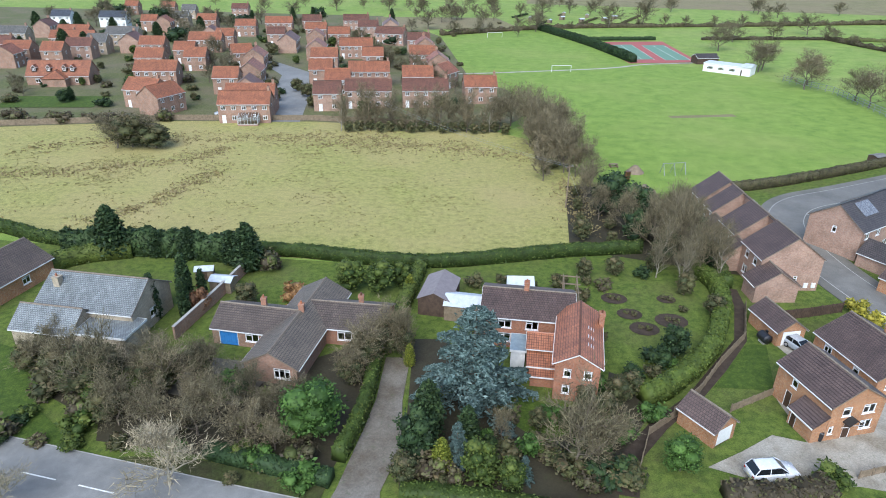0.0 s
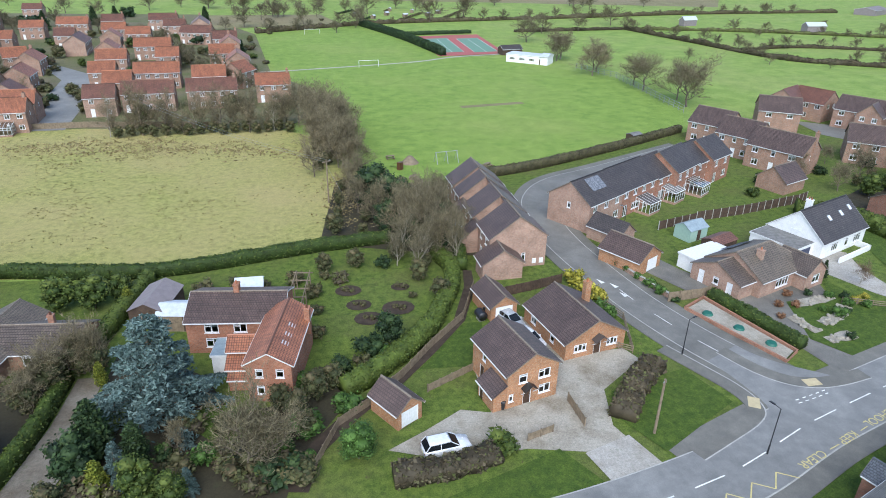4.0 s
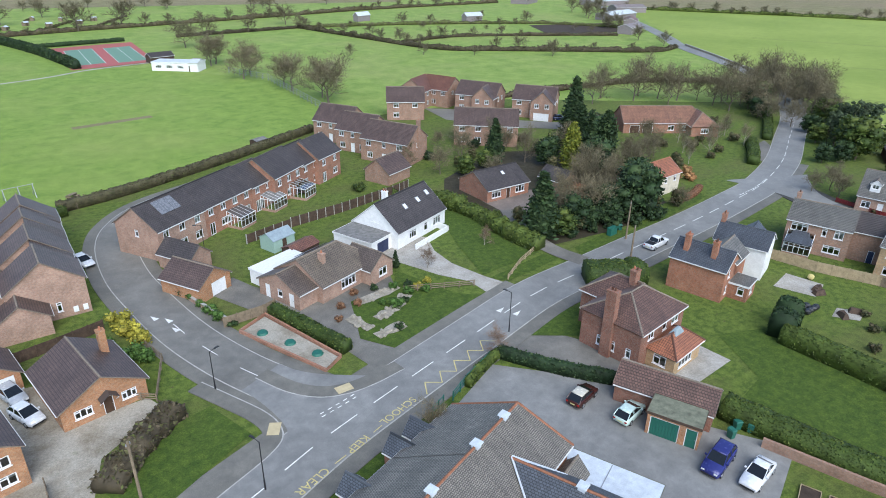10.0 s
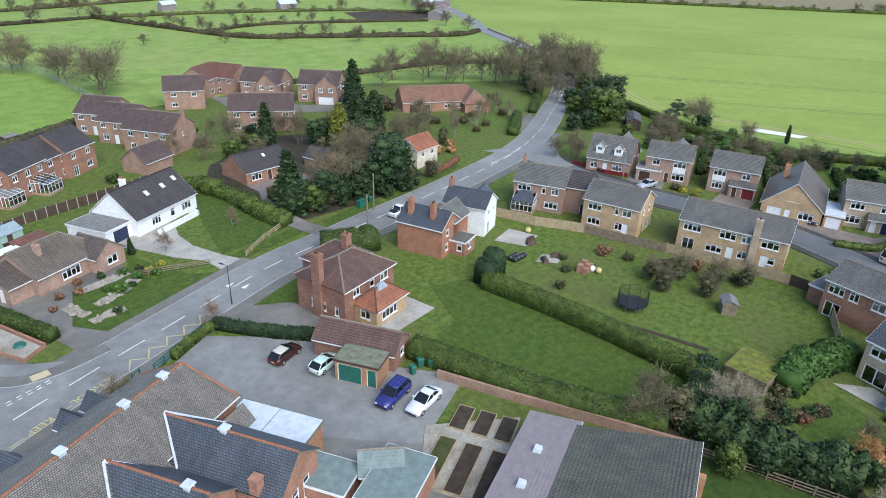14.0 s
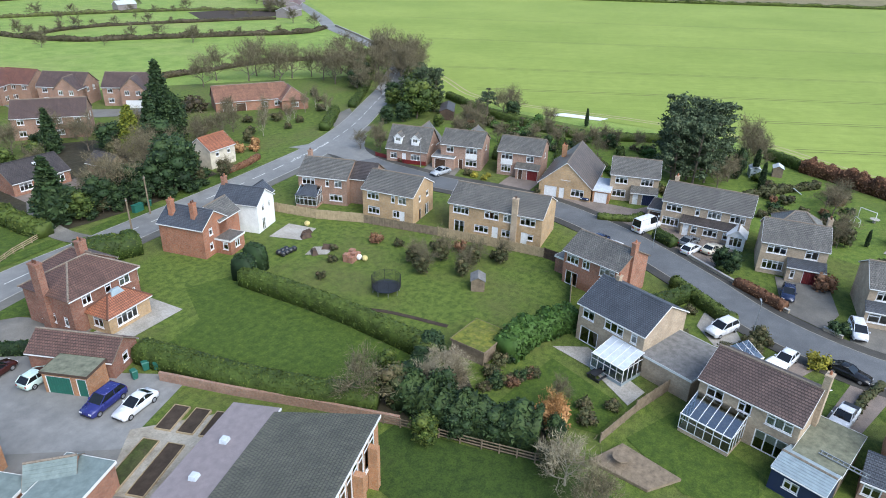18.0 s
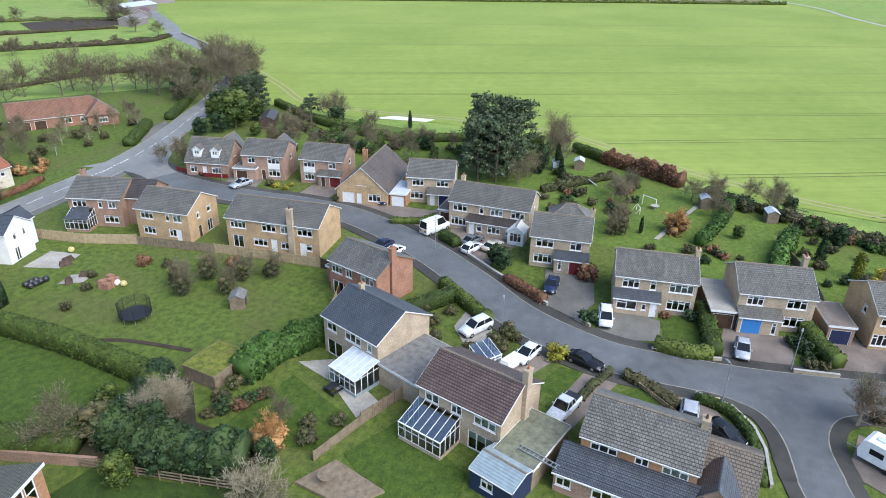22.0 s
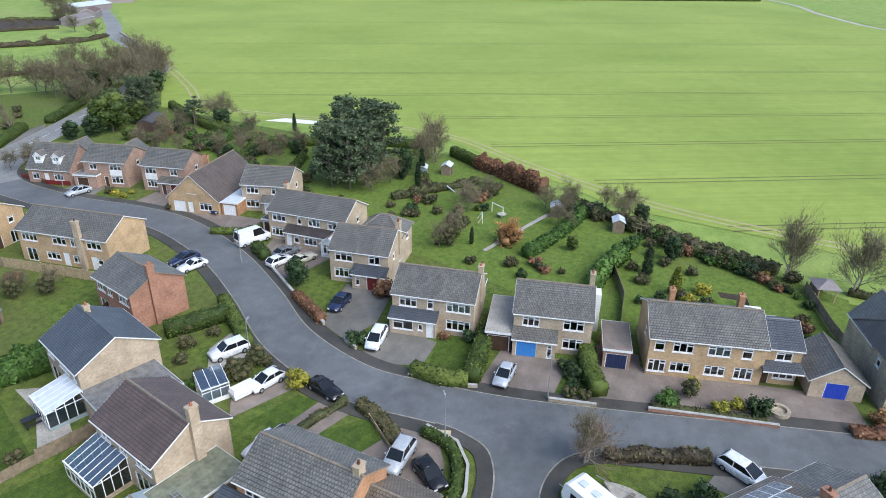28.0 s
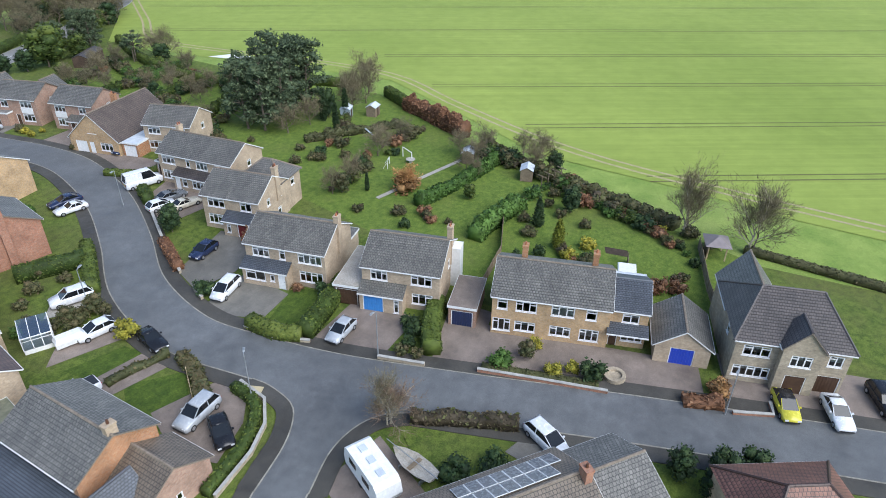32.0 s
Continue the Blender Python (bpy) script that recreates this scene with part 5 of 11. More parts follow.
for i, x in enumerate((75, 90)):
    sheet("tennis_court", [(x, 273), (x + 11, 275), (x + 12, 316), (x + 1, 314)], 0.06, "court_green", "green tennis court surface with white lines", category="tennis court")
    for k in (0.0, 5.4, 10.6):
        ribbon("court_line", [(x + k + 0.2, 274), (x + k + 1.0, 313)], 0.15, 0.07, "line_white", label="white court line")
sheet("cricket_strip", [(62.5, 176.8), (82, 180), (81.7, 182.6), (62.2, 179.4)], 0.045, "arable", "pale worn cricket strip", category="grass")
ribbon("field_path", [(3, 236), (20, 240), (60, 252), (78, 262), (100, 268)], 1.6, 0.05, "concrete", label="narrow pale path across the playing field", category="path")

MAIN = [(-130, 70), (-75, 53), (-36, 43), (0, 35), (30, 33), (52.8, 36.4), (68.8, 42.2), (91.7, 48.9), (104, 52.2), (116.4, 53.6), (131, 55.2), (144.3, 56.6), (161, 59), (174, 61.5), (192.5, 68), (212, 77.5), (232, 87.5), (250.6, 99), (273, 113), (289, 134.4), (306.7, 163), (327.4, 198), (354, 230), (420, 320), (520, 460)]
SIDE = [(70.5, 43.5), (67.4, 50.5), (64, 58), (61.2, 66.8), (59.4, 76.4), (58.1, 87.5), (58.7, 99.6), (61.5, 107.5), (67.5, 113.8), (80, 119.5), (106, 132)]
ESTATE = [(178, 63), (174.5, 53), (171.8, 45), (171, 36), (171, 27), (172.6, 15), (172.4, 5), (169.5, -5), (165.5, -14), (159.5, -24), (152.8, -34), (149.2, -45), (149.6, -54), (151, -63), (154, -74), (157, -84), (160, -94), (165, -112), (172, -140)]
BRANCH = [(151.5, -63), (146.5, -65.2), (142, -66.7), (137.4, -67.7), (126, -71.5), (110, -77)]
ribbon("pavement_1", SIDE, 9.2, 0.10, "pavement", 0.1, label="tarmac footway along the side road", category="pavement")
ribbon("pavement_2", ESTATE, 9.6, 0.096, "pavement_dark", 0.1, label="tarmac footway along the estate road", category="pavement")
ribbon("pavement_3", BRANCH[2:], 7.2, 0.103, "pavement_dark", 0.1, label="tarmac footway along the branch road", category="pavement")
ribbon("pavement_4", MAIN[3:15], 1.9, 0.092, "pavement", 0.1, label="tarmac footway along the main road", category="pavement", shift=-4.5)
ribbon("pavement_5", MAIN[5:9], 1.8, 0.088, "pavement", 0.1, label="tarmac footway along the main road", category="pavement", shift=4.4)
for n, pts, w, mat in (("road_1", SIDE, 5.6, "asphalt_dark"), ("road_2", ESTATE, 6.0, "estate_asphalt"), ("road_3", BRANCH, 4.2, "estate_asphalt"), ("road_4", MAIN, 6.9, "asphalt")):
    ribbon(n + "_kerb", pts, w + 0.28, {"road_1": 0.1095, "road_2": 0.111, "road_3": 0.1075, "road_4": 0.1125}[n], "kerb_old" if mat == "estate_asphalt" else "kerb", 0.1, label="concrete kerb beside the road", category="kerb")
    ribbon(n, pts, w, {"road_1": 0.1165, "road_2": 0.1165, "road_3": 0.1187, "road_4": 0.124}[n], mat, label="worn grey asphalt road", category="road")
ribbon("lane", [(116.8, 55.6), (115.6, 60.6), (115.8, 66), (117.6, 72), (120.4, 78)], 3.2, 0.128, "drive_dark", label="tarmac lane to the houses behind", category="lane")


def flare(name, pts, w0, w1, z, mat):
    """A road mouth that widens along its line."""
    line = smooth_line(pts, 1.0)
    n = len(line) - 1
    lo, ro = sides(line, [w1 / 2 + (w0 - w1) / 2 * (1 - i / n) ** 2.2 for i in range(n + 1)])
    mb = MB()
    for i in range(n):
        mb.face((ro[i].x, ro[i].y, z), (ro[i + 1].x, ro[i + 1].y, z), (lo[i + 1].x, lo[i + 1].y, z), (lo[i].x, lo[i].y, z))
    return solo(name, mb, mat, "flared asphalt road junction", "road", "", "structure")


flare("junction_1", [(70.9, 43.2), (69.6, 46.4), (67.4, 50.5), (65.6, 54.4)], 17, 5.7, 0.1205, "asphalt")
flare("junction_2", [(178.4, 63.2), (176.6, 58.6), (174.4, 53), (172.6, 48)], 20, 6.1, 0.1205, "asphalt")
CURVE_L = [(146.9, -56.6), (146.9, -58.8), (146.0, -62.0), (144.3, -63.6), (141.4, -64.8), (136.7, -65.7)]
CURVE_R = [(150.2, -72.6), (148.6, -70.3), (146.2, -69.0), (142.9, -68.7), (138.6, -69.7)]
sheet("junction_3", [(p.x, p.y) for p in smooth_line(CURVE_L, 0.6)] + [(p.x, p.y) for p in reversed(smooth_line(CURVE_R, 0.6))] + [(151.6, -70), (150.4, -60)], 0.1212, "estate_asphalt", "rounded asphalt road junction", category="road")
for n, pts, sgn in (("pavement_8", CURVE_L, -1), ("pavement_9", CURVE_R, 1)):
    ribbon(n, pts, 1.5, 0.128, "pavement_dark", 0.1, 0.6, label="dark footway rounding the branch corner", category="pavement", shift=sgn * 0.82)
    ribbon(n + "_kerb", pts, 0.13, 0.132, "kerb_old", 0.1, 0.6, label="old concrete kerb rounding the branch corner", category="kerb")

for n, pts, s in (("pavement_6", [(59.9, 57.0), (62.1, 52.5), (63.8, 48.8), (64.4, 46.1), (63.9, 43.9), (61.8, 42.3), (57.7, 40.5), (53.9, 38.9)], -0.95), ("pavement_7", [(65.0, 54.6), (66.9, 50.5), (69.3, 47.8), (72.2, 46.6), (75.6, 46.5), (79.6, 47.1)], 0.95)):
    ribbon(n, pts, 1.8, 0.1265, "pavement", 0.1, 0.6, label="tarmac footway rounding the road corner", category="pavement", shift=s)
    ribbon(n + "_kerb", pts, 0.14, 0.1295, "kerb", 0.1, 0.6, label="concrete kerb rounding the corner", category="kerb")


def at(line, dist):
    """The place and heading at a distance along a line."""
    for a, b in zip(line, line[1:]):
        ln = (b - a).length
        if dist <= ln:
            return a.lerp(b, dist / ln), math.atan2(b.y - a.y, b.x - a.x)
        dist -= ln
    return line[-1], 0.0


def dashes(name, pts, gap, ln, w, z, mat, start=0.0, stop=1e9, shift=0.0):
    line = smooth_line(pts, 1.0)
    total = min(stop, sum((b - a).length for a, b in zip(line, line[1:])))
    d = start
    while d < total:
        p, yaw = at(line, d)
        o = solo(name, MB().box(-ln / 2, shift - w / 2, 0, ln / 2, shift + w / 2, 0.004), mat, "white painted road dash", "road marking", "road dashes", m=pose(p.x, p.y, z, 0, 0, math.degrees(yaw)))
        d += gap


dashes("lane_dash", MAIN, 6.0, 3.6, 0.13, 0.126, "line_white", 20, 480)
dashes("lane_dash", SIDE[1:], 7.0, 3.0, 0.1, 0.121, "line_white", 6, 22)
dashes("give_way_mark", [(68.6, 44.7), (71.0, 45.2), (73.4, 45.8)], 1.0, 0.5, 0.11, 0.128, "line_white")
dashes("give_way_mark", [(68.6, 45.2), (71.0, 45.7), (73.4, 46.3)], 1.0, 0.5, 0.11, 0.128, "line_white")
dashes("give_way_mark", [(164, 60.0), (170, 60.8), (177, 62.6)], 1.1, 0.6, 0.2, 0.129, "line_white")


def zigzag(a, b, n, amp):
    a, b = Vector((*a, 0)), Vector((*b, 0))
    d = (b - a).normalized()
    s = Vector((-d.y, d.x, 0)) * amp
    pts = []
    for i in range(n):
        p = a.lerp(b, i / n)
        pts += [p - s, a.lerp(b, (i + 0.55) / n) + s]
    pts.append(b - s)
    mb = MB()
    for p, q in zip(pts, pts[1:]):
        e = (q - p).normalized()
        w = Vector((-e.y, e.x, 0)) * 0.06
        mb.face(p - w, q - w, q + w, p + w)
    return solo("school_zigzag", mb, "line_yellow", "yellow school zigzag road marking", "road marking", m=pose(0, 0, 0.128))


zigzag((79.0, 42.6), (91.5, 46.6), 5, 0.75)
zigzag((52, 33.8), (61, 36.0), 3, 0.7)


def words(text, x, y, yaw, size, mat="line_yellow", z=0.129, label="", stretch=1.0):
    cu = bpy.data.curves.new("road_lettering", "FONT")
    cu.body, cu.size, cu.align_x, cu.align_y, cu.extrude = text, size, "CENTER", "CENTER", 0.0015
    cu.materials.append(M_[mat])
    o = new("road_lettering", cu)
    o.matrix_basis = pose(x, y, z, 0, 0, yaw) @ Matrix.Diagonal((1, stretch, 1, 1))
    return tagged(o, label or "yellow painted road lettering reading " + text, "road marking")


words("SCHOOL", 75.3, 41.3, 198, 1.25)
words("KEEP", 69.6, 39.2, 200, 1.25)
words("CLEAR", 64.0, 37.2, 200, 1.25)
ribbon("keep_clear_line", [(66.6, 38.05), (68.0, 38.5)], 0.1, 0.128, "line_yellow", label="yellow line")
ribbon("keep_clear_line", [(71.6, 39.8), (72.8, 40.25)], 0.1, 0.128, "line_yellow", label="yellow line")
for x, y in ((97.0, 51.3), (98.3, 49.5), (60.0, 72.0), (58.6, 73.5), (60.2, 69.4)):
    solo("hump_mark", MB().prism([(-0.7, -0.36), (0.7, 0), (-0.7, 0.36)], 0, 0.004), "line_white", "white painted speed hump triangle", "road marking", "hump marks", m=pose(x, y, 0.128, 0, 0, 18 if x > 70 else 110))
for x, y, a in ((63.7, 45.6, 60), (72.3, 47.6, 0), (145.6, -57.8, -70)):
    solo("tactile_paving", MB().box(-0.9, -0.6, 0, 0.9, 0.6, 0.02), "tactile", "buff tactile paving at the crossing", "paving", m=pose(x, y, 0.1275, 0, 0, a))

# drives, yards and beds: name, outline, material, label
YARDS = [
    ("gravel_drive", [(25, 45.5), (29, 47.6), (33, 50), (36, 49), (36, 57), (41.5, 62), (40.5, 66.5), (46, 66), (46.5, 57), (54.5, 57.5), (55.5, 55), (49, 50.5), (47.5, 45), (48.5, 42), (49.5, 39.5), (44.5, 37.8), (43.5, 42), (38, 43.4), (31, 43)], "gravel", "pale gravel drive with muddy wheel tracks"),
    ("road_apron", [(44.3, 37.6), (49.8, 39.4), (48.4, 43.4), (43.2, 41.8)], "concrete", "concrete crossover to the gravel drive"),
    ("car_park", [(80.5, 38.6), (88.5, 42.4), (97.5, 33), (99, 24), (104.5, 15.6), (93.6, 11.6), (88, 15), (82, 26)], "asphalt", "worn grey asphalt school car park"),
    ("school_yard", [(60, 14), (66, 30), (80.5, 38.6), (82, 26), (93.6, 11.6), (88, -5), (66, 2)], "asphalt_dark", "school yard surface"),
    ("house_drive", [(91.5, 45.8), (97, 47.5), (102, 38), (104, 33), (99.5, 30.5), (97, 35)], "drive_dark", "dark tarmac house drive"),
    ("patio", [(101.6, 31.6), (103.0, 29.0), (105.2, 27.2), (112.4, 27.8), (111.8, 33.4)], "concrete", "pale slabbed patio behind the red-brick house"),
    ("bungalow_drive", [(65.5, 77.5), (70.5, 79), (72, 75), (77, 66.5), (90, 68.6), (88.6, 64.6), (81.4, 63.7), (78.3, 55.3), (81.4, 50.4), (76.8, 49.2), (75.4, 56), (72.4, 65), (70, 68)], "drive_dark", "worn tarmac drive beside the bungalow"),
    ("white_house_drive", [(89.6, 78), (92.4, 81), (97, 80), (101.4, 76), (99.6, 71), (99.4, 66), (101, 60), (102.6, 56.2), (98.4, 55.2), (98.2, 60), (95.6, 64), (92.8, 70.6), (90.4, 74)], "concrete", "pale concrete drive curving to the white house"),
    ("lay_yard", [(119, 84), (131, 84), (131, 78), (124, 74), (119, 78)], "drive", "brown gravel yard before the dark-roofed bungalow"),
    ("close_drive", [(150, 152), (158, 146), (160, 132), (170, 122), (176, 118), (172, 112), (158, 122), (148, 138)], "asphalt_dark", "shared drive of the brick close"),
    ("cottage_drive", [(186, 66), (190, 74), (200, 79), (205, 80), (198, 72)], "drive_dark", "tarmac drive mouth"),
    ("drive_n_a", [(174, 34.5), (180, 36), (181, 29), (174.5, 27)], "drive_dark", "tarmac house drive"),
    ("drive_n_b", [(176, 18), (182.5, 18.5), (183, 12), (176, 11.5)], "drive", "brown paved drive"),
    ("drive_n_c", [(174.5, 9), (179, 8), (180.5, -8), (184, -10), (182, -14), (171, -12)], "drive", "brown paved drive"),
    ("drive_n_d", [(166.5, -17), (176, -14), (176, -27), (165, -25)], "drive", "brown paved drive with parked cars"),
    ("drive_n_e", [(157.5, -35.4), (167.5, -33), (168, -40), (160.6, -41.8), (155.4, -40.5)], "drive_dark", "wet dark tarmac drive"),
    ("drive_n_f", [(153.8, -43.5), (161, -43), (160, -50.5), (155, -51), (153.4, -47)], "drive_dark", "dark tarmac drive"),
    ("drive_n_g", [(154, -58), (163.3, -58), (163, -66), (156, -66)], "drive", "brown block-paved drive"),
    ("drive_n_h", [(156.5, -71), (168, -68), (168, -73), (158, -75.5)], "drive", "reddish paved drive between the houses"),
    ("forecourt_n_i", [(158.5, -75.5), (165.5, -73), (168, -86), (170, -95), (163, -97)], "drive", "brown gravel forecourt"),
    ("forecourt_n_j", [(164.2, -99), (172.5, -96.5), (176, -112), (168, -114)], "drive", "block-paved forecourt of the stone house"),
    ("drive_s_a", [(151, -27), (147, -27), (143.5, -30), (146.5, -32.5), (149.5, -31)], "concrete", "pale drive with a parked car"),
    ("drive_s_b", [(146.8, -38), (141, -35.5), (138.5, -37.5), (146.5, -41)], "drive", "paved drive with a parked car"),
    ("drive_s_c", [(146.2, -44.5), (135, -42), (134, -45), (146, -48.5)], "drive", "paved drive with parked cars"),
    ("drive_s_d", [(145.5, -54), (139, -51.5), (136.5, -57), (137.5, -61), (142, -59.8), (145.2, -57.5)], "drive", "rounded brown paved drive with parked cars"),
    ("drive_s_e", [(146.5, -71.5), (140, -70), (136, -77), (142, -80)], "drive", "gravel parking beside the caravan"),
    ("drive_s_f", [(155.5, -84), (150, -82), (149, -87), (156, -90)], "drive_dark", "tarmac drive with a parked van"),
    ("terrace_slabs", [(132.2, -14), (134.5, -17.5), (130, -25.8), (126.8, -25), (130.8, -19.2)], "concrete", "pale slabbed garden terrace"),
    ("house_drive_w", [(-10.4, 38), (-4.6, 37), (-5.2, 41.8), (-3.7, 47.2), (-4.0, 54.3), (-3.6, 62), (-6.4, 62), (-6.8, 54.4), (-7.6, 49.7), (-9.1, 42)], "gravel_dark", "worn brown gravelly drive between hedges"),
    ("bungalow_yard_w", [(-27, 61.5), (-18, 60), (-21, 53), (-30, 55)], "gravel_dark", "mossy bungalow forecourt"),
    ("estate_street", [(-49, 166), (-38, 166), (-41, 195), (-49, 235), (-66, 255), (-82, 258), (-84, 252), (-68, 248), (-57, 228)], "asphalt", "grey estate street with no markings"),
    ("village_lane_bed", [(15.6, 42), (17, 46.6), (21.2, 51.4), (26.6, 56), (31.4, 61.6), (36.0, 67), (39.2, 75), (40.2, 80), (41.4, 79.6), (40.6, 74.6), (37.4, 66.6), (32.6, 60.6), (28, 55.4), (22.8, 50.6), (18.8, 46), (17.6, 41.6)], "soil", "sunken dark ditch path beside the fence"),
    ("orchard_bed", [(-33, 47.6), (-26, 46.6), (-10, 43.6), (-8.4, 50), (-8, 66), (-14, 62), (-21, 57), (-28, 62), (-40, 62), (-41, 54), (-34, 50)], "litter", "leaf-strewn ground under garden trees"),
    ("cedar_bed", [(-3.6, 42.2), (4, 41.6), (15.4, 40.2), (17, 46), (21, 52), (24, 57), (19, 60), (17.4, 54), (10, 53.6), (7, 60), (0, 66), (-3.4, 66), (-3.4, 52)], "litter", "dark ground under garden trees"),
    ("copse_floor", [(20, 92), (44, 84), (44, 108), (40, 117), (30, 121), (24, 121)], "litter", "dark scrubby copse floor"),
    ("wooded_bank", [(113, 88), (114.4, 78), (114.2, 69), (117, 62.6), (130, 61.4), (148, 63), (150, 76), (158, 88), (156, 100), (140, 108), (120, 98)], "litter", "scrubby ground under conifers"),
    ("brook_bank", [(114.4, -22), (119.4, -19), (119.4, -11), (125, -5), (121, -1.5), (110, -2), (111.4, -9.4)], "litter", "shrubbery ground behind the hall"),
    ("house_lawn", [(104.5, 22.4), (112, 24), (116, 32), (124, 29), (124.2, -2), (114.5, -3), (108.6, 8)], "lawn", "smooth striped green lawn between hedges"),
    # the shade over this lawn is painted in by its darker turf colours
    ("shade_lawn", [(104, -6), (110.6, -7), (112.4, -15), (115.8, -24), (112, -33), (101, -26)], "lawn_shade", "lawn behind the hall with shade put into its colour"),
    ("back_lawn", [(118.5, -13.5), (130, -15), (126.4, -24.8), (121, -24)], "lawn", "green back lawn beside the terrace"),
    ("back_lawn", [(122, -26.5), (128.6, -29.2), (124.6, -38), (119.5, -39), (118, -33)], "lawn", "green back lawn behind the brick house"),
    ("front_lawn", [(6.4, 52.0), (9.6, 48.6), (13.0, 49.6), (14.6, 52.8), (10.4, 54.4), (7.4, 55.6)], "lawn", "small shaded lawn before the old red house"),
    ("front_lawn", [(78.4, 55.2), (81.6, 50.3), (90, 52.6), (97.6, 55.2), (94.5, 58.5), (91, 68.6), (88.7, 64.8), (81.4, 63.9)], "lawn", "green front lawn with rockery"),
    ("front_lawn", [(101, 60.4), (113.2, 61.8), (112, 69), (112.4, 78), (110.4, 86), (106.4, 86), (106.4, 78), (104, 71), (102, 64)], "lawn", "green lawn beside the concrete drive"),
    ("verge_lawn", [(101.4, 59.2), (103, 57.0), (108, 57.6), (114.2, 58.6), (113.4, 61)], "lawn", "green verge below the lawn fence"),
    ("front_lawn", [(94, 46), (104, 49), (107, 44), (103, 40)], "lawn", "green verge lawn at the roadside"),
    ("verge_lawn", [(49.5, 50), (59.5, 52.5), (61.6, 46.2), (51, 40.6), (48.4, 46)], "lawn", "green roadside lawn"),
    ("verge_lawn", [(28, 38.4), (41, 42.8), (43.6, 38), (40, 36.6), (28, 36)], "lawn", "green roadside verge"),
    ("verge_lawn", [(62, 35.4), (80, 41), (82, 38.5), (66, 31), (58, 30)], "lawn", "green verge before the school"),
    ("garden_lawn", [(18, 80), (32, 82), (35, 72), (27, 62), (20, 61), (18, 70)], "grass", "green back garden with flower beds"),
    ("side_lawn", [(30, 57.5), (36.5, 57), (39.5, 66), (37, 66)], "lawn", "green side lawn"),
    ("front_lawn", [(139.4, -44.5), (144.8, -46.2), (144.5, -41.5), (139, -39.5)], "lawn", "green front lawn"),
    ("front_lawn", [(140.3, -46.4), (144.6, -50), (141, -54.5), (137, -51)], "lawn", "small square lawn inside a border"),
    ("front_lawn", [(154, -52), (162, -50), (162, -55.5), (154.5, -56)], "lawn", "front lawn inside a hedge"),
    ("back_lawn", [(185, -55), (203, -60), (200, -66), (182, -62)], "lawn_bright", "long green back lawn"),
    ("back_lawn", [(186, -36), (206, -40), (203, -52), (188, -48)], "lawn_bright", "long green back lawn with a goal"),
    ("back_lawn", [(180, -78), (196, -76), (192, -92), (178, -92)], "lawn_bright", "wide green back lawn"),
    ("back_lawn", [(196, 0), (214, 6), (212, 30), (196, 26)], "lawn_bright", "green back gardens"),
    ("verge_lawn", [(133, 58.5), (157, 63), (160, 68), (152, 66), (134, 62)], "lawn", "green roadside verge"),
    ("verge_lawn", [(118, 57), (132, 58.6), (131, 62), (119, 60)], "lawn", "green roadside verge"),
    ("corner_lawn", [(-62, 66), (-52, 63.4), (-43, 60.2), (-41.6, 52.4), (-34.6, 47), (-29.6, 44.4), (-41, 46.2), (-62, 52)], "lawn", "mossy green bungalow lawn by the road"),
    ("road_verge", [(-34, 44.2), (-27.4, 43.0), (-10.4, 40.6), (-10, 42.2), (-21.8, 45.2), (-29, 45.6)], "rough", "leaf-strewn grass verge beside the road"),
    ("far_garden", [(-128, 190), (-100, 192), (-98, 178), (-124, 176)], "lawn", "green estate garden lawn"),
]
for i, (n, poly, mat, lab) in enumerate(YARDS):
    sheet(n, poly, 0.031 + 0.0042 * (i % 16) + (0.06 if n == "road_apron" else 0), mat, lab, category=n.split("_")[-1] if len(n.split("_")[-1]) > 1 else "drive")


# ---- houses of the estate road, even side ----
def H_(name, x, y, yaw, label, cat="house", group=""):
    return thing(name, x, y, yaw, 0, label, cat, group)


UP, GF = 3.3, 0.75


def semi_windows(*uw):
    return row(UP, 1.25, *uw)


# chalet with two dormers
h = H_("house", 180.5, 41, -74, "grey-tiled chalet house with two front dormers")
block(h, 0, 0, 0, 9.0, 8, 3.0, 6.8, "brick_pink", "roof_grey", f=row(GF, 1.3, (-2.9, 1.5), (1.9, 2.0)) + [(-0.6, 0, 0.9, 2.05, "d")], r=row(3.6, 1.1, (-0.8, 1.2)))
block(h, 1.2, 4.5, 90, 5, 6, 3.0, 6.3, "brick_pink", "roof_grey")
for u in (-2.2, 1.6):
    block(h, u, -2.4, 90, 1.9, 1.6, 5.2, 5.9, "render", "roof_grey", l=[(0, 4.3, 1.1, 0.85, "w2")], base=0.0, over=0.12, verge=0.1)
# pale brick pair of detached houses with white panels
h = H_("house", 184, 30, -73, "pale brick house with a white panel under the window")
block(h, 0, 0, 0, 8.6, 7.6, 5, 7.1, "brick_pink", "roof_grey", f=semi_windows((-2.3, 1.5), (2.2, 2.4)) + row(GF, 1.4, (2.2, 2.4), (-2.2, 1.8)) + [(0, 0, 0.9, 2.05, "d_brown")], r=row(UP, 1.1, (0.5, 1.0)))
block(h, 1, 4.5, 90, 4, 4.5, 4.8, 6.6, "brick_pink", "roof_grey")
part("white_panel", MB().box(1.0, -3.86, 2.25, 3.4, -3.805, 3.22), "white_gloss", h)
flat_block(h, -3.4, -3.0, 0, 4.6, 4.4, 2.5, "brick_pink", f=[(-0.6, 0, 2.3, 2.1, "g_brown")])
h = H_("house", 187, 18, -76, "grey-brown brick house with a dark red garage door")
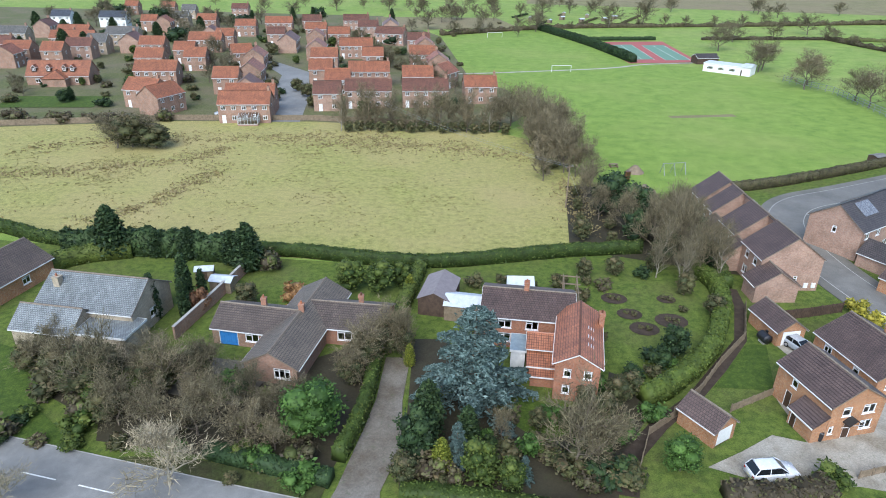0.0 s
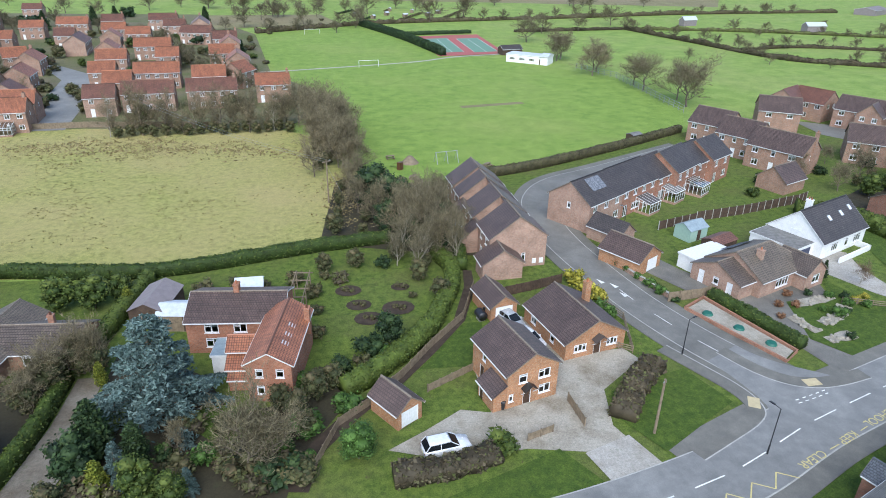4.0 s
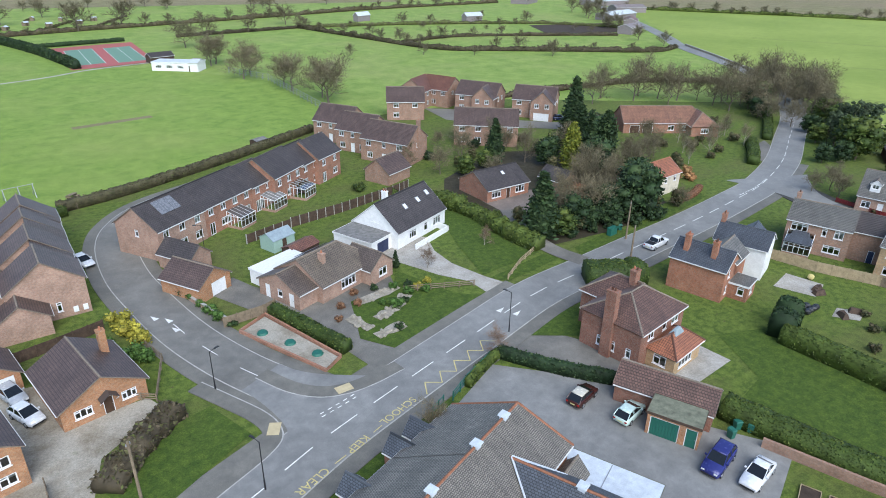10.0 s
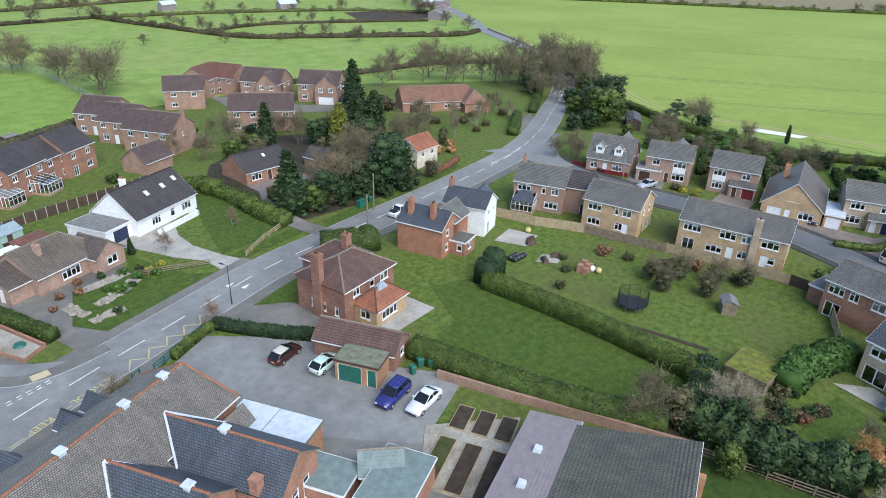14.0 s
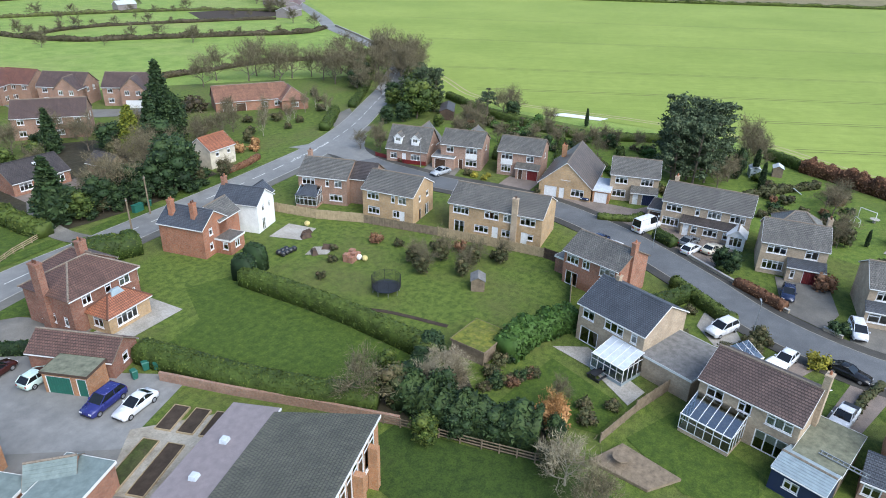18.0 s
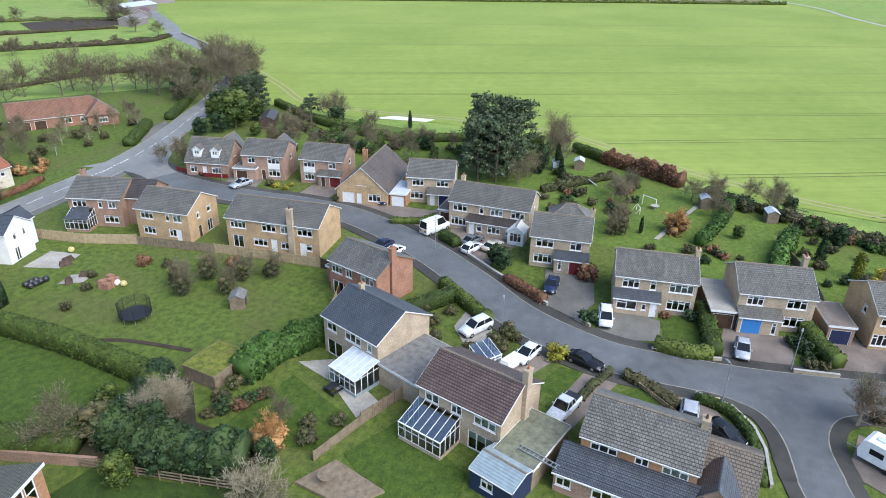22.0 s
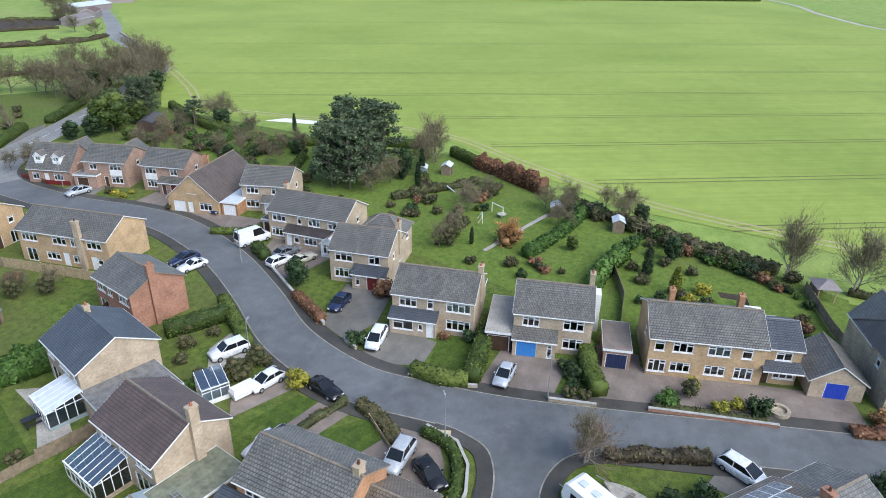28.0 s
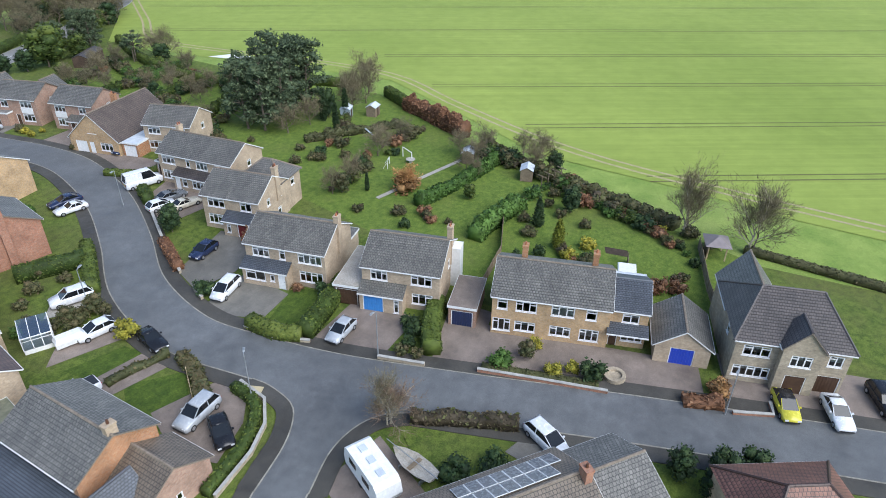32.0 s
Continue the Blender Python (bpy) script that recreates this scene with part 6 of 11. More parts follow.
block(h, 0, 0, 0, 8.8, 7.6, 5, 7.1, "brick_pink", "roof_grey", f=semi_windows((-2.5, 2.3), (2.2, 1.5)) + row(GF, 1.4, (-2.6, 2.0)), r=row(UP, 1.1, (0.5, 1.0)))
part("white_panel", MB().box(-3.7, -3.86, 2.25, -1.3, -3.805, 3.22), "white_gloss", h)
lean_to(h, 2.0, -3.8, 0, 4.6, 1.4, 3.0, 2.35, "roof_grey", "brick_pink", [(1.1, 0, 2.2, 2.05, "g_red"), (-1.3, 0, 0.9, 2.05, "d_brown")])
# gable-fronted chalet
h = H_("house", 185, 6.2, 12, "gable-fronted chalet with orange brick and a long brown roof")
block(h, 0, 0, 0, 15, 9.6, 2.7, 6.9, "brick_honey", "roof_brown", l=row(3.6, 1.2, (0, 1.7)) + [(-2.6, 0, 2.3, 2.1, "g_white"), (-0.5, 0, 0.9, 2.05, "d")] + row(GF, 1.4, (2.4, 2.4)))
flat_block(h, -3.5, -6.6, 0, 7, 3.0, 2.4, "brick_orange", "roof_pale", l=[(0, 0, 2.3, 2.0, "g_white")])
chimney(h, 2, 2.4, 5, 7.4, "brick_orange")
h = H_("house", 187.5, -5, -72, "buff brick house with a navy garage door")
block(h, 0, 0, 0, 8.5, 7.6, 5, 7.1, "brick_buff", "roof_grey", f=semi_windows((-2.3, 2.2), (2.2, 2.2)) + row(GF, 1.4, (-2.5, 2.4)), r=row(UP, 1.1, (0.5, 1.0)))
lean_to(h, 1.9, -3.8, 0, 4.6, 1.2, 3.1, 2.35, "roof_grey", "brick_buff", [(0.9, 0, 2.3, 2.05, "g_navy"), (-1.4, 0, 0.9, 2.05, "d")])
# semi-detached pair
h = H_("semi_detached_house", 179.6, -20.2, -85, "buff brick semi-detached pair under one grey tiled roof", "house")
block(h, 0, 0, 0, 13.6, 7.6, 5, 7.1, "brick_buff", "roof_grey", f=semi_windows((-4.9, 2.5), (-1.2, 0.7), (1.4, 2.1), (4.9, 2.3)) + row(GF, 1.45, (-5.1, 2.7), (4.9, 1.5)), r=row(UP, 1.1, (0.5, 0.9)))
lean_to(h, 0.8, -3.8, 0, 8.0, 1.4, 3.1, 2.4, "roof_dark", "brick_buff", [(-3.2, 0, 0.9, 2.05, "d"), (-1.9, 0.75, 0.9, 1.2, "w1"), (0.6, 0.75, 2.2, 1.2, "w3"), (2.9, 0.75, 0.8, 1.2, "w1")])
block(h, 5.4, -5.2, 90, 3.2, 2.6, 2.3, 3.3, "render", "white_gloss", l=[(0, 0.6, 1.9, 1.6, "w3")], over=0.15)
chimney(h, -5.8, 0.6, 6, 8.0, "brick_buff")
flat_block(h, -8.0, 0.5, 0, 2.4, 5.5, 2.4, "brick_buff", "roof_brown", f=[(0, 0, 2.0, 2.0, "g_brown")])
# detached with dark red garage and a hipped rear wing
h = H_("house", 172.3, -33.8, -79.5, "buff brick house with a dark red garage door and slate porch")
block(h, 0, 0, 0, 8.6, 7.8, 5, 7.1, "brick_buff", "roof_grey", f=semi_windows((-2.2, 2.6), (2.3, 1.7)) + row(GF, 1.45, (-2.3, 2.8)), r=row(UP, 1.1, (1.5, 0.9), (-1.4, 0.8)) + row(GF, 1.2, (1.2, 0.9)))
block(h, 0.8, 5.2, 0, 6.6, 5.5, 5.0, 7.0, "brick_buff", "roof_grey", hip=(2.6, 2.6), r=row(UP, 1.1, (0.5, 1.0)))
lean_to(h, 1.9, -3.9, 0, 4.8, 1.5, 3.1, 2.4, "roof_slate", "brick_buff", [(0.9, 0, 2.4, 2.1, "g_red"), (-1.6, 0.6, 0.6, 1.3, "w1")])
chimney(h, 4.2, 1.2, 3, 8.0, "brick_buff")
# detached with slate canopy
h = H_("house", 165.5, -48.3, -78.5, "buff brick house with wide windows and a slate canopy")
block(h, 0, 0, 0, 10.2, 7.7, 5, 7.0, "brick_buff", "roof_grey", f=semi_windows((-3.1, 2.2), (-0.3, 0.8), (3.2, 3.0)) + row(GF, 1.45, (3.2, 3.0)), r=row(UP, 1.1, (0.5, 0.9)))
lean_to(h, -2.2, -3.85, 0, 5.8, 1.3, 3.1, 2.4, "roof_slate", "brick_buff", [(-1.2, 0.75, 2.6, 1.3, "w2"), (1.0, 0.9, 0.6, 0.9, "w1"), (2.2, 0, 0.9, 2.05, "d")])
flat_block(h, 1.6, 5.2, 0, 6.5, 3.0, 2.6, "brick_buff", "roof_grey")
chimney(h, 5.1, 0.3, 3, 8.0, "brick_buff")
# detached with the bright blue garage
h = H_("house", 168, -62.4, -76, "buff brick house with a bright blue garage door")
block(h, 0, 0, 0, 9.0, 8.2, 5, 7.1, "brick_buff", "roof_grey", f=semi_windows((-2.5, 2.0), (2.4, 2.4)) + row(GF, 1.4, (2.5, 2.4)), r=row(UP, 1.1, (0.5, 0.9)))
lean_to(h, -1.9, -4.1, 0, 5.0, 1.5, 3.1, 2.4, "roof_grey", "brick_buff", [(-0.9, 0, 2.4, 2.1, "g_blue"), (1.8, 0.2, 0.6, 1.7, "w1")])
flat_block(h, -6.1, -0.8, 0, 3.0, 8.5, 2.5, "wood_dark", "concrete", f=[(0, 0, 2.6, 2.1, "g_brown")])
part("porch", MB().box(4.5, 1.6, 0, 5.6, 3.4, 5.2), "white_gloss", h)
chimney(h, 4.3, 2.0, 3, 8.0, "brick_buff")
h = H_("garage", 167, -70.3, -76, "flat-roofed brick garage with a dark door", "garage")
flat_block(h, 0, 0, 0, 3.0, 6.0, 2.5, "brick_brown", "drive", f=[(0, 0, 2.4, 2.0, "g_navy")])
# orange brick semi pair with arched windows
h = H_("semi_detached_house", 170.3, -79, -74.5, "orange brick semi-detached pair with arched ground-floor windows", "house")
block(h, 0, 0, 0, 12.2, 8.4, 5, 7.1, "brick_honey", "roof_grey", f=semi_windows((-5.0, 1.1), (-2.5, 2.2), (1.3, 2.4), (4.2, 1.1)) + row(GF, 1.25, (-2.5, 2.2), (1.2, 2.2)) + [(-5.0, 0.5, 1.9, 1.6, "w3"), (4.2, 0.6, 2.0, 1.5, "w3")], l=row(UP, 1.1, (1, 0.9)))
block(h, 8.0, -0.2, 0, 3.9, 6.6, 4.7, 6.3, "brick_honey", "roof_slate", f=row(3.1, 1.1, (0.2, 1.7)) + row(GF, 1.3, (0.6, 2.2)) + [(-1.3, 0, 0.9, 2.05, "d_brown")])
lean_to(h, 8.0, -3.5, 0, 3.9, 1.1, 3.0, 2.5, "roof_slate")
flat_block(h, 8.8, 5.4, 0, 3.4, 3.6, 2.4, "brick_orange", "roof_pale")
chimney(h, 4.2, 1.6, 6, 8.1, "brick_orange", 1)
chimney(h, -3.4, 1.6, 6, 8.1, "brick_orange", 1)
h = H_("garage", 172, -92.6, 14, "buff brick garage with a deep blue door under a tiled roof", "garage")
block(h, 0, 0, 0, 6.5, 5.4, 2.3, 4.2, "brick_buff", "roof_grey", l=[(0, 0, 2.4, 2.05, "g_royal")])
# stone house with dark roof
h = H_("house", 174.9, -101.5, -75, "large honey-stone house with dark tiled hipped roof")
block(h, 0, 0, 0, 10.3, 9.8, 5.2, 8.3, "stone", "roof_dark", hip=(2.45, 2.2), f=row(UP, 1.25, (-3.1, 2.5), (3.9, 1.3)) + row(GF, 1.3, (-3.1, 3.4)) + [(3.7, 0, 2.4, 2.1, "g_brown")], l=row(UP, 1.1, (1.5, 0.9)))
block(h, -2.68, 3.4, 90, 6.6, 4.98, 5.215, 8.325, "stone", "roof_grey")
block(h, 0.65, -4.3, 90, 2.8, 3.6, 5.4, 7.4, "stone", "roof_dark", l=row(UP, 1.3, (0, 1.9)) + [(0, 0, 1.9, 2.2, "d_brown")], over=0.2)

# ---- houses of the estate road, odd side (their backs seen) ----
h = H_("house", 153.6, 38.2, -70, "brown brick house with a dark roof and navy-roofed conservatory")
block(h, -1.4, 0, 0, 9.0, 8, 5, 7.1, "brick_brown", "roof_grey", f=semi_windows((-2.6, 2.4), (0.9, 0.7), (2.9, 1.3)) + row(GF, 1.25, (2.4, 2.4)))
block(h, 5.2, 0.8, 0, 4.2, 6.4, 4.8, 6.7, "brick_brown", "roof_dark", f=[(1.0, 0, 0.9, 2.05, "d_navy")])
conservatory(h, -3.5, -4.0, 0, 3.8, 2.6, 2.1, 3.3, "brick_brown")
part("conservatory_roof", MB().box(-5.5, -6.75, 2.15, -1.5, -6.6, 2.3).face((-5.5, -6.7, 2.25), (-1.5, -6.7, 2.25), (-2.5, -4.0, 3.4), (-4.5, -4.0, 3.4)).face((-5.5, -6.7, 2.25), (-4.5, -4.0, 3.4), (-5.5, -4.0, 2.3)).face((-1.5, -6.7, 2.25), (-1.5, -4.0, 2.3), (-2.5, -4.0, 3.4)), "roof_slate", h)
chimney(h, -5.6, 1.0, 6, 8, "brick_brown", 1)
h = H_("house", 154.2, 25.2, -80, "warm buff brick house with a grey roof seen from its garden")
block(h, 0, 0, 0, 9.4, 8, 5, 7.1, "brick_honey", "roof_grey", f=semi_windows((-2.7, 2.3), (1.0, 0.7), (2.7, 1.5)) + row(GF, 1.3, (-2.6, 2.2), (1.6, 1.3)) + [(2.7, 0, 0.9, 2.05, "d")], r=row(UP, 1.1, (1.6, 1.0), (-1.4, 0.7)) + [(1.5, 0, 1.4, 2.1, "p"), (-1.2, 0, 0.9, 2.0, "d_brown")])
h = H_("semi_detached_house", 158.4, 7.2, -80, "long buff brick semi-detached pair seen from its garden", "house")
block(h, 0, 0, 0, 15.4, 8.2, 5, 7.1, "brick_honey", "roof_grey", f=semi_windows((-5.7, 2.7), (-0.5, 2.4), (2.1, 1.3), (5.4, 2.5)) + row(GF, 1.2, (-2.1, 2.4), (2.0, 1.4)) + [(-5.9, 0, 1.8, 2.1, "p"), (0.2, 0, 1.0, 2.1, "d"), (5.0, 0, 1.0, 2.1, "d"), (6.0, 0.9, 1.0, 1.1, "w1")])
chimney(h, 3.3, -4.3, 0, 7.6, "brick_buff", 1, 0.9, 0.6)
h = H_("house", 150.4, -13.2, -103, "dark red brick house with a grey roof")
block(h, 0, 0, 0, 8.6, 7.2, 5, 6.8, "brick_red", "roof_grey", f=semi_windows((-2.9, 2.0), (-0.7, 1.2), (2.6, 2.3)) + [(-2.8, 0, 2.0, 2.1, "p")])
chimney(h, 4.4, -0.6, 0, 8.2, "brick_red", 1)
flat_block(h, -5.6, 0.4, 0, 2.6, 4.5, 2.4, "brick_red")
h = H_("house", 138.2, -21, -107, "pinkish brick house with black solar-style slates and flat extension")
block(h, 0, 0, 0, 9.0, 8.2, 5, 7.2, "brick_buff", "roof_slate", f=semi_windows((-3.1, 1.7), (0.5, 2.6), (3.2, 0.8)) + [(-2.7, 0, 2.6, 2.1, "p"), (1.0, 0, 1.8, 2.1, "p")], r=())
flat_block(h, 7.6, -0.5, 0, 6.0, 7.5, 2.7, "brick_buff", "roof_felt")
conservatory(h, 2.7, -4.1, 0, 4.2, 3.6, 2.2, 3.0, "zinc", False)
chimney(h, -2.6, 0.2, 6.5, 8.0, "brick_buff", 1, 0.5, 0.6)
h = H_("house", 131.8, -36.3, -102, "pinkish buff brick house with brown tiles and a glass conservatory")
block(h, 0, 0, 0, 9.5, 7.4, 4.8, 6.8, "brick_buff", "roof_plum", f=row(3.2, 1.2, (-3.1, 1.7), (-0.2, 1.3), (3.0, 2.4)) + [(2.7, 0, 3.0, 2.2, "p")])
conservatory(h, -2.2, -3.7, 0, 5.0, 3.2, 2.2, 3.2, "brick_buff")
flat_block(h, 6.9, -1.5, 0, 4.0, 7.0, 2.6, "wood", "felt_green")
chimney(h, 4.9, 0.4, 0, 8.4, "brick_buff", 1)
h = H_("garden_cabin", 124.6, -41.5, -105, "dark blue garden cabin with a ribbed zinc roof", "shed")
block(h, 0, 0, 0, 4.4, 4.0, 2.3, 2.9, "door_navy", "zinc", f=row(0.9, 1.0, (-0.4, 1.3)), over=0.1, verge=0.1)
h = H_("house", 132.35, -52.2, -92.8, "mottled grey-tiled house with a slate lean-to and timber panels")
block(h, 0, 0, 0, 9.9, 7.0, 4.65, 6.6, "brick_orange", "roof_grey", f=row(3.3, 1.0, (-2.9, 2.4), (0.4, 1.2), (3.2, 2.2)))
lean_to(h, 0.2, -3.5, 0, 13.0, 3.0, 3.3, 2.3, "roof_slate", "brick_pink", row(0.8, 1.2, (-5.6, 1.4), (-1.8, 2.6), (2.6, 2.4)))
block(h, 7.2, 1.2, 0, 4.6, 6.4, 2.6, 4.5, "brick_pink", "roof_tan", r=row(0.9, 0.8, (0, 0.6)))
block(h, 6.6, -2.4, 90, 4.0, 3.6, 2.6, 4.4, "brick_pink", "roof_slate")
chimney(h, 4.6, 0.2, 5.6, 7.5, "brick_buff", 1)
h = H_("house", 141.1, -85.9, 141, "grey-tiled house with a row of pale solar panels")
block(h, 0, 0, 0, 12.0, 7.8, 4.5, 6.45, "brick_buff", "roof_tan", f=row(3.1, 1.1, (-2, 2)))
block(h, -8.7, -0.2, 0, 5.2, 6.8, 4.1, 5.75, "brick_buff", "roof_grey")
chimney(h, -5.6, 0.4, 5.6, 7.4, "brick_red", 1)
k = (6.45 - 4.5) / 3.9
for i in range(8):
    for j in range(2):
        y0 = 0.45 + j * 1.5
        mm = Matrix.Translation((-5.2 + i * 1.06, -(y0 + 1.45), 6.68 - (y0 + 1.45) * k)) @ Matrix.Rotation(math.atan(k), 4, "X")
        if i or j:
            so = part("solar_panel", MB().box(0, 0, 0, 1.02, 1.55, 0.05).moved(mm), "white", h, uv=False)
            part("solar_cells", MB().box(0.04, 0.04, 0.05, 0.98, 1.51, 0.058).moved(mm), "solar", so, uv=False)
h = H_("house", 152, -104, -60, "red-tiled house partly seen beyond the road")
block(h, 0, 0, 0, 9, 8, 3.6, 6.2, "brick_buff", "roof_red", hip=(3, 3))

# ---- houses along the main road ----
h = H_("house", 105.7, 37.3, 9, "red brick villa with a hipped red-brown tiled roof and tall chimneys")
block(h, 0, 0, 0, 9.6, 7.9, 4.8, 7.1, "brick_villa", "roof_villa", hip=(3.5, 3.5), f=row(3.2, 1.2, (-2.6, 1.3), (0.4, 0.9), (2.8, 1.6)) + row(0.9, 1.3, (3.4, 1.3)), l=row(0.9, 1.3, (-1.2, 0.9), (0.4, 0.9), (2.6, 0.7)), r=row(3.2, 1.2, (-1.5, 1.3), (1.5, 1.6)))
block(h, 2.2, 3.6, 90, 6.4, 6.4, 4.8, 6.8, "brick_villa", "roof_villa", hip=(0, 3.0))
block(h, 0.0, -5.6, 0, 6.0, 3.6, 2.5, 4.0, "brick_honey", "roof_orange", hip=(1.9, 1.9), f=row(0.6, 1.5, (-0.4, 3.0)), r=row(0.6, 1.5, (0, 2)), l=row(0.7, 1.3, (0, 1.6)))
part("roof_lantern", MB().rings([[(-0.9, -6.1, 3.8), (0.9, -6.1, 3.8), (0.9, -5.1, 3.8), (-0.9, -5.1, 3.8)], [(-0.5, -5.75, 4.45), (0.5, -5.75, 4.45), (0.5, -5.45, 4.45), (-0.5, -5.45, 4.45)]]), "zinc", h)
conservatory(h, 4.9, 1.8, 90, 4.6, 2.6, 2.2, 3.0, "brick_villa", False)
chimney(h, -4.9, 0.2, 0, 8.7, "brick_villa", 2, 0.85, 1.3)
chimney(h, 2.0, 1.6, 6, 8.4, "brick_villa", 2, 1.1, 0.8)
h = H_("garage", 99.0, 26.8, -65, "long low red-tiled brick outbuilding", "garage")
block(h, 0, 0.4, 0, 9.8, 4.4, 2.3, 3.8, "brick_villa", "roof_villa", r=row(0.9, 1.1, (0, 1.0)))
h = H_("garage", 96.5, 23.6, -65, "small brick garage with a mossy flat roof and green doors", "garage")
flat_block(h, 0, 0, 0, 5.0, 3.0, 2.6, "brick_orange", "felt_green", f=[(-0.8, 0, 2.8, 2.2, "g_green"), (1.75, 0, 1.1, 2.2, "d_green")], trim="wood_dark")
h = H_("house", 124.8, 41.1, -75, "red brick cottage with a blue slate roof and two tall chimneys")
block(h, 0, 0, 0, 7.6, 5.5, 4.75, 6.6, "brick_warm", "roof_slate", r=row(3.2, 1.1, (-1.0, 0.8)) + row(0.9, 1.2, (-1.2, 0.8), (1.4, 0.8)))
block(h, 1.6, 3.4, 90, 5.0, 4.4, 4.7, 6.5, "brick_warm", "roof_grey", r=row(0.9, 1.2, (0, 1)))
flat_block(h, 5.1, 1.4, 0, 2.6, 3.4, 2.3, "brick_warm", "roof_grey", f=row(0.8, 1.2, (0.4, 0.9)), r=row(0.8, 1.2, (0, 1.2)))
chimney(h, -2.3, -1.3, 5.0, 8.0, "brick_warm", 2, 0.7, 0.8)
chimney(h, 1.5, -1.3, 5.0, 8.0, "brick_warm", 2, 0.7, 0.8)
h = H_("house", 135.2, 41.75, -71, "white rendered cottage with a dark slate roof")
block(h, 0, 0, 0, 7.3, 5.3, 4.85, 6.6, "render", "roof_slate", r=row(3.2, 1.1, (-0.8, 0.7), (1.2, 0.6)) + [(-0.9, 0, 1.0, 2.1, "p")], f=row(3.2, 1.1, (-1.5, 0.9)))
chimney(h, -3.4, 0.2, 5.6, 7.9, "brick_red", 2)
block(h, 0.4, 3.6, 90, 3.6, 3.4, 4.4, 5.8, "render", "roof_slate")

# bungalow and white house
h = H_("house", 81.2, 71.2, 20, "pale brick bungalow with a broad brown tiled roof", "bungalow")
block(h, 0.6, 0, 0, 11.0, 9.0, 2.6, 5.2, "brick_pink", "roof_tan", hip=(0, 3.6), f=row(0.7, 1.4, (-0.6, 2.8)))
block(h, -5.2, 0.5, 0, 5.6, 7.8, 2.4, 4.2, "brick_pink", "roof_brown", l=row(0.9, 1.1, (0.2, 0.9)) + [(-2.2, 0, 0.9, 2.05, "d"), (2.4, 0, 0.9, 2.05, "d")], f=row(0.7, 1.2, (1.3, 1.0)))
block(h, 4.9, -3.6, 90, 5.4, 4.6, 2.5, 4.3, "brick_pink", "roof_brown", l=row(0.8, 1.3, (0.2, 1.7)))
flat_block(h, -2.9, 6.4, 0, 7.6, 3.0, 2.2, "render", "white_gloss")
chimney(h, -2.0, -1.6, 3.4, 5.6, "brick_pink", 1)
k = math.atan2(2.6, 4.5)
for i in range(4):
    part("solar_panel", MB().box(0, 0, 0, 1.2, 2.0, 0.05).moved(Matrix.Translation((-1.0 + i * 1.25, 3.4, 3.55)) @ Matrix.Rotation(math.pi - k, 4, "X") @ Matrix.Rotation(math.pi, 4, "Y") @ Matrix.Translation((-1.2, -2.0, 0))), "roof_slate", h, uv=False)
h = H_("house", 99.4, 81.0, 22, "white rendered chalet house with a steep dark roof and rooflights")
block(h, 0, 0, 0, 13.2, 9.0, 2.9, 6.6, "render", "roof_dark", f=row(0.7, 1.4, (-2.6, 1.9), (1.0, 1.0), (4.2, 2.2)), l=row(3.6, 1.2, (0, 1.6)) + row(0.7, 1.3, (-2, 1.6)))
for u, q in ((-1.4, 0.52), (2.2, 0.5), (5.2, 0.42)):
    k = math.atan2(3.7, 4.5)
    rooflight(h, Matrix.Translation((u, -4.5 * q - 0.1, 6.7 - 3.7 * q)) @ Matrix.Rotation(-(math.pi / 2 - k), 4, "X"), 0.8, 1.0)
chimney(h, -3.0, 0.8, 5.5, 7.6, "render", 2)
flat_block(h, -9.0, 0.6, 0, 4.8, 7.6, 2.5, "render", "roof_felt", f=[(0.4, 0, 2.9, 2.1, "g_navy")])
low = thing("terrace_wall", 101.5, 74.8, 22, 0, "white rendered curved terrace wall", "wall")
part("wall", MB().box(-4.5, -0.3, 0, 4.8, 0.0, 0.9).box(4.5, -0.3, 0, 4.8, 3.4, 0.9).box(4.8, 3.1, 0, 7.0, 3.4, 0.9), "render", low)

# ---- brick infill houses beside the lane ----
h = H_("house", 39.67, 53.6, -76.6, "orange brick detached house with brown tiles and white windows")
block(h, 0, 0, 0, 7.5, 6.1, 4.25, 6.1, "brick_orange", "roof_plum", r=row(2.8, 1.1, (-1.2, 1.0), (1.35, 1.45)) + row(0.85, 1.1, (1.5, 1.4)) + [(-0.6, 0, 0.95, 2.0, "d_brown")] + row(0.8, 0.95, (-2.5, 0.55)), f=row(2.8, 1.1, (-1.2, 0.8)) + [(-1.6, 0, 0.9, 2.0, "d_brown")])
lean_to(h, 2.1, -3.05, 0, 3.2, 1.5, 3.0, 2.0, "roof_plum", "brick_orange", [(-1, 0, 0.8, 1.9, "d_brown")])
hood(h, 3.75, -0.6, 90, 1.6, 0.9, 2.15, "roof_dark")
h = H_("house", 49.76, 61.7, -78.8, "orange brick bungalow with dark brown tiles and a square chimney", "bungalow")
block(h, 0, 0, 0, 9.5, 8.2, 2.3, 4.55, "brick_orange", "roof_plum", r=[(-2.1, 0.8, 1.7, 1.0, "w3"), (2.3, 0.8, 1.5, 1.0, "w3"), (0.25, 0, 1.0, 2.0, "d_brown")], f=row(0.8, 1.0, (-2.5, 1.2), (1.8, 0.9)))
hood(h, 4.75, 0.25, 90, 1.8, 1.0, 2.1, "roof_dark")
chimney(h, -1.6, 2.6, 2.6, 5.9, "brick_orange", 1, 0.75, 0.75)
h = H_("garage", 26.45, 50.6, -58, "orange brick garage with plum tiles and a white door", "garage")
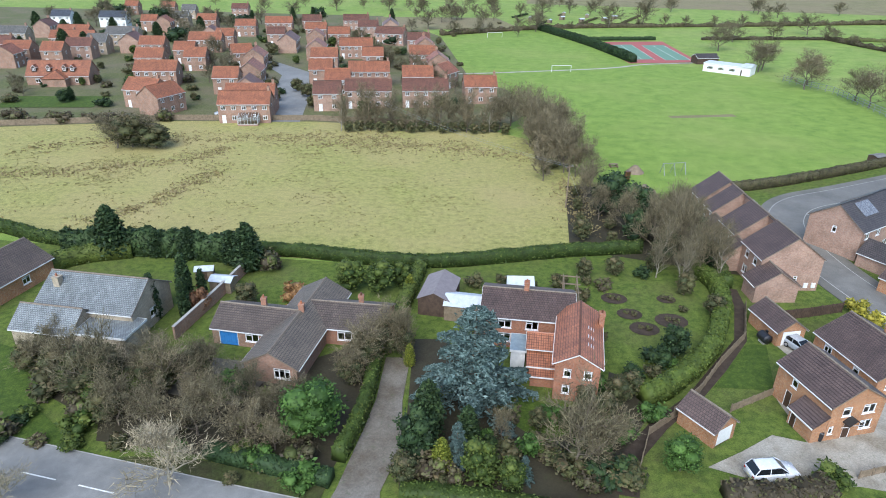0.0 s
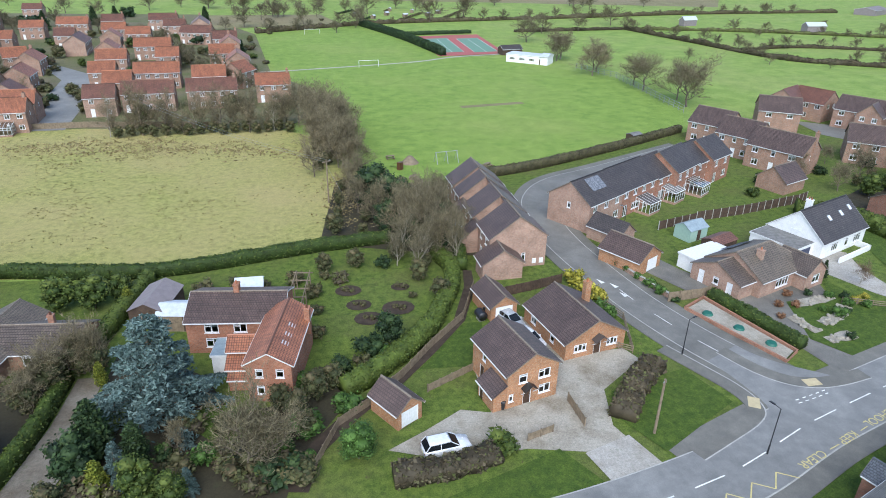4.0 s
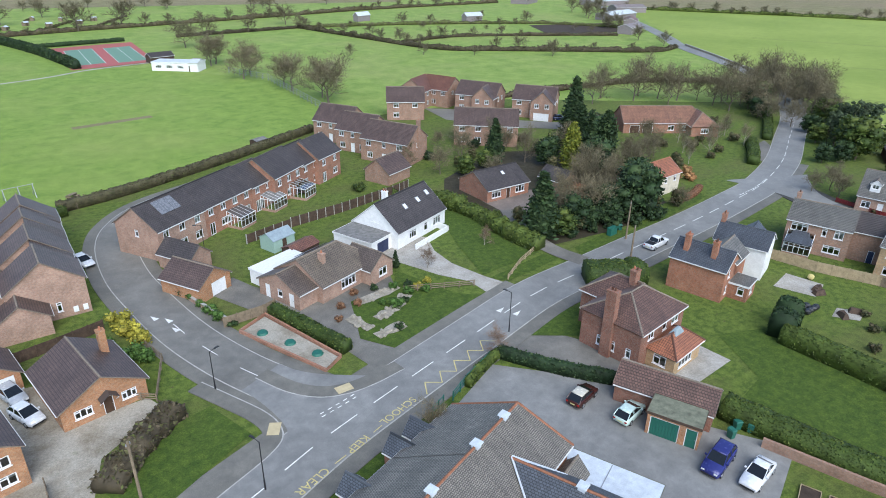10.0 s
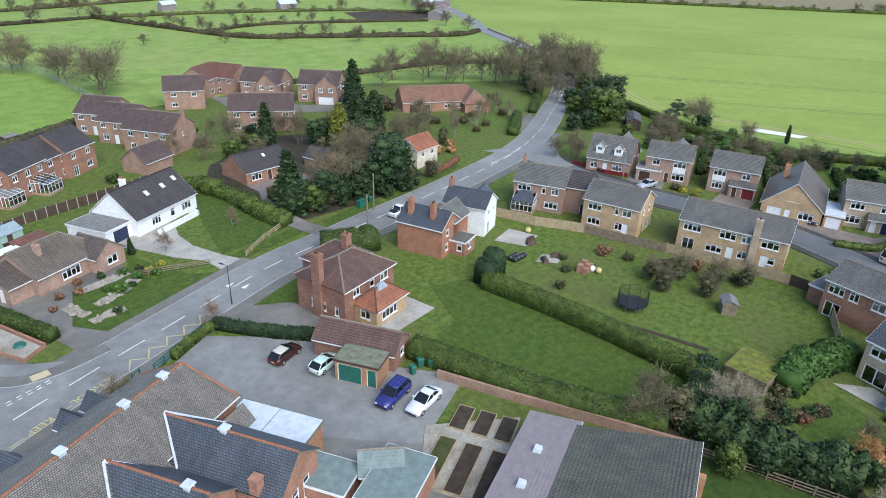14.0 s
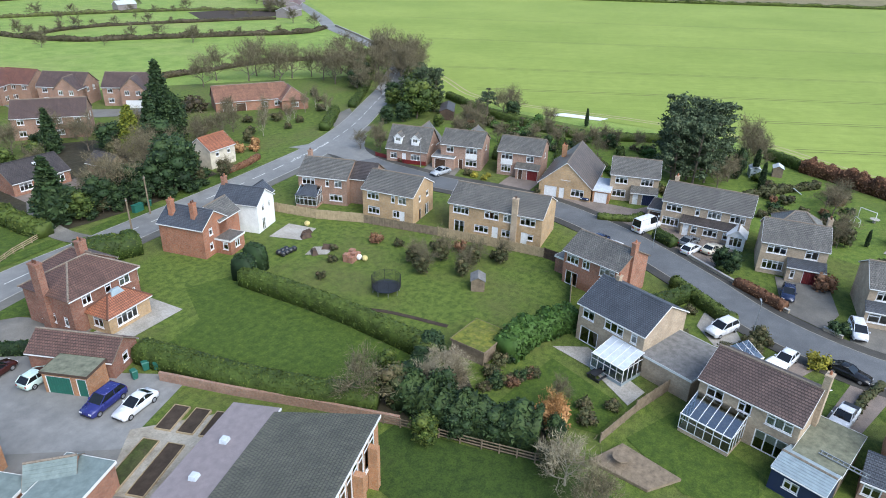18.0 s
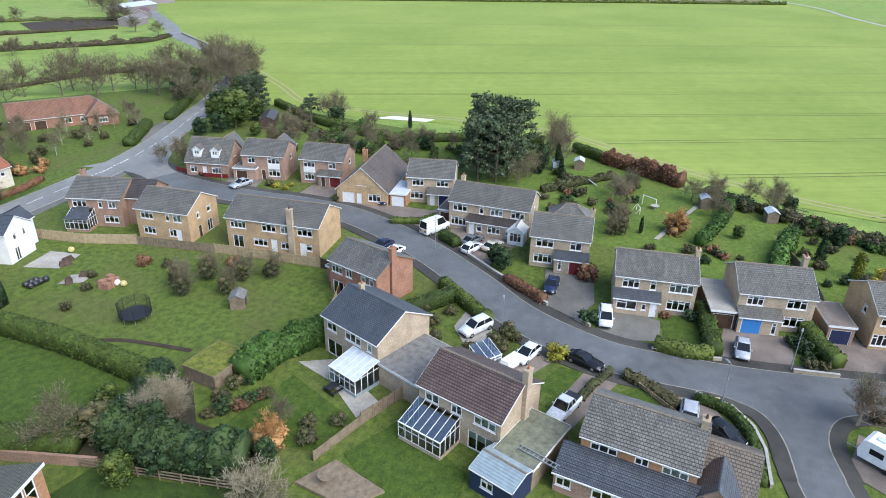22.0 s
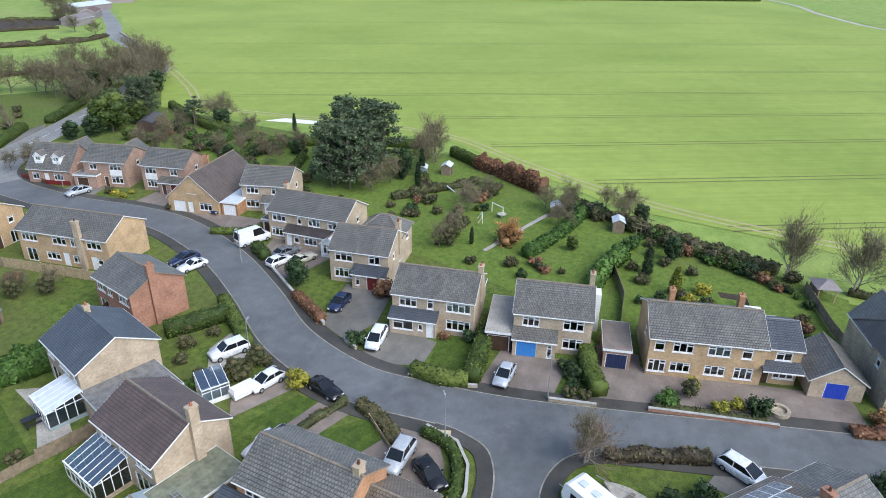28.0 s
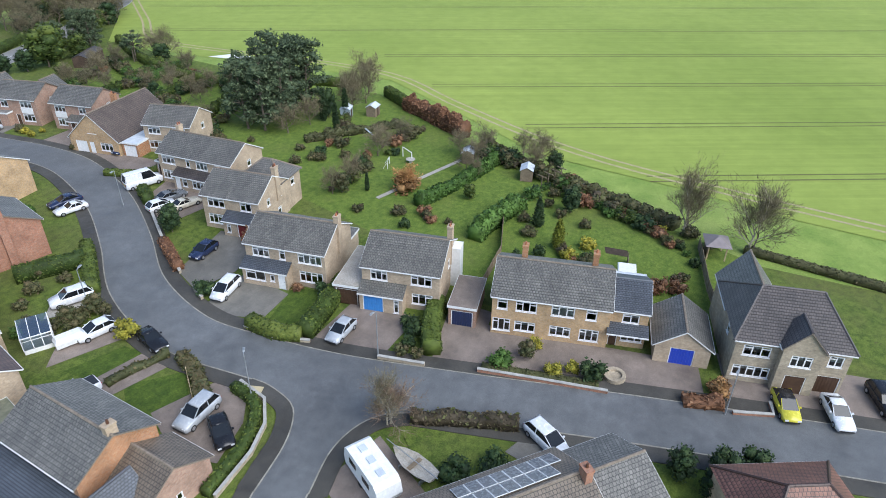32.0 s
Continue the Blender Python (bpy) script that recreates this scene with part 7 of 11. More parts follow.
block(h, 0, 0, 0, 4.3, 3.1, 2.1, 3.35, "brick_orange", "roof_plum", r=[(0, 0, 2.2, 1.95, "g_white")])
h = H_("garage", 41.75, 68.8, -79.2, "orange brick garage with plum tiles and a white door", "garage")
block(h, 0, 0, 0, 5.6, 3.6, 2.1, 3.4, "brick_orange", "roof_plum", r=[(0, 0, 2.4, 1.95, "g_white")])
th = thing("oil_tank", 39.4, 66.6, -79, 0, "black plastic oil tank beside the garage", "tank")
part("tank", MB().rings([[(x, 0.62 * math.cos(a), 0.75 + 0.6 * math.sin(a)) for a in np.linspace(0, 5.9, 12)] for x in (-0.7, -0.6, 0.6, 0.7)]), "black", th, uv=False, smooth=True)
part("foot", MB().box(-0.5, -0.4, 0, 0.5, 0.4, 0.2), "kerb", th, uv=False)

# ---- the old red brick house by the cedar ----
h = H_("house", 10.48, 68.1, -7.8, "extended red brick house with plum and orange roofs")
block(h, 0, 0, 0, 10.8, 7.6, 4.2, 5.85, "brick_warm", "roof_plum", f=row(2.7, 1.15, (-2.6, 1.6), (0.6, 1.5)) + row(0.8, 1.2, (-2.6, 1.6)))
block(h, 5.73, -7.4, 86.5, 10.8, 4.6, 4.65, 5.95, "brick_warm", "roof_orange", l=row(3.0, 1.05, (-1.0, 0.8), (1.1, 0.85)) + row(0.9, 1.1, (-1.0, 0.8), (1.1, 0.85)))
block(h, 2.3, -6.9, 0, 4.2, 2.9, 3.4, 4.3, "brick_warm", "roof_orange", l=row(2.0, 0.9, (0, 0.7)))
lean_to(h, 2.0, -8.35, 0, 3.4, 1.5, 2.9, 2.1, "roof_orange", "brick_warm", [(0.2, 0.7, 0.9, 1.1, "w1")])
lean_to(h, 2.2, -9.85, 0, 3.0, 1.0, 1.9, 1.5, "roof_orange", "brick_warm")
flat_block(h, -0.8, -6.6, 0, 1.6, 3.2, 2.6, "white_gloss", "zinc")
for u in (-2.6, -1.0, 0.8):
    m = pose(5.73, -7.4, 0, 0, 0, 86.5) @ Matrix.Translation((u, -1.55, 5.13)) @ Matrix.Rotation(-(math.pi / 2 - math.atan2(1.3, 2.3)), 4, "X")
    rooflight(h, m, 0.75, 0.95)
chimney(h, -0.3, 0.2, 5.2, 6.9, "brick_warm", 1)
chimney(h, 8.3, -4.4, 3, 6.2, "brick_warm", 1)

# ---- bungalows of the leafy corner ----
h = H_("house", -16.4, 64.4, 0, "brown brick bungalow with a T-shaped tiled roof and blue garage door", "bungalow")
block(h, -0.37, 0.87, -101, 17.0, 6.1, 2.35, 4.0, "brick_brown", "roof_tan", r=row(0.8, 1.3, (1.3, 1.9)), b=row(0.8, 1.3, (2.6, 1.6)))
block(h, -5.4, 2.2, -10, 9.8, 6.1, 2.3, 3.85, "brick_brown", "roof_brown", f=[(-2.9, 0, 2.4, 2.1, "g_blue"), (0.1, 0.8, 1.7, 1.2, "w2")])
block(h, 5.3, 3.2, -7, 9.4, 6.4, 2.35, 3.9, "brick_red", "roof_brown", f=row(0.7, 1.4, (0.4, 2.6)))
chimney(h, -5.0, 2.6, 3.4, 4.9, "brick_red", 1, 0.6, 0.6)
chimney(h, -0.2, 1.2, 3.6, 5.0, "brick_red", 1, 0.6, 0.6)
chimney(h, 6.6, 3.4, 3.6, 5.0, "brick_red", 1, 0.6, 0.6)
h = H_("house", -42, 69.6, -9, "stone bungalow with weathered grey-green slate roof", "bungalow")
block(h, 0, 0, 0, 12.6, 8.2, 3.7, 6.2, "stone", "roof_bluegrey", f=row(1.6, 1.0, (1.0, 1.4)), r=row(1.2, 1.2, (0, 1.4)))
block(h, -3.2, -5.0, 0, 7.8, 5.0, 2.5, 4.3, "stone", "roof_bluegrey", f=row(0.8, 1.2, (1.6, 2.4)))
flat_block(h, 4.2, -5.4, 0, 6.4, 4.2, 2.6, "stone", "roof_bluegrey")
chimney(h, -4.6, -1.6, 3.5, 6.4, "stone", 1, 0.8, 0.8)
h = H_("house", -60.5, 76.5, 76, "orange brick bungalow with a long brown roof", "bungalow")
block(h, -1.5, 0, 0, 14.5, 8.0, 2.6, 5.0, "brick_orange", "roof_brown", f=row(0.9, 1.1, (2.6, 1.3)))

# ---- staggered brick terrace on the side road ----
for i, (x, y, ln) in enumerate(((47.75, 104.7, 4.8), (47.7, 98.8, 3.6), (47.8, 90.9, 5.4), (48.15, 82.7, 6.0))):
    h = H_("terrace_house", x, y, -88, "pink-brown brick terrace house with a plum roof", "house", "staggered terrace")
    block(h, 0, 0, 0, ln, 8.7, 4.9, 8.1, "brick_pink", "roof_plum", f=row(3.2, 1.15, (-1.2, 1.0), (1.2, 1.0)) + row(0.8, 1.3, (-1.0, 1.4)), b=row(3.2, 1.15, (-1.2, 1.0), (1.2, 1.0)) + row(0.8, 1.3, (1.2, 1.2)) + [(-1.0, 0, 0.95, 2.05, "d")], r=[(0.9, 1.0, 0.6, 1.3, "w1")] if i == 3 else (), over=0.2)
    if i == 3:
        for u in (2.6, 3.7):
            part("meter_box", MB().box(3.005, u - 0.28, 0.5, 3.15, u + 0.28, 1.25), "white", h, uv=False)
for i, (y0, y1) in enumerate(((85.75, 88.15), (93.65, 96.95), (100.65, 102.25))):
    h = H_("terrace_link", 47.8, (y0 + y1) / 2, 90, "narrow brick link with a sloping tiled roof between terrace houses", "house", "staggered terrace links")
    mono(h, 0, -2.3, 0, y1 - y0, 4.1, 4.9, 7.7, "brick_pink", "roof_plum", f=[(0, 0, 0.95, 2.05, "d")])
    if i < 2:
        block(h, -0.2, 3.9, 180, y1 - y0 + 0.2, 5.4, 2.5, 4.6, "brick_pink", "roof_plum", over=0.2)
h = H_("garage", 45.0, 78.0, -88, "low pink brick outbuilding joined to the terrace end", "garage")
block(h, 0, 0, 0, 3.4, 5.9, 2.6, 4.6, "brick_pink", "roof_plum")
h = H_("conservatory_annexe", 40.6, 90.2, -88, "blue-white polygonal conservatory against the terrace", "conservatory")
conservatory(h, 0, 1.6, 0, 3.6, 3.0, 2.2, 3.1, "brick_pink", False)

# ---- long curved brick terrace ----
for i, (x, y, yaw, ln, e) in enumerate(((65.2, 95.4, 32, 9.6, 5.0), (74.2, 101.2, 32, 11.5, 5.0), (81.5, 105.6, 33, 6.0, 4.9), (87.2, 107.8, 35, 9.0, 5.3), (93.4, 112.0, 33, 6.6, 5.0), (98.4, 113.9, 31, 7.6, 5.2))):
    h = H_("terrace_house", x, y, yaw, "red-brown brick terrace house with a grey tiled roof", "house", "curved terrace")
    nwin = max(2, int(ln / 2.6))
    ups = [(-ln / 2 + ln * (k + 0.5) / nwin, 1.15) for k in range(nwin)]
    block(h, 0, 0, 0, ln, 8.4, e, e + 2.9, "brick_red" if i else "brick_pink", "roof_dark", f=row(3.4, 1.2, *ups) + row(0.8, 1.3, *[(u, 1.5) for u, _ in ups[1:]]) + [(ups[0][0], 0, 1.2, 2.1, "p")], b=row(3.4, 1.2, *ups), l=row(3.4, 1.1, (0, 0.7)) if i == 0 else ())
    if i == 0:
        k = math.atan2(2.9, 4.2)
        for j in range(3):
            mm = Matrix.Translation((-1.9 + j * 1.3, -2.6, 6.28)) @ Matrix.Rotation(k, 4, "X")
            part("solar_panel", MB().box(0, 0, 0, 1.25, 2.6, 0.05).moved(mm), "solar", h, uv=False)
    if i in (1, 2):
        conservatory(h, 0.8, -4.2, 0, 3.6, 3.0, 2.2, 2.9, "brick_pink", "roof_dark" if i == 1 else "roof_felt")
    if i == 3:
        conservatory(h, 1.6, -4.2, 0, 3.6, 3.4, 2.2, 2.9, "brick_pink", True)
h = H_("garage", 66.0, 86.4, 120, "brick garage with dark slate roof", "garage")
block(h, 0, 0, 0, 6.2, 4.0, 2.3, 3.9, "brick_pink", "roof_dark")
h = H_("garage", 65.4, 78.4, -60, "brick garage with plum tiles and a white door", "garage")
block(h, 0, 0, 0, 7.0, 5.6, 2.3, 4.1, "brick_orange", "roof_plum", r=[(0.6, 0, 2.6, 2.05, "g_white")])

# ---- houses beyond the terrace ----
for i, (x, y, yaw, ln) in enumerate(((115.8, 136.5, -58, 9.5), (116.6, 126.5, -60, 9.0), (118.6, 115.6, -62, 11.8))):
    h = H_("terrace_house", x, y, yaw, "brown brick terrace house with a plum-brown roof", "house", "hedge-side terrace")
    block(h, 0, 0, 0, ln, 8.6, 5, 8.0, "brick_brown", "roof_plum", f=row(3.4, 1.2, (-ln * 0.33, 1.3), (0, 0.9), (ln * 0.33, 1.5)) + row(0.8, 1.3, (-ln * 0.3, 1.4), (ln * 0.3, 1.8)) + [(0, 0, 1.0, 2.1, "d")], r=row(3.4, 1.0, (0, 0.8)))
    if i == 2:
        chimney(h, 5.9, 0.4, 3, 9.2, "brick_brown", 1)
h = H_("garage", 110.5, 104.5, 22, "low brown brick outbuilding with a plum roof", "garage")
block(h, 0, 0, 0, 7.0, 6.0, 2.5, 4.9, "brick_brown", "roof_plum")
for x, y, yaw, ln, win in ((151.5, 157.5, 31, 9.5, 2), (158, 155, -66, 9.5, 3), (163, 142.5, -58, 12, 3), (173, 130, -52, 11.6, 3), (144.5, 116, -38, 15.0, 4), (140.6, 147, -30, 10.0, 2)):
    h = H_("house", x, y, yaw, "brown brick house of a small close with a red-brown roof", "house", "brick close")
    block(h, 0, 0, 0, ln, 8.6, 5, 8.0, "brick_brown", "roof_plum" if ln > 9.8 else "roof_red", f=row(3.4, 1.2, *[(-ln / 2 + ln * (k + 0.5) / win, 1.4) for k in range(win)]) + row(0.8, 1.3, *[(-ln / 2 + ln * (k + 0.5) / win, 1.5) for k in range(win - 1)]), r=row(3.4, 1.2, (-1.5, 1.2), (1.5, 1.2)))
    if 11 < ln < 13:
        block(h, ln / 2 - 3.0, -4.6, 90, 4.5, 6.0, 5, 7.8, "brick_brown", "roof_plum", l=row(3.4, 1.2, (-1.4, 1.2), (1.4, 1.2)) + [(0, 0, 4.2, 2.1, "g_white")])
h = H_("house", 124.2, 87.2, 1, "dark-roofed brick bungalow among trees", "bungalow")
block(h, 0, 0, 0, 10.2, 8.6, 2.5, 4.9, "brick_red", "roof_dark", f=row(0.7, 1.4, (-2.9, 2.2), (2.9, 2.2)) + [(0, 0, 1.0, 2.1, "d_brown")])
rooflight(h, Matrix.Translation((0.6, -2.0, 3.95)) @ Matrix.Rotation(-(math.pi / 2 - math.atan2(2.4, 4.3)), 4, "X"), 0.7, 0.9)
h = H_("outbuilding", 136.6, 82.6, -81, "low dark outbuilding among conifers", "garage")
block(h, 0, 0, 0, 5.8, 4.6, 2.2, 3.8, "brick_brown", "roof_dark", r=[(0, 0, 2.4, 2.0, "g_brown")])
h = H_("house", 191, 101.5, -31, "long low brick barn conversion with a red tiled roof")
block(h, 0, 0, 0, 22, 9.0, 2.8, 6.0, "brick_red", "roof_barn", hip=(0, 3), f=[(-8, 0, 2.6, 2.1, "g_brown"), (-4.6, 0, 2.6, 2.1, "g_brown"), (1.5, 0.8, 1.6, 1.3, "w2"), (5, 0.8, 1.6, 1.3, "w2")])
block(h, 9.0, -4.2, 90, 7.0, 7.0, 2.7, 5.4, "brick_red", "roof_barn", hip=(3, 0), l=row(0.8, 1.3, (0, 2)))
h = H_("cottage", 152.4, 71.2, 5, "cream rendered cottage with an orange pantile roof", "house")
block(h, 0, 0, 0, 6.6, 5.8, 3.9, 5.9, "cream", "roof_orange", f=row(2.3, 1.0, (-1.4, 0.9), (1.6, 0.9)), r=row(0.9, 1.0, (0, 0.9)))

# ---- school ----
h = H_("school", 69, 24, 20, "old village school with tiled and slated roofs", "school")
block(h, -3.7, 0.3, 0, 14.6, 14.6, 3.6, 8.1, "brick_red", "roof_school", verge=0.0, ridge_mat="terracotta")
block(h, 7.9, 1.65, 0, 8.6, 11.9, 5.27, 8.1, "brick_red", "roof_school", hip=(0, 1.0), ridge_at=-1.35, low=3.6, ridge_mat="terracotta")
block(h, 6.9, -7.6, -86, 13.8, 5.6, 4.6, 6.75, "brick_red", "roof_slate", r=row(1.2, 2.2, (-0.8, 1.0), (0.9, 1.0)), trim="green_board", ridge_mat="terracotta")
block(h, 0.8, -5.4, -86, 11.4, 5.6, 4.6, 6.75, "brick_red", "roof_slate", r=row(1.2, 2.2, (-0.8, 1.0), (0.9, 1.0)), trim="green_board", ridge_mat="terracotta")
for wx in (6.5, 0.35):
    for sx in (-1, 1):
        a, c = Vector((wx, -1.9, 7.0)), Vector((wx + sx * 2.9, -5.6, 4.82))
        u = Vector((0.16, 0.05, 0.0))
        fl = MB().face(a - u, a + u, c + u, c - u).face(a - u + Vector((0, 0, -0.06)), c - u + Vector((0, 0, -0.06)), c + u + Vector((0, 0, -0.06)), a + u + Vector((0, 0, -0.06)))
        part("flashing", fl, "roof_pale", h, "pale lead flashing in the roof valley", uv=False)
flat_block(h, 12.3, -7.8, -86, 8.6, 3.8, 3.3, "brick_orange", "roof_pale", l=row(1, 1.4, (0, 1.6)), trim="felt_green")
part("roof_seam", MB().box(-1.9, -0.04, 0, 1.9, 0.04, 0.03).moved(pose(12.3, -7.8, 3.424, 0, 0, 4)), "lead", h, uv=False)
part("water_tank_cover", MB().box(-1.8, -0.35, 0, 1.8, 0.35, 0.35).moved(pose(12.2, -3.4, 3.43, 0, 0, 4)), "roof_felt", h, uv=False)
for u in (-2.7, -5.3):
    block(h, 10.1, u, 0, 3.6, 2.3, 3.4, 4.7, "brick_red", "roof_school", over=0.15)
flat_block(h, 9.9, -15.0, -86, 5.4, 3.6, 2.6, "brick_red", "shed_sage")
flat_block(h, 11.6, -21.0, -88, 4.4, 6.4, 2.9, "brick_red", "shed_sage")
block(h, 13.0, -18.8, -60, 3.6, 3.2, 2.6, 3.9, "brick_red", "shed_sage", over=0.15)
chimney(h, 4.5, -12.6, 3.6, 6.0, "brick_red", 0, 0.8, 0.8)
for x, y, z in ((8.9, 0.3, 8.1), (4.7, 0.3, 8.1), (-1.2, 0.3, 8.1), (6.95, -7.8, 6.75), (1.1, -9.4, 6.75)):
    part("roof_vent", MB().rings([[(x + a * 0.3, y + c * 0.3, z - 0.3) for a, c in ((-1, -1), (1, -1), (1, 1), (-1, 1))], [(x + a * 0.28, y + c * 0.28, z + 0.3) for a, c in ((-1, -1), (1, -1), (1, 1), (-1, 1))], [(x + a * 0.42, y + c * 0.42, z + 0.32) for a, c in ((-1, -1), (1, -1), (1, 1), (-1, 1))], [(x + a * 0.38, y + c * 0.38, z + 0.46) for a, c in ((-1, -1), (1, -1), (1, 1), (-1, 1))]]), "roof_pale", h, "pale metal roof ventilator")
for u in (8.2, 5.4, -0.4):
    block(h, u, 7.9, 90, 3.2, 2.2, 2.8, 4.0, "brick_red", "roof_slate", over=0.15)
# hall with two roofs
h = H_("hall", 99.5, -5.9, 18, "school hall with a grey sheet roof and a mossy tiled slope", "hall")
mono(h, -2.4, 0, 0, 14.0, 10.0, 5.8, 3.6, "brick_orange", "roof_mossy", f=[(k * 1.22 - 5.5, 2.2, 1.1, 3.3, "w1") for k in range(10)])
mono(h, -2.0, 7.4, 0, 14.6, 4.6, 3.5, 3.0, "brick_orange", "metal_roof")
for k in (-6.0, -2.4, 1.2, 4.4):
    part("buttress", MB().box(k - 2.4, -5.9, 0, k - 1.8, -5.04, 4.6), "brick_orange", h)
for x in (0.4, -4.0):
    part("roof_vent", MB().rings([[(x + a * 0.4, 7.6 + c * 0.4, 3.2) for a, c in ((-1, -1), (1, -1), (1, 1), (-1, 1))], [(x + a * 0.3, 7.6 + c * 0.3, 3.75) for a, c in ((-1, -1), (1, -1), (1, 1), (-1, 1))]]), "roof_pale", h, "small glazed roof dome")

# ---- the far estate: brick houses with orange pantiles ----
PROTO = {}


def far_house(x, y, yaw, ln, key):
    ln = 7.5 if ln < 8.5 else 9.5 if ln < 11 else 13.0
    if (ln, key) not in PROTO:
        h = H_("estate_house", x, y, yaw, {"o": "brown brick estate house with an orange pantile roof", "r": "brown brick estate house with a red-brown roof", "g": "grey-roofed house of the far village", "s": "slate-roofed house of the far village"}[key], "house", "far estate")
        n = int(ln / 2.6)
        ups = [(-ln / 2 + ln * (k + 0.5) / n, 1.2) for k in range(n)]
        block(h, 0, 0, 0, ln, 7.4, 5, 7.6, {"o": "brick_brown", "r": "brick_pink", "g": "brick_buff", "s": "render"}[key], {"o": "roof_orange", "r": "roof_red", "g": "roof_grey", "s": "roof_slate"}[key], f=row(3.4, 1.1, *ups) + row(0.8, 1.2, *ups[1:]) + [(ups[0][0], 0, 1.0, 2.1, "d")], r=row(3.4, 1.0, (0, 0.9)))
        if ln > 9:
            chimney(h, ln / 2 - 0.5, 0.2, 6.5, 8.6, "brick_brown", 1)
        PROTO[ln, key] = h
        return h
    return copy_thing(PROTO[ln, key], pose(x, y, 0, 0, 0, yaw))


FAR = "-92,210,0,11,o;-115,263,0,9,o;-104,234,0,10,o;-84,182,-17,10,o;-77,175,60,9,o;-99,277,0,12,o;-76,247,20,8,o;-96,325,0,10,o;-53,177,0,11,o;-41,217,0,8,o;-33,182,0,8,r;-22,186,0,13,r;-6,188,0,15,r;10,194,0,9,o;-36,268,0,14,o;-27,245,0,8,o;-25,215,0,13,o;-9,250,0,9,o;-1,214,56,8,o;-25,305,-16,13,r;-83,337,0,13,o"
FAR += ";-156,236,1,8,o;-158,247,0,9,o;-185,287,0,14,g;-185,312,1,9,r;-162,294,0,11,o;-157,276,0,10,o;-148,276,0,7,o;-144,245,0,7,o;-171,350,0,11,s;-139,290,0,12,g;-128,273,1,9,r;-147,337,0,8,o;-139,334,1,8,o;-138,355,0,7,g;-121,344,0,9,o;-147,391,0,8,g;-164,405,0,7,o;-187,408,0,8,o;-121,402,0,9,r;-104,298,1,7,r;-95,290,0,7,o;-98,251,0,8,o;-89,237,0,8,o;-69,240,1,9,o;-67,201,0,7,o;-63,213,1,9,o;-57,188,1,7,r;-69,349,0,9,r;-61,317,0,9,o;-48,302,0,9,o;-57,294,1,8,o;-51,263,1,9,o;-44,241,0,9,o;-33,201,0,7,o;-38,329,0,9,r;-47,353,0,12,r;-28,338,1,12,r;-12,287,0,9,r;-9,274,1,9,o;-3,236,1,9,o;-9,208,0,10,o;-66,281,1,11,r;-75,298,0,8,r;-139,268,0,8,g;-198,351,0,9,s;-140,256,0,10,r;-215,262,0,10,r;-205,240,0,9,o;-172,258,0,9,r"
for rec in FAR.split(";"):
    x, y, d, ln, key = rec.split(",")
    far_house(float(x), float(y), (5 + float(d)) if d != "1" else 95.0, float(ln), key)
h = H_("house", -123, 210.5, 5, "long orange-roofed estate house with dormers and a hipped porch", "house", "far estate")
block(h, 0, 0, 0, 19, 8.5, 3.0, 7.0, "brick_brown", "roof_orange", f=row(0.8, 1.3, (-6, 1.6), (0, 2), (6, 1.6)))
block(h, 0, -5.2, 90, 4, 7, 2.6, 4.6, "brick_brown", "roof_orange", hip=(2.6, 0))
for u in (-7.0, -2.6, 2.2, 4.6):
    block(h, u, -2.5, 90, 1.9, 1.4, 5.3, 6.0, "wood_dark", "roof_orange", l=[(0, 4.4, 1.0, 0.8, "w2")], over=0.1, verge=0.1)
conservatory(far_house(-52, 168, 5, 11, "o"), 1.2, -3.7, 0, 5.0, 3.0, 2.1, 2.8, "brick_brown")

# pavilion on the field
h = H_("pavilion", 106, 248, -38, "low white sports pavilion with dark windows", "pavilion")
flat_block(h, 0, 0, 0, 17, 7, 3.0, "render", "roof_pale", f=row(1.0, 1.1, (-6, 2.2), (-2, 2.2), (2, 2.2)) + [(5.6, 0, 1.2, 2.1, "d_brown")])
block(h, 7.0, 0.0, 0, 2.8, 7.4, 3.2, 4.0, "render", "roof_pale")
h = H_("court_hut", 104, 268, 10, "dark hut beside the tennis courts", "shed")
block(h, 0, 0, 0, 9, 5, 2.4, 3.6, "wood_dark", "roof_dark")

# farm sheds and far buildings
for x, y, yaw, a, b, roof in ((345, 245, 20, 16, 8, "metal_roof"), (395, 300, 10, 30, 12, "roof_pale"), (440, 330, -20, 24, 12, "metal_roof"), (372, 268, 40, 18, 8, "roof_red"), (300, 330, 0, 12, 5, "roof_pale"), (470, 380, 0, 40, 16, "roof_pale"), (240, 360, 15, 10, 4, "roof_pale"), (420, 420, 30, 26, 14, "metal_roof")):
    h = H_("farm_shed", x, y, yaw, "distant farm shed with a sheet roof", "shed", "farm sheds")
    block(h, 0, 0, 0, a, b, 3.5, 5.2, "metal_roof", roof)


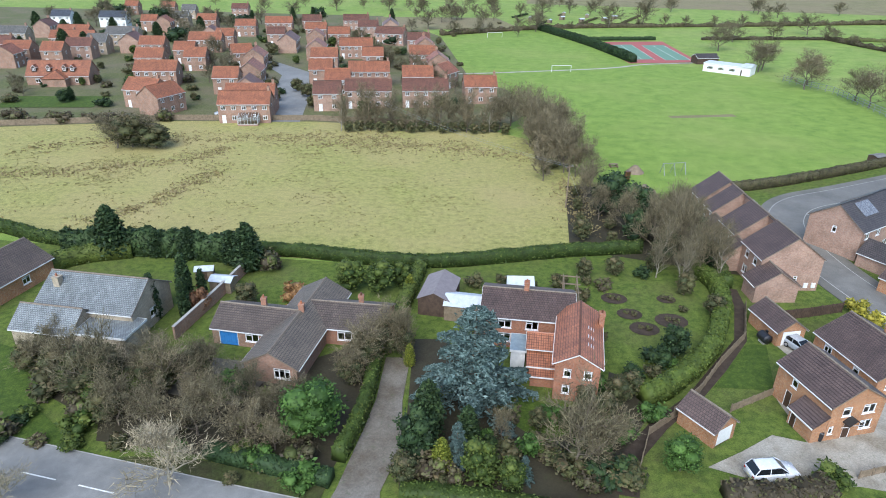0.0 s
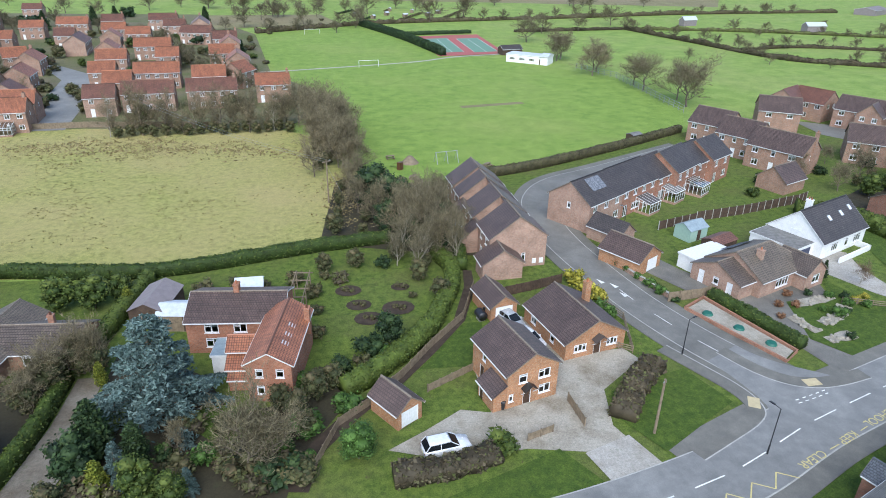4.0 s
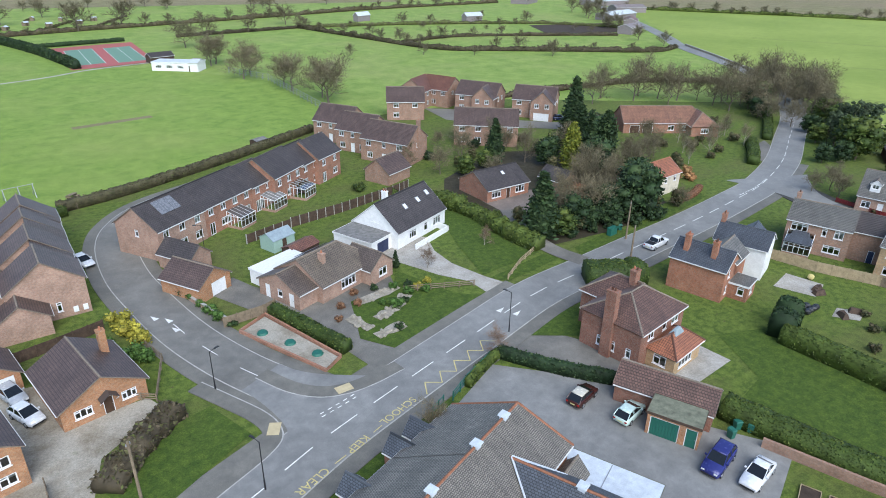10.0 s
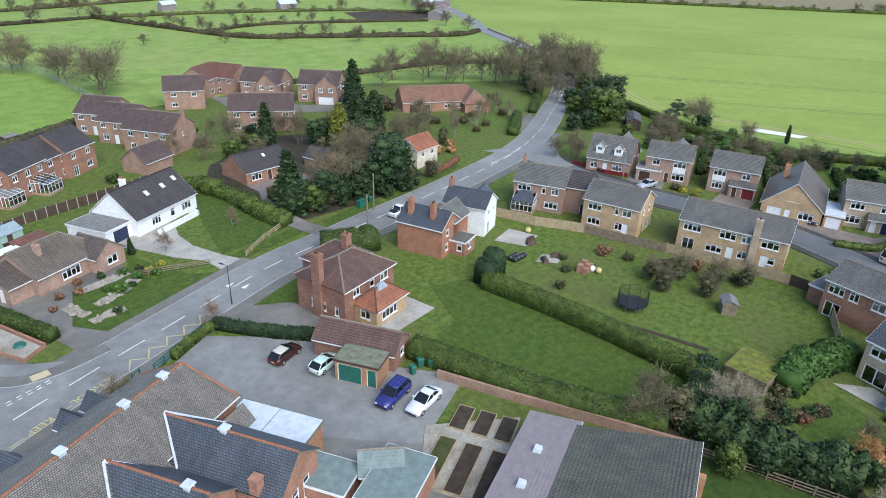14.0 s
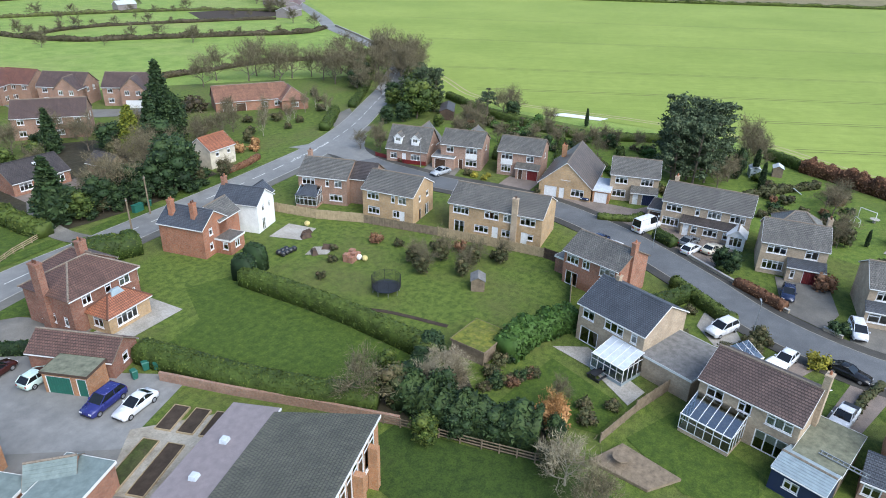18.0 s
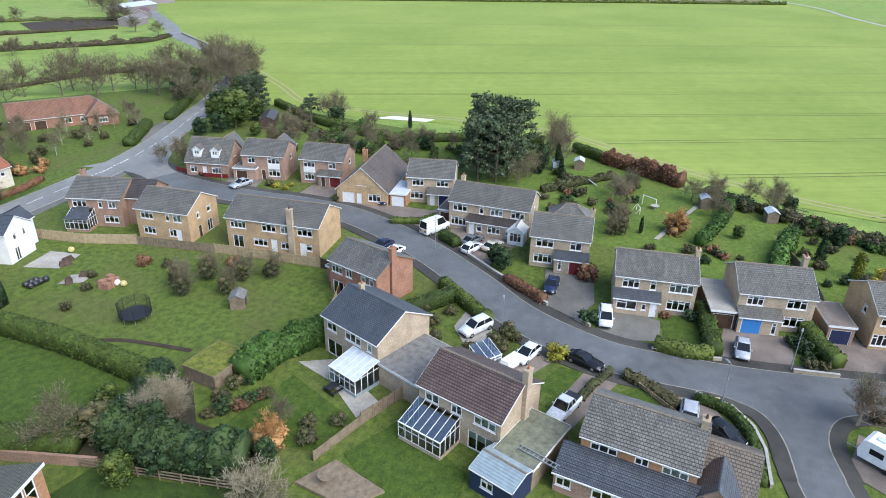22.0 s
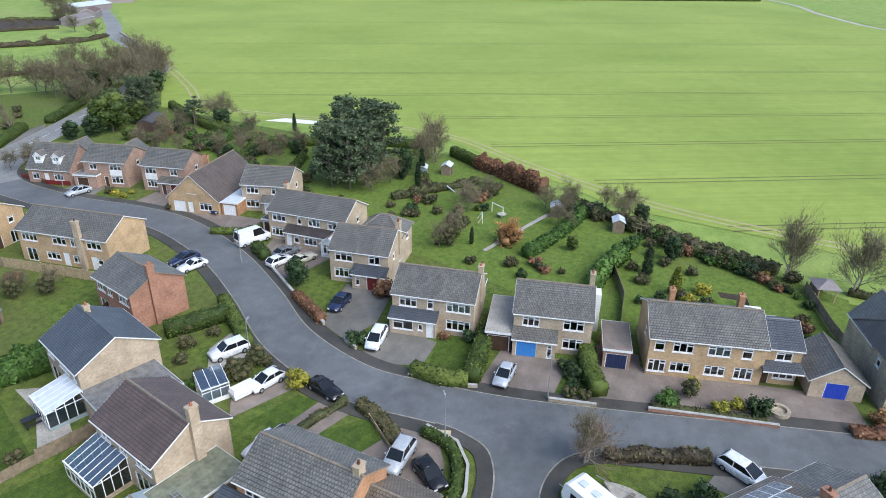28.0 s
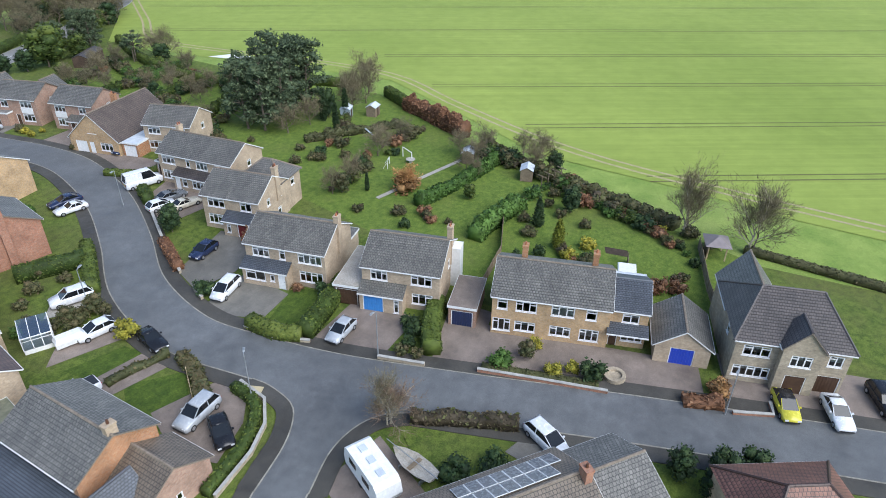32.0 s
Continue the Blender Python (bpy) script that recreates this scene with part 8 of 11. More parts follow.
# ---- field tracks ----
for a, b in (((240, -27), (345, -208)), ((226, -55), (326, -227)), ((257, -4), (390, -234)), ((250, 66), (425, -237)), ((272, 99), (490, -278)), ((213, -81), (300, -231)), ((330, 140), (560, -258)), ((390, 200), (640, -230))):
    d = (Vector((*b, 0)) - Vector((*a, 0))).normalized()
    n = Vector((-d.y, d.x, 0))
    for s in (-1.0, 1.0):
        ribbon("wheel_track", [(a[0] + n.x * s, a[1] + n.y * s), (b[0] + n.x * s, b[1] + n.y * s)], 0.42, 0.045, "track", label="bare tractor wheel track through the crop", category="track", step=20)
HEAD = [(300, 141), (282, 118), (256, 82), (240, 60), (240, 34), (243, 16), (243, -14), (232, -36), (222, -57), (217, -73), (215, -86), (213, -104), (209, -150)]
for s in (-1.0, 1.0):
    ribbon("headland_track", HEAD, 0.6, 0.05, "mud_track", label="muddy headland wheel track", category="track", step=5, shift=s)
sheet("plastic_sheet", [(233.5, 34), (238, 31), (240, 19), (236.5, 20)], 0.055, "white_gloss", "long pale plastic sheet at the field edge", "", category="sheet")
ribbon("far_lane", [(540, -170), (570, -142), (640, -118), (757, -84), (985, 60)], 4.0, 0.06, "concrete", label="pale far lane along the crop field", category="lane", step=10)
low_wall([(282, 120), (296, 142), (313, 168), (331, 198)], 0.9, 0.5, "stone", "pale stone roadside parapet wall")

# ---- boundary hedges and hedgerows ----
HG = "long dark field hedge"
hedge([(-73, 96), (-57, 90.5), (-24, 88.4), (-3, 85.4), (19, 89.8), (31, 91.5)], 1.5, 1.9, "hedge", "trimmed dark hedge along the meadow")
hedge([(53, 119), (62, 121.5), (73, 126), (92, 135), (112, 145.5)], 1.6, 1.8, "hedge_bare", "brown winter hedge along the playing field")
hedge([(50, 365), (66, 312), (75, 266)], 2.6, 3.2, "conifer", "tall dark hedge beside the tennis courts", 0.3, 12)
hedge([(67, 327), (103, 333)], 1.2, 1.6, "conifer", "clipped dark hedge behind the tennis courts", 0.25, 14)
hedge([(-3, 337), (50, 368), (90, 380)], 2.4, 2.0, "hedge_bare", HG, 0.35, 9, 0.35, 2.5)
hedge([(127, 336), (193, 344)], 1.8, 1.5, "hedge_bare", HG, 0.35, 8, 0.3, 3)
hedge([(193, 344), (205, 290), (217, 245), (240, 228), (268, 211), (300, 192), (322, 196)], 1.8, 1.8, "hedge_bare", HG, 0.35, 9, 0.4, 3)
hedge([(178, 152), (215, 150), (240, 146), (262, 132)], 1.5, 1.5, "hedge_bare", HG, 0.3, 10, 0.3, 2.5)
hedge([(193, 344), (260, 330), (330, 300), (360, 262)], 1.6, 1.5, "hedge_bare", HG, 0.35, 7, 0.4, 4)
hedge([(330, 240), (300, 255), (250, 275), (212, 268)], 1.4, 1.3, "hedge_bare", HG, 0.35, 7, 0.4, 4)
hedge([(90, 380), (190, 400), (280, 420), (400, 430)], 2.0, 1.9, "hedge_bare", HG, 0.4, 5, 0.4, 5)
hedge([(460, 345), (500, 295), (545, 235), (640, 80), (735, -78)], 2.4, 2.0, "hedge", HG, 0.5, 4, 0.4, 6)
hedge([(233, 66), (222, 44), (217, 20), (226, 2), (231, -14)], 1.8, 1.9, "hedge", "dark garden boundary hedge by the field")
hedge([(229, -22), (224, -30)], 1.8, 2.2, "hedge", "dark garden boundary hedge by the field")
hedge([(223.6, -30.0), (219.4, -38.6), (214.6, -47.4)], 2.2, 3.0, "hedge_beech", "tall russet beech hedge in the field boundary", 0.2, 34, 0.32, 0.9)
hedge([(213, -52), (206, -66), (202, -78), (198, -88)], 2.0, 1.4, "heather", "mixed brown shrub border by the field", 0.2, 28, 0.35)
hedge([(196, -97), (194, -116), (190, -140)], 1.2, 0.9, "heather", "low garden boundary hedge by the field")

# ---- the leafy corner, bungalows and cedar ----
hedge([(-57, 88), (-46, 88.5), (-30, 86.5)], 3.0, 3.6, "conifer", "tall dark cypress hedge behind the bungalows", 0.24, 24, 0.2)
hedge([(-60, 74), (-55, 84), (-47, 87.5)], 2.4, 2.2, "hedge", "clipped dark hedge between bungalows")
for x, y, hh in ((-49.5, 87, 8.2), (-38, 86.5, 5.2), (-28, 83, 7.6), (-31, 85, 5.5), (-43, 87, 4.4)):
    plant("leylandii", x, y, hh, 1.25)
for x, y, hh in ((-36.2, 69.5, 6.5), (-33.4, 73.0, 7.4), (-32.6, 70.2, 5.6), (-31.8, 74.5, 4.6)):
    plant("column", x, y, hh, 1.1)
plant("shrub_red", -31.6, 71.8, 3.4, 0.7, "narrow russet conifer shrub")
for x, y, hh, w in ((-36, 54.5, 7.5, 1.25), (-30, 55, 6.2, 1.2), (-41, 57, 5.6, 1.2), (-45.5, 58.5, 4.4, 1.2), (-26.5, 58, 5.0, 1.1), (-33, 50.5, 5.6, 1.1), (-46, 63, 3.6, 1.2)):
    plant("shrubtree", x, y, hh * 0.8, w)
    plant("bare", x + 1.2, y - 0.6, hh, w)
for x, y, hh in ((-22, 50.5, 5.5), (-20, 54, 4.5), (-17, 51, 4.0), (-25, 53, 4.2)):
    plant("bare", x, y, hh, 1.1)
plant("bare_pale", -23.8, 42.2, 6.4, 1.5)
plant("bare_pale", -37, 39.2, 4.6, 1.4)
plant("round_laurel", -12.4, 48.9, 6.2, 1.3)
for x, y, hh in ((-15.6, 46.8, 3.4), (-18.6, 47.6, 4.4), (-14.8, 52.6, 3.6), (-23.6, 48.6, 5.0), (-28.4, 49.2, 4.6), (-31.6, 57.8, 5.0)):
    plant("bare", x, y, hh, 1.5)
for x, y, hh in ((-34.4, 52.0, 3.6), (-31.0, 53.6, 3.2), (-38.6, 55.0, 3.6), (-29.0, 56.6, 2.8), (-16.8, 48.8, 2.2)):
    plant("round", x, y, hh, 1.2)
for x, y, hh, w in ((-8.5, 60.5, 5.2, 1.2), (-6.0, 63, 5.6, 1.0), (-9.8, 57.5, 4.0, 1.2), (-4.4, 62.5, 4.8, 0.9)):
    plant("shrubtree", x, y, hh * 0.85, w)
    plant("bare", x, y, hh * 1.1, w)
plant("gold", -3.6, 60.5, 3.0, 1.0)
for x, y, hh, w in ((-12.6, 78, 4.4, 1.3), (-8.6, 77.4, 4.6, 1.2), (-5.6, 79, 3.8, 1.0)):
    plant("round", x, y, hh, w)
plant("gold", -4.4, 77.0, 3.0, 1.2)
plant("shrub_rust", -19.6, 75.0, 2.8, 1.0, "winter beech shrub with tan leaves")
plant("shrubtree", -25.5, 73.0, 3.6, 1.1)
plant("shrub_bare", -25, 83.4, 3.2, 0.9, "pampas grass clump with pale plumes")
hedge([(-9.4, 45.4), (-8.4, 49.4), (-7.7, 54.4), (-7.4, 62)], 1.3, 1.7, "hedge", "clipped green hedge along the drive")
hedge([(-6.2, 67), (-4.6, 76), (-3.2, 84)], 1.7, 1.8, "hedge", "clipped green hedge along the garden")
hedge([(-21.8, 46.2), (-15.6, 44.4), (-9.6, 42.8)], 1.5, 1.3, "conifer", "roadside dark green hedge")
hedge([(-3.4, 41.6), (2.6, 41.0), (10.3, 39.7), (14.4, 39.0)], 1.6, 1.2, "hedge_yew", "roadside dark green hedge")
low_wall([(-32, 65), (-30, 74), (-28.3, 83)], 1.8, 0.3, "brick_brown", "old brick garden wall")
plant("cedar", 3.4, 54.6, 12.2, 1.0)
for k, x, y, hh, w in (("leylandii", -1.2, 49.2, 6.6, 1.1), ("holly", -2.2, 46.4, 5.2, 1.0), ("cedar", 1.6, 45.4, 5.2, 0.55), ("round", 3.6, 43.6, 4.4, 1.0), ("gold", 0.2, 44.6, 3.8, 1.1), ("round", 6.4, 42.6, 3.4, 1.0), ("shrubtree", -3.2, 43.0, 3.4, 1.0), ("leylandii", 2.6, 47.8, 4.8, 1.1), ("cedar", 7.6, 43.4, 3.2, 0.6), ("bare", 6.0, 48.4, 3.6, 0.8)):
    plant(k, x, y, hh, w)
plant("bare", 12.6, 45.0, 7.8, 1.15)
plant("bare", 14.8, 45.6, 6.0, 1.2)
plant("round_laurel", 22.2, 45.0, 3.9, 1.2)
for x, y, hh in ((16.6, 51.6, 3.4), (15.0, 53.4, 3.0), (18.6, 54.4, 3.6), (20.4, 56.0, 3.0), (17.6, 49.2, 2.8), (9.6, 50.4, 2.4), (6.6, 51.6, 2.2), (12.6, 50.4, 2.4)):
    plant("shrubtree", x, y, hh, 1.0)
scatter("shrub_green", [(11.4, 51.6), (16.4, 56.6), (21.6, 52.2), (8.4, 47.0)], 2.0)
hedge([(21.4, 54.6), (24.3, 56.4), (29, 60.8), (32.5, 65), (35.1, 69.8), (37.4, 75), (38.4, 80), (37.2, 85)], 2.0, 2.0, "hedge_yew", "long curving clipped yew hedge")
for x, y, r in ((23.4, 76.5, 1.5), (24.5, 72.5, 1.4), (25.5, 69, 1.6), (29.5, 71, 1.8), (30.5, 76.5, 1.1)):
    sheet("flower_bed", [(x + r * 1.2 * math.cos(a / 12 * 6.2832), y + r * math.sin(a / 12 * 6.2832)) for a in range(12)], 0.13, "soil", "rounded dug flower bed in the lawn", "", category="flower bed")
    scatter("shrub_bare", [(x - 0.4, y + 0.2), (x + 0.5, y - 0.3)], 0.7)
plant("holly", 27.4, 63.4, 4.2, 1.05)
plant("shrub_dark", 24.8, 61.8, 2.4, 1.2)
for x, y, hh in ((31, 83, 5), (33.6, 80, 6), (32.2, 86, 6.6), (35.4, 84, 6)):
    plant("birch", x, y, hh, 1.1)
scatter("shrubtree", [(33.4, 78), (35.2, 82), (31, 85), (25, 83.6), (20.4, 82.8), (35.4, 72.4)], 2.8)
scatter("shrub", [(18.8, 76), (19.2, 71.5), (19.2, 66), (20.4, 80.8), (16.4, 80), (12.6, 79), (8.4, 80.6), (4.4, 79.4)], 1.7)

# pergola of the garden
th = thing("pergola", 17.0, 74.6, -8, 0, "weathered timber garden pergola", "pergola")
for i in range(5):
    for s in (-0.9, 0.9):
        part("post", MB().box(s - 0.07, i * 2.2 - 5, 0, s + 0.07, i * 2.2 - 4.86, 2.3), "wood", th, uv=False)
    part("beam", MB().box(-1.3, i * 2.2 - 5, 2.3, 1.3, i * 2.2 - 4.86, 2.45), "wood", th, uv=False)
for s in (-0.9, 0.9):
    part("rail", MB().box(s - 0.05, -5.2, 2.45, s + 0.05, 4.2, 2.57), "wood", th, uv=False)
shed(-0.4, 74.5, 78, 6.5, 4.2, 2.4, 3.4, "wood_dark", "metal_roof", "large old dark timber shed with a sheet roof")
shed(4.0, 71.6, -10, 7.0, 3.6, 2.2, 2.9, "wood", "roof_pale", "long low outhouse with a pale sheet roof")
shed(10.6, 77.6, 0, 3.4, 2.6, 1.9, 2.7, "white_gloss", "roof_pale", "small white timber garden summerhouse")
shed(-33.6, 80.6, 10, 2.4, 1.6, 1.5, 1.9, "wood", "roof_pale", "low cold frame shed")
shed(-30.0, 77.4, -8, 3.0, 2.0, 1.7, 2.1, "wood", "roof_pale", "small greenhouse with a pale roof")

# tussocks standing in the rough meadow
rt = np.random.default_rng(5)
spots = []
for cx, cy, sx, sy, n in ((-15, 112, 30, 14, 900), (-60, 128, 40, 16, 1100), (-100, 130, 50, 12, 900), (-20, 145, 32, 9, 1100), (-45, 98, 24, 5, 400), (-70, 120, 8, 14, 500)):
    p = np.stack([rt.normal(cx, sx * 0.6, n), rt.normal(cy, sy * 0.6, n)], 1)
    lo_y = 92 + np.maximum(0, -p[:, 0] - 57) * 0.25
    spots.append(p[(p[:, 0] < 27) & (p[:, 0] > -150) & (p[:, 1] < 158) & (p[:, 1] > lo_y)])
spots = np.concatenate(spots)
spots = spots[(np.sin(spots[:, 0] * 0.31 + spots[:, 1] * 0.13) + np.sin(spots[:, 1] * 0.47 - spots[:, 0] * 0.21) + rt.normal(0, 0.5, len(spots))) > 0.1]
tuft = np.repeat(spots, 5, axis=0) + rt.normal(0, 0.16, (len(spots) * 5, 2))
v, q = cards(np.concatenate([tuft, np.full((len(tuft), 1), 0.10)], 1), 0.13, 0.0, 1.8)
tagged(new("meadow_tussocks", quick_mesh("meadow_tussocks", v, q, "tussock")), "dark tussocks of rough grass in the meadow", "grass", "", "stuff")

# brown hollows and drifts of dead grass in the meadow
drift = []
for line, n, wide in (([(-118, 126), (-92, 122), (-74, 126), (-56, 134), (-50, 142)], 1500, 1.6), ([(-60, 100), (-52, 110), (-50, 118), (-46, 126)], 700, 1.3), ([(-30, 146), (-12, 147), (6, 144), (18, 140)], 1100, 2.6), ([(-95, 140), (-70, 148), (-40, 152), (-10, 153)], 1400, 2.4), ([(-120, 112), (-96, 106), (-78, 101)], 800, 2.0), ([(24, 100), (25, 112), (25, 124)], 500, 1.5)):
    pts = np.array([(p.x, p.y) for p in smooth_line(line, 1.0)])
    at_ = pts[rt.integers(0, len(pts), n)] + rt.normal(0, wide * 1.5, (n, 2)) * rt.uniform(0.3, 1.3, (n, 1))
    drift.append(at_)
drift = np.repeat(np.concatenate(drift)[::2], 4, axis=0)
drift = drift + rt.normal(0, 0.4, drift.shape)
v, q = cards(np.concatenate([drift, np.full((len(drift), 1), 0.12)], 1), 0.24, 0.0, 1.8)
tagged(new("dead_grass_drifts", quick_mesh("dead_grass_drifts", v, q, "dead_grass")), "brown drifts of dead grass across the meadow", "grass", "", "stuff")

# ---- copse, poles and trees by the meadow ----
items = []
for x, y, hh in ((22, 150, 9), (26, 146, 10), (24, 138, 9), (28, 140, 8), (26, 130, 9), (29, 126, 7), (20, 160, 9), (17, 166, 10), (22, 170, 9), (14, 163, 8), (23, 156, 10), (27, 152, 9), (25, 134, 8), (21, 143, 8)):
    items.append(("bare", x, y, hh, 1.15))
for i in range(0, 14, 2):
    x = -26 + i * 3.1
    items.append(("bare" if i % 3 else "birch", x, 160 + (i * 7 % 4) - abs(x) * 0.05, 8 + (i * 13 % 3), 1.05))
grove("meadow_copse", "bare grey-brown copse at the meadow edge", items)
grove("copse_scrub", "brown leafless scrub along the meadow edge", [("shrubtree", -24 + i * 2.6, 157.5 + (i % 3), 3.0, 1.1) for i in range(16)] + [("bare_far", -25 + i * 3.8, 158.5 + (i * 5 % 4), 5.0 + i % 3, 1.0) for i in range(11)] + [("shrubtree", 21 + (i % 3) * 2, 128 + i * 3.2, 3.0, 1.1) for i in range(12)] + [("bare_far", 20 + (i * 7 % 9), 124 + i * 2.6, 7.0, 1.1) for i in range(18)])
plant("shrubtree", -71, 142, 7.5, 1.5, "large rounded bare brown thicket in the meadow")
plant("bare", -74, 141, 7.0, 1.8)
plant("shrubtree", -65.5, 141.5, 5.6, 1.7, "large rounded bare brown thicket in the meadow")
plant("bare", -69.5, 143, 7.0, 1.6)
for x, y, hh, w in ((29.5, 107, 7.5, 1.2), (33, 103, 7.0, 1.1), (35, 99, 6.4, 1.1), (31, 112, 6.0, 1.2), (37.4, 94.5, 6.0, 1.0)):
    plant("holly", x, y, hh, w)
for x, y, hh in ((33, 92, 8), (36, 88, 8.5), (38.5, 92, 8), (38, 84, 7.5), (35, 96, 8), (40, 98, 7), (41, 104, 6), (28, 117, 6), (26, 112, 6), (30, 98, 7), (27, 104, 6), (40.5, 88, 7.0)):
    plant("bare", x, y, hh, 1.0)
for x, y, hh in ((34.5, 90, 9), (37, 96, 8.5), (39.6, 82, 7)):
    plant("birch", x, y, hh, 0.9)
plant("pine_open", 38.6, 91.2, 8.5, 0.8)
for x, y, hh, w in ((33.6, 88.0, 5.4, 1.0), (36.4, 93.4, 6.0, 1.0), (39.4, 86.4, 5.0, 1.0), (31.0, 95.4, 5.4, 1.1)):
    plant("holly", x, y, hh, w)
scatter("shrubtree", [(24, 108), (25, 115), (28, 100), (32, 95), (36, 91), (39, 95), (41, 92), (42, 100), (40, 109), (36, 113), (27, 94), (33, 116), (38, 87), (23.4, 102), (22.6, 96)], 2.9)
hedge([(40, 80), (41.6, 90), (42.6, 100), (41.6, 110), (47, 115), (54, 117)], 1.6, 1.8, "hedge", "dark hedge behind the terrace")


def pole(x, y, h, label="wooden utility pole with crossarm", arm=1.8, stay=False):
    th = thing("utility_pole", x, y, 35, 0, label, "pole")
    part("pole", MB().tube((0, 0, 0), (0, 0, h), 0.15, 0.11, 8), "wood", th, uv=False)
    part("crossarm", MB().box(-arm / 2, -0.08, h - 0.5, arm / 2, 0.08, h - 0.35), "wood", th, uv=False)
    for s in (-0.8, 0, 0.8):
        part("insulator", MB().tube((s * arm / 2, 0, h - 0.35), (s * arm / 2, 0, h - 0.15), 0.05, 0.04, 6), "lead", th, uv=False)
    if stay:
        part("stay_wire", MB().tube((0, 0, h * 0.85), (2.6, -2.0, 0), 0.02, 0.02, 4), "steel", th, uv=False)
    return th


pole(22.2, 109.5, 8.2, stay=True)
pole(-19, 159, 9)
pole(51.0, 43.2, 6.6, "dark wooden pole beside the lawn", 0.5)
pole(128.5, 57.8, 6.8, "wooden pole at the verge", 0.6)
pole(120.5, 50.2, 7.2, "dark wooden pole near the cottage", 0.4)
wire = MB()
for s in (-0.7, 0.7):
    a, b = Vector((22.2 + s, 109.5, 7.9)), Vector((-19 + s, 159, 8.7))
    for i in range(16):
        t0, t1 = i / 16, (i + 1) / 16
        p, q = a.lerp(b, t0), a.lerp(b, t1)
        p.z -= 4 * 1.1 * t0 * (1 - t0)
        q.z -= 4 * 1.1 * t1 * (1 - t1)
        wire.tube(p, q, 0.02, 0.02, 3, False)
solo("overhead_wires", wire, "lead", "sagging overhead wires between poles", "cable", uv=False)


def street_lamp(x, y, h, yaw, mat="black", arm=0.7, label="slim dark street lamp"):
    th = thing("street_lamp", x, y, yaw, 0.1, label, "street lamp", "street lamps")
    part("base", MB().tube((0, 0, 0), (0, 0, 1.1), 0.09, 0.08, 8), mat, th, uv=False)
    part("column", MB().tube((0, 0, 1.1), (0, 0, h), 0.055, 0.045, 8), mat, th, uv=False)
    part("arm", MB().tube((0, 0, h - 0.05), (arm, 0, h + 0.08), 0.035, 0.035, 6), mat, th, uv=False)
    head = part("lantern", MB().rings([[(arm - 0.1, -0.1, h + 0.02), (arm + 0.5, -0.13, h + 0.04), (arm + 0.5, 0.13, h + 0.04), (arm - 0.1, 0.1, h + 0.02)], [(arm - 0.05, -0.08, h + 0.13), (arm + 0.42, -0.09, h + 0.14), (arm + 0.42, 0.09, h + 0.14), (arm - 0.05, 0.08, h + 0.13)]]), mat, th, uv=False)
    part("lens", MB().box(arm, -0.08, h - 0.02, arm + 0.42, 0.08, h + 0.02), "lamp_clear", head, uv=False)


street_lamp(60.8, 55.0, 4.8, 20)
street_lamp(94.4, 46.6, 5.6, 110)
street_lamp(60.2, 38.6, 5.4, 110)
street_lamp(69.4, 88.6, 4.8, 160)
for x, y, yaw in ((155.6, -65.6, 170), (163.6, -98.4, 170), (146.8, -33.4, 20), (166.2, -15.5, 200), (176.2, 36, 180), (144.6, -58.6, 40)):
    street_lamp(x, y, 5.6, yaw, "steel", 0.4, "pale galvanised street lamp")

# ---- fences ----
fence([(24.0, 52.6), (28.0, 56.4), (32.2, 61.6), (37.2, 67), (40.4, 74.6)], 1.2, "wood", label="weathered boarded fence beside the ditch path")
fence([(17.4, 42.6), (20.6, 49.6), (24.4, 52.6)], 1.1, "wood", label="low weathered boarded fence beside the ditch path")
fence([(30.2, 53.4), (36, 56.4)], 1.0, "wood", label="low timber fence across the side lawn")
fence([(43.6, 71.6), (48, 72.6), (53.0, 74.0)], 1.5, "wood_dark", label="dark timber fence beside the terrace end")
fence([(44.4, 49.4), (44.6, 45.4)], 1.1, "wood", label="short timber fence on the gravel drive")
fence([(38.4, 44.4), (41.2, 45.2)], 0.9, "wood", label="short timber fence on the gravel drive")
fence([(52.6, 58.4), (55.2, 56.4), (57.4, 63.6), (56.0, 69)], 0.9, "wood", label="low post and board fence by the side road", rails=True)
fence([(141.4, 43.4), (143.6, 34.4), (147.0, 27.0)], 1.7, "wood_new", label="new pale timber fence")
fence([(147.0, 27.0), (148.6, 20.0), (150, 14.2)], 1.5, "wood", label="grey weathered timber fence")
fence([(150, 14.2), (151.6, 6), (153.0, -3.0)], 1.6, "wood_new", label="pale timber fence with a scalloped top")
fence([(153.0, -3.0), (152.4, -8), (146, -10.5)], 1.7, "wood_dark", label="dark timber fence between gardens")
fence([(147, -10.0), (138.0, -13.5)], 1.7, "wood_new", label="new tan timber fence beside the red brick house")
fence([(126.2, -26), (130.6, -27.4), (134.6, -28.6)], 1.6, "wood", label="grey timber fence between back gardens")
fence([(120, -24.6), (126.2, -26)], 1.2, "wood", label="grey timber fence between back gardens")
fence([(110.2, -6), (111.1, -9.5), (112.7, -15.7), (114.0, -20.6), (116.2, -24.4)], 1.1, "wood", label="old grey post and rail fence", rails=True)
fence([(111, 97.4), (108.4, 96.3), (94.6, 93.0), (84.4, 91.4)], 1.8, "wood_dark", label="dark timber fence with pale concrete posts", post_mat="kerb")
fence([(84.4, 91.4), (76, 89.0)], 1.6, "wood_dark", label="dark timber fence with pale concrete posts", post_mat="kerb")
fence([(65.4, 66.6), (70.6, 66.9), (72.4, 67.6)], 1.5, "wood", label="brown timber fence beside the tarmac drive")
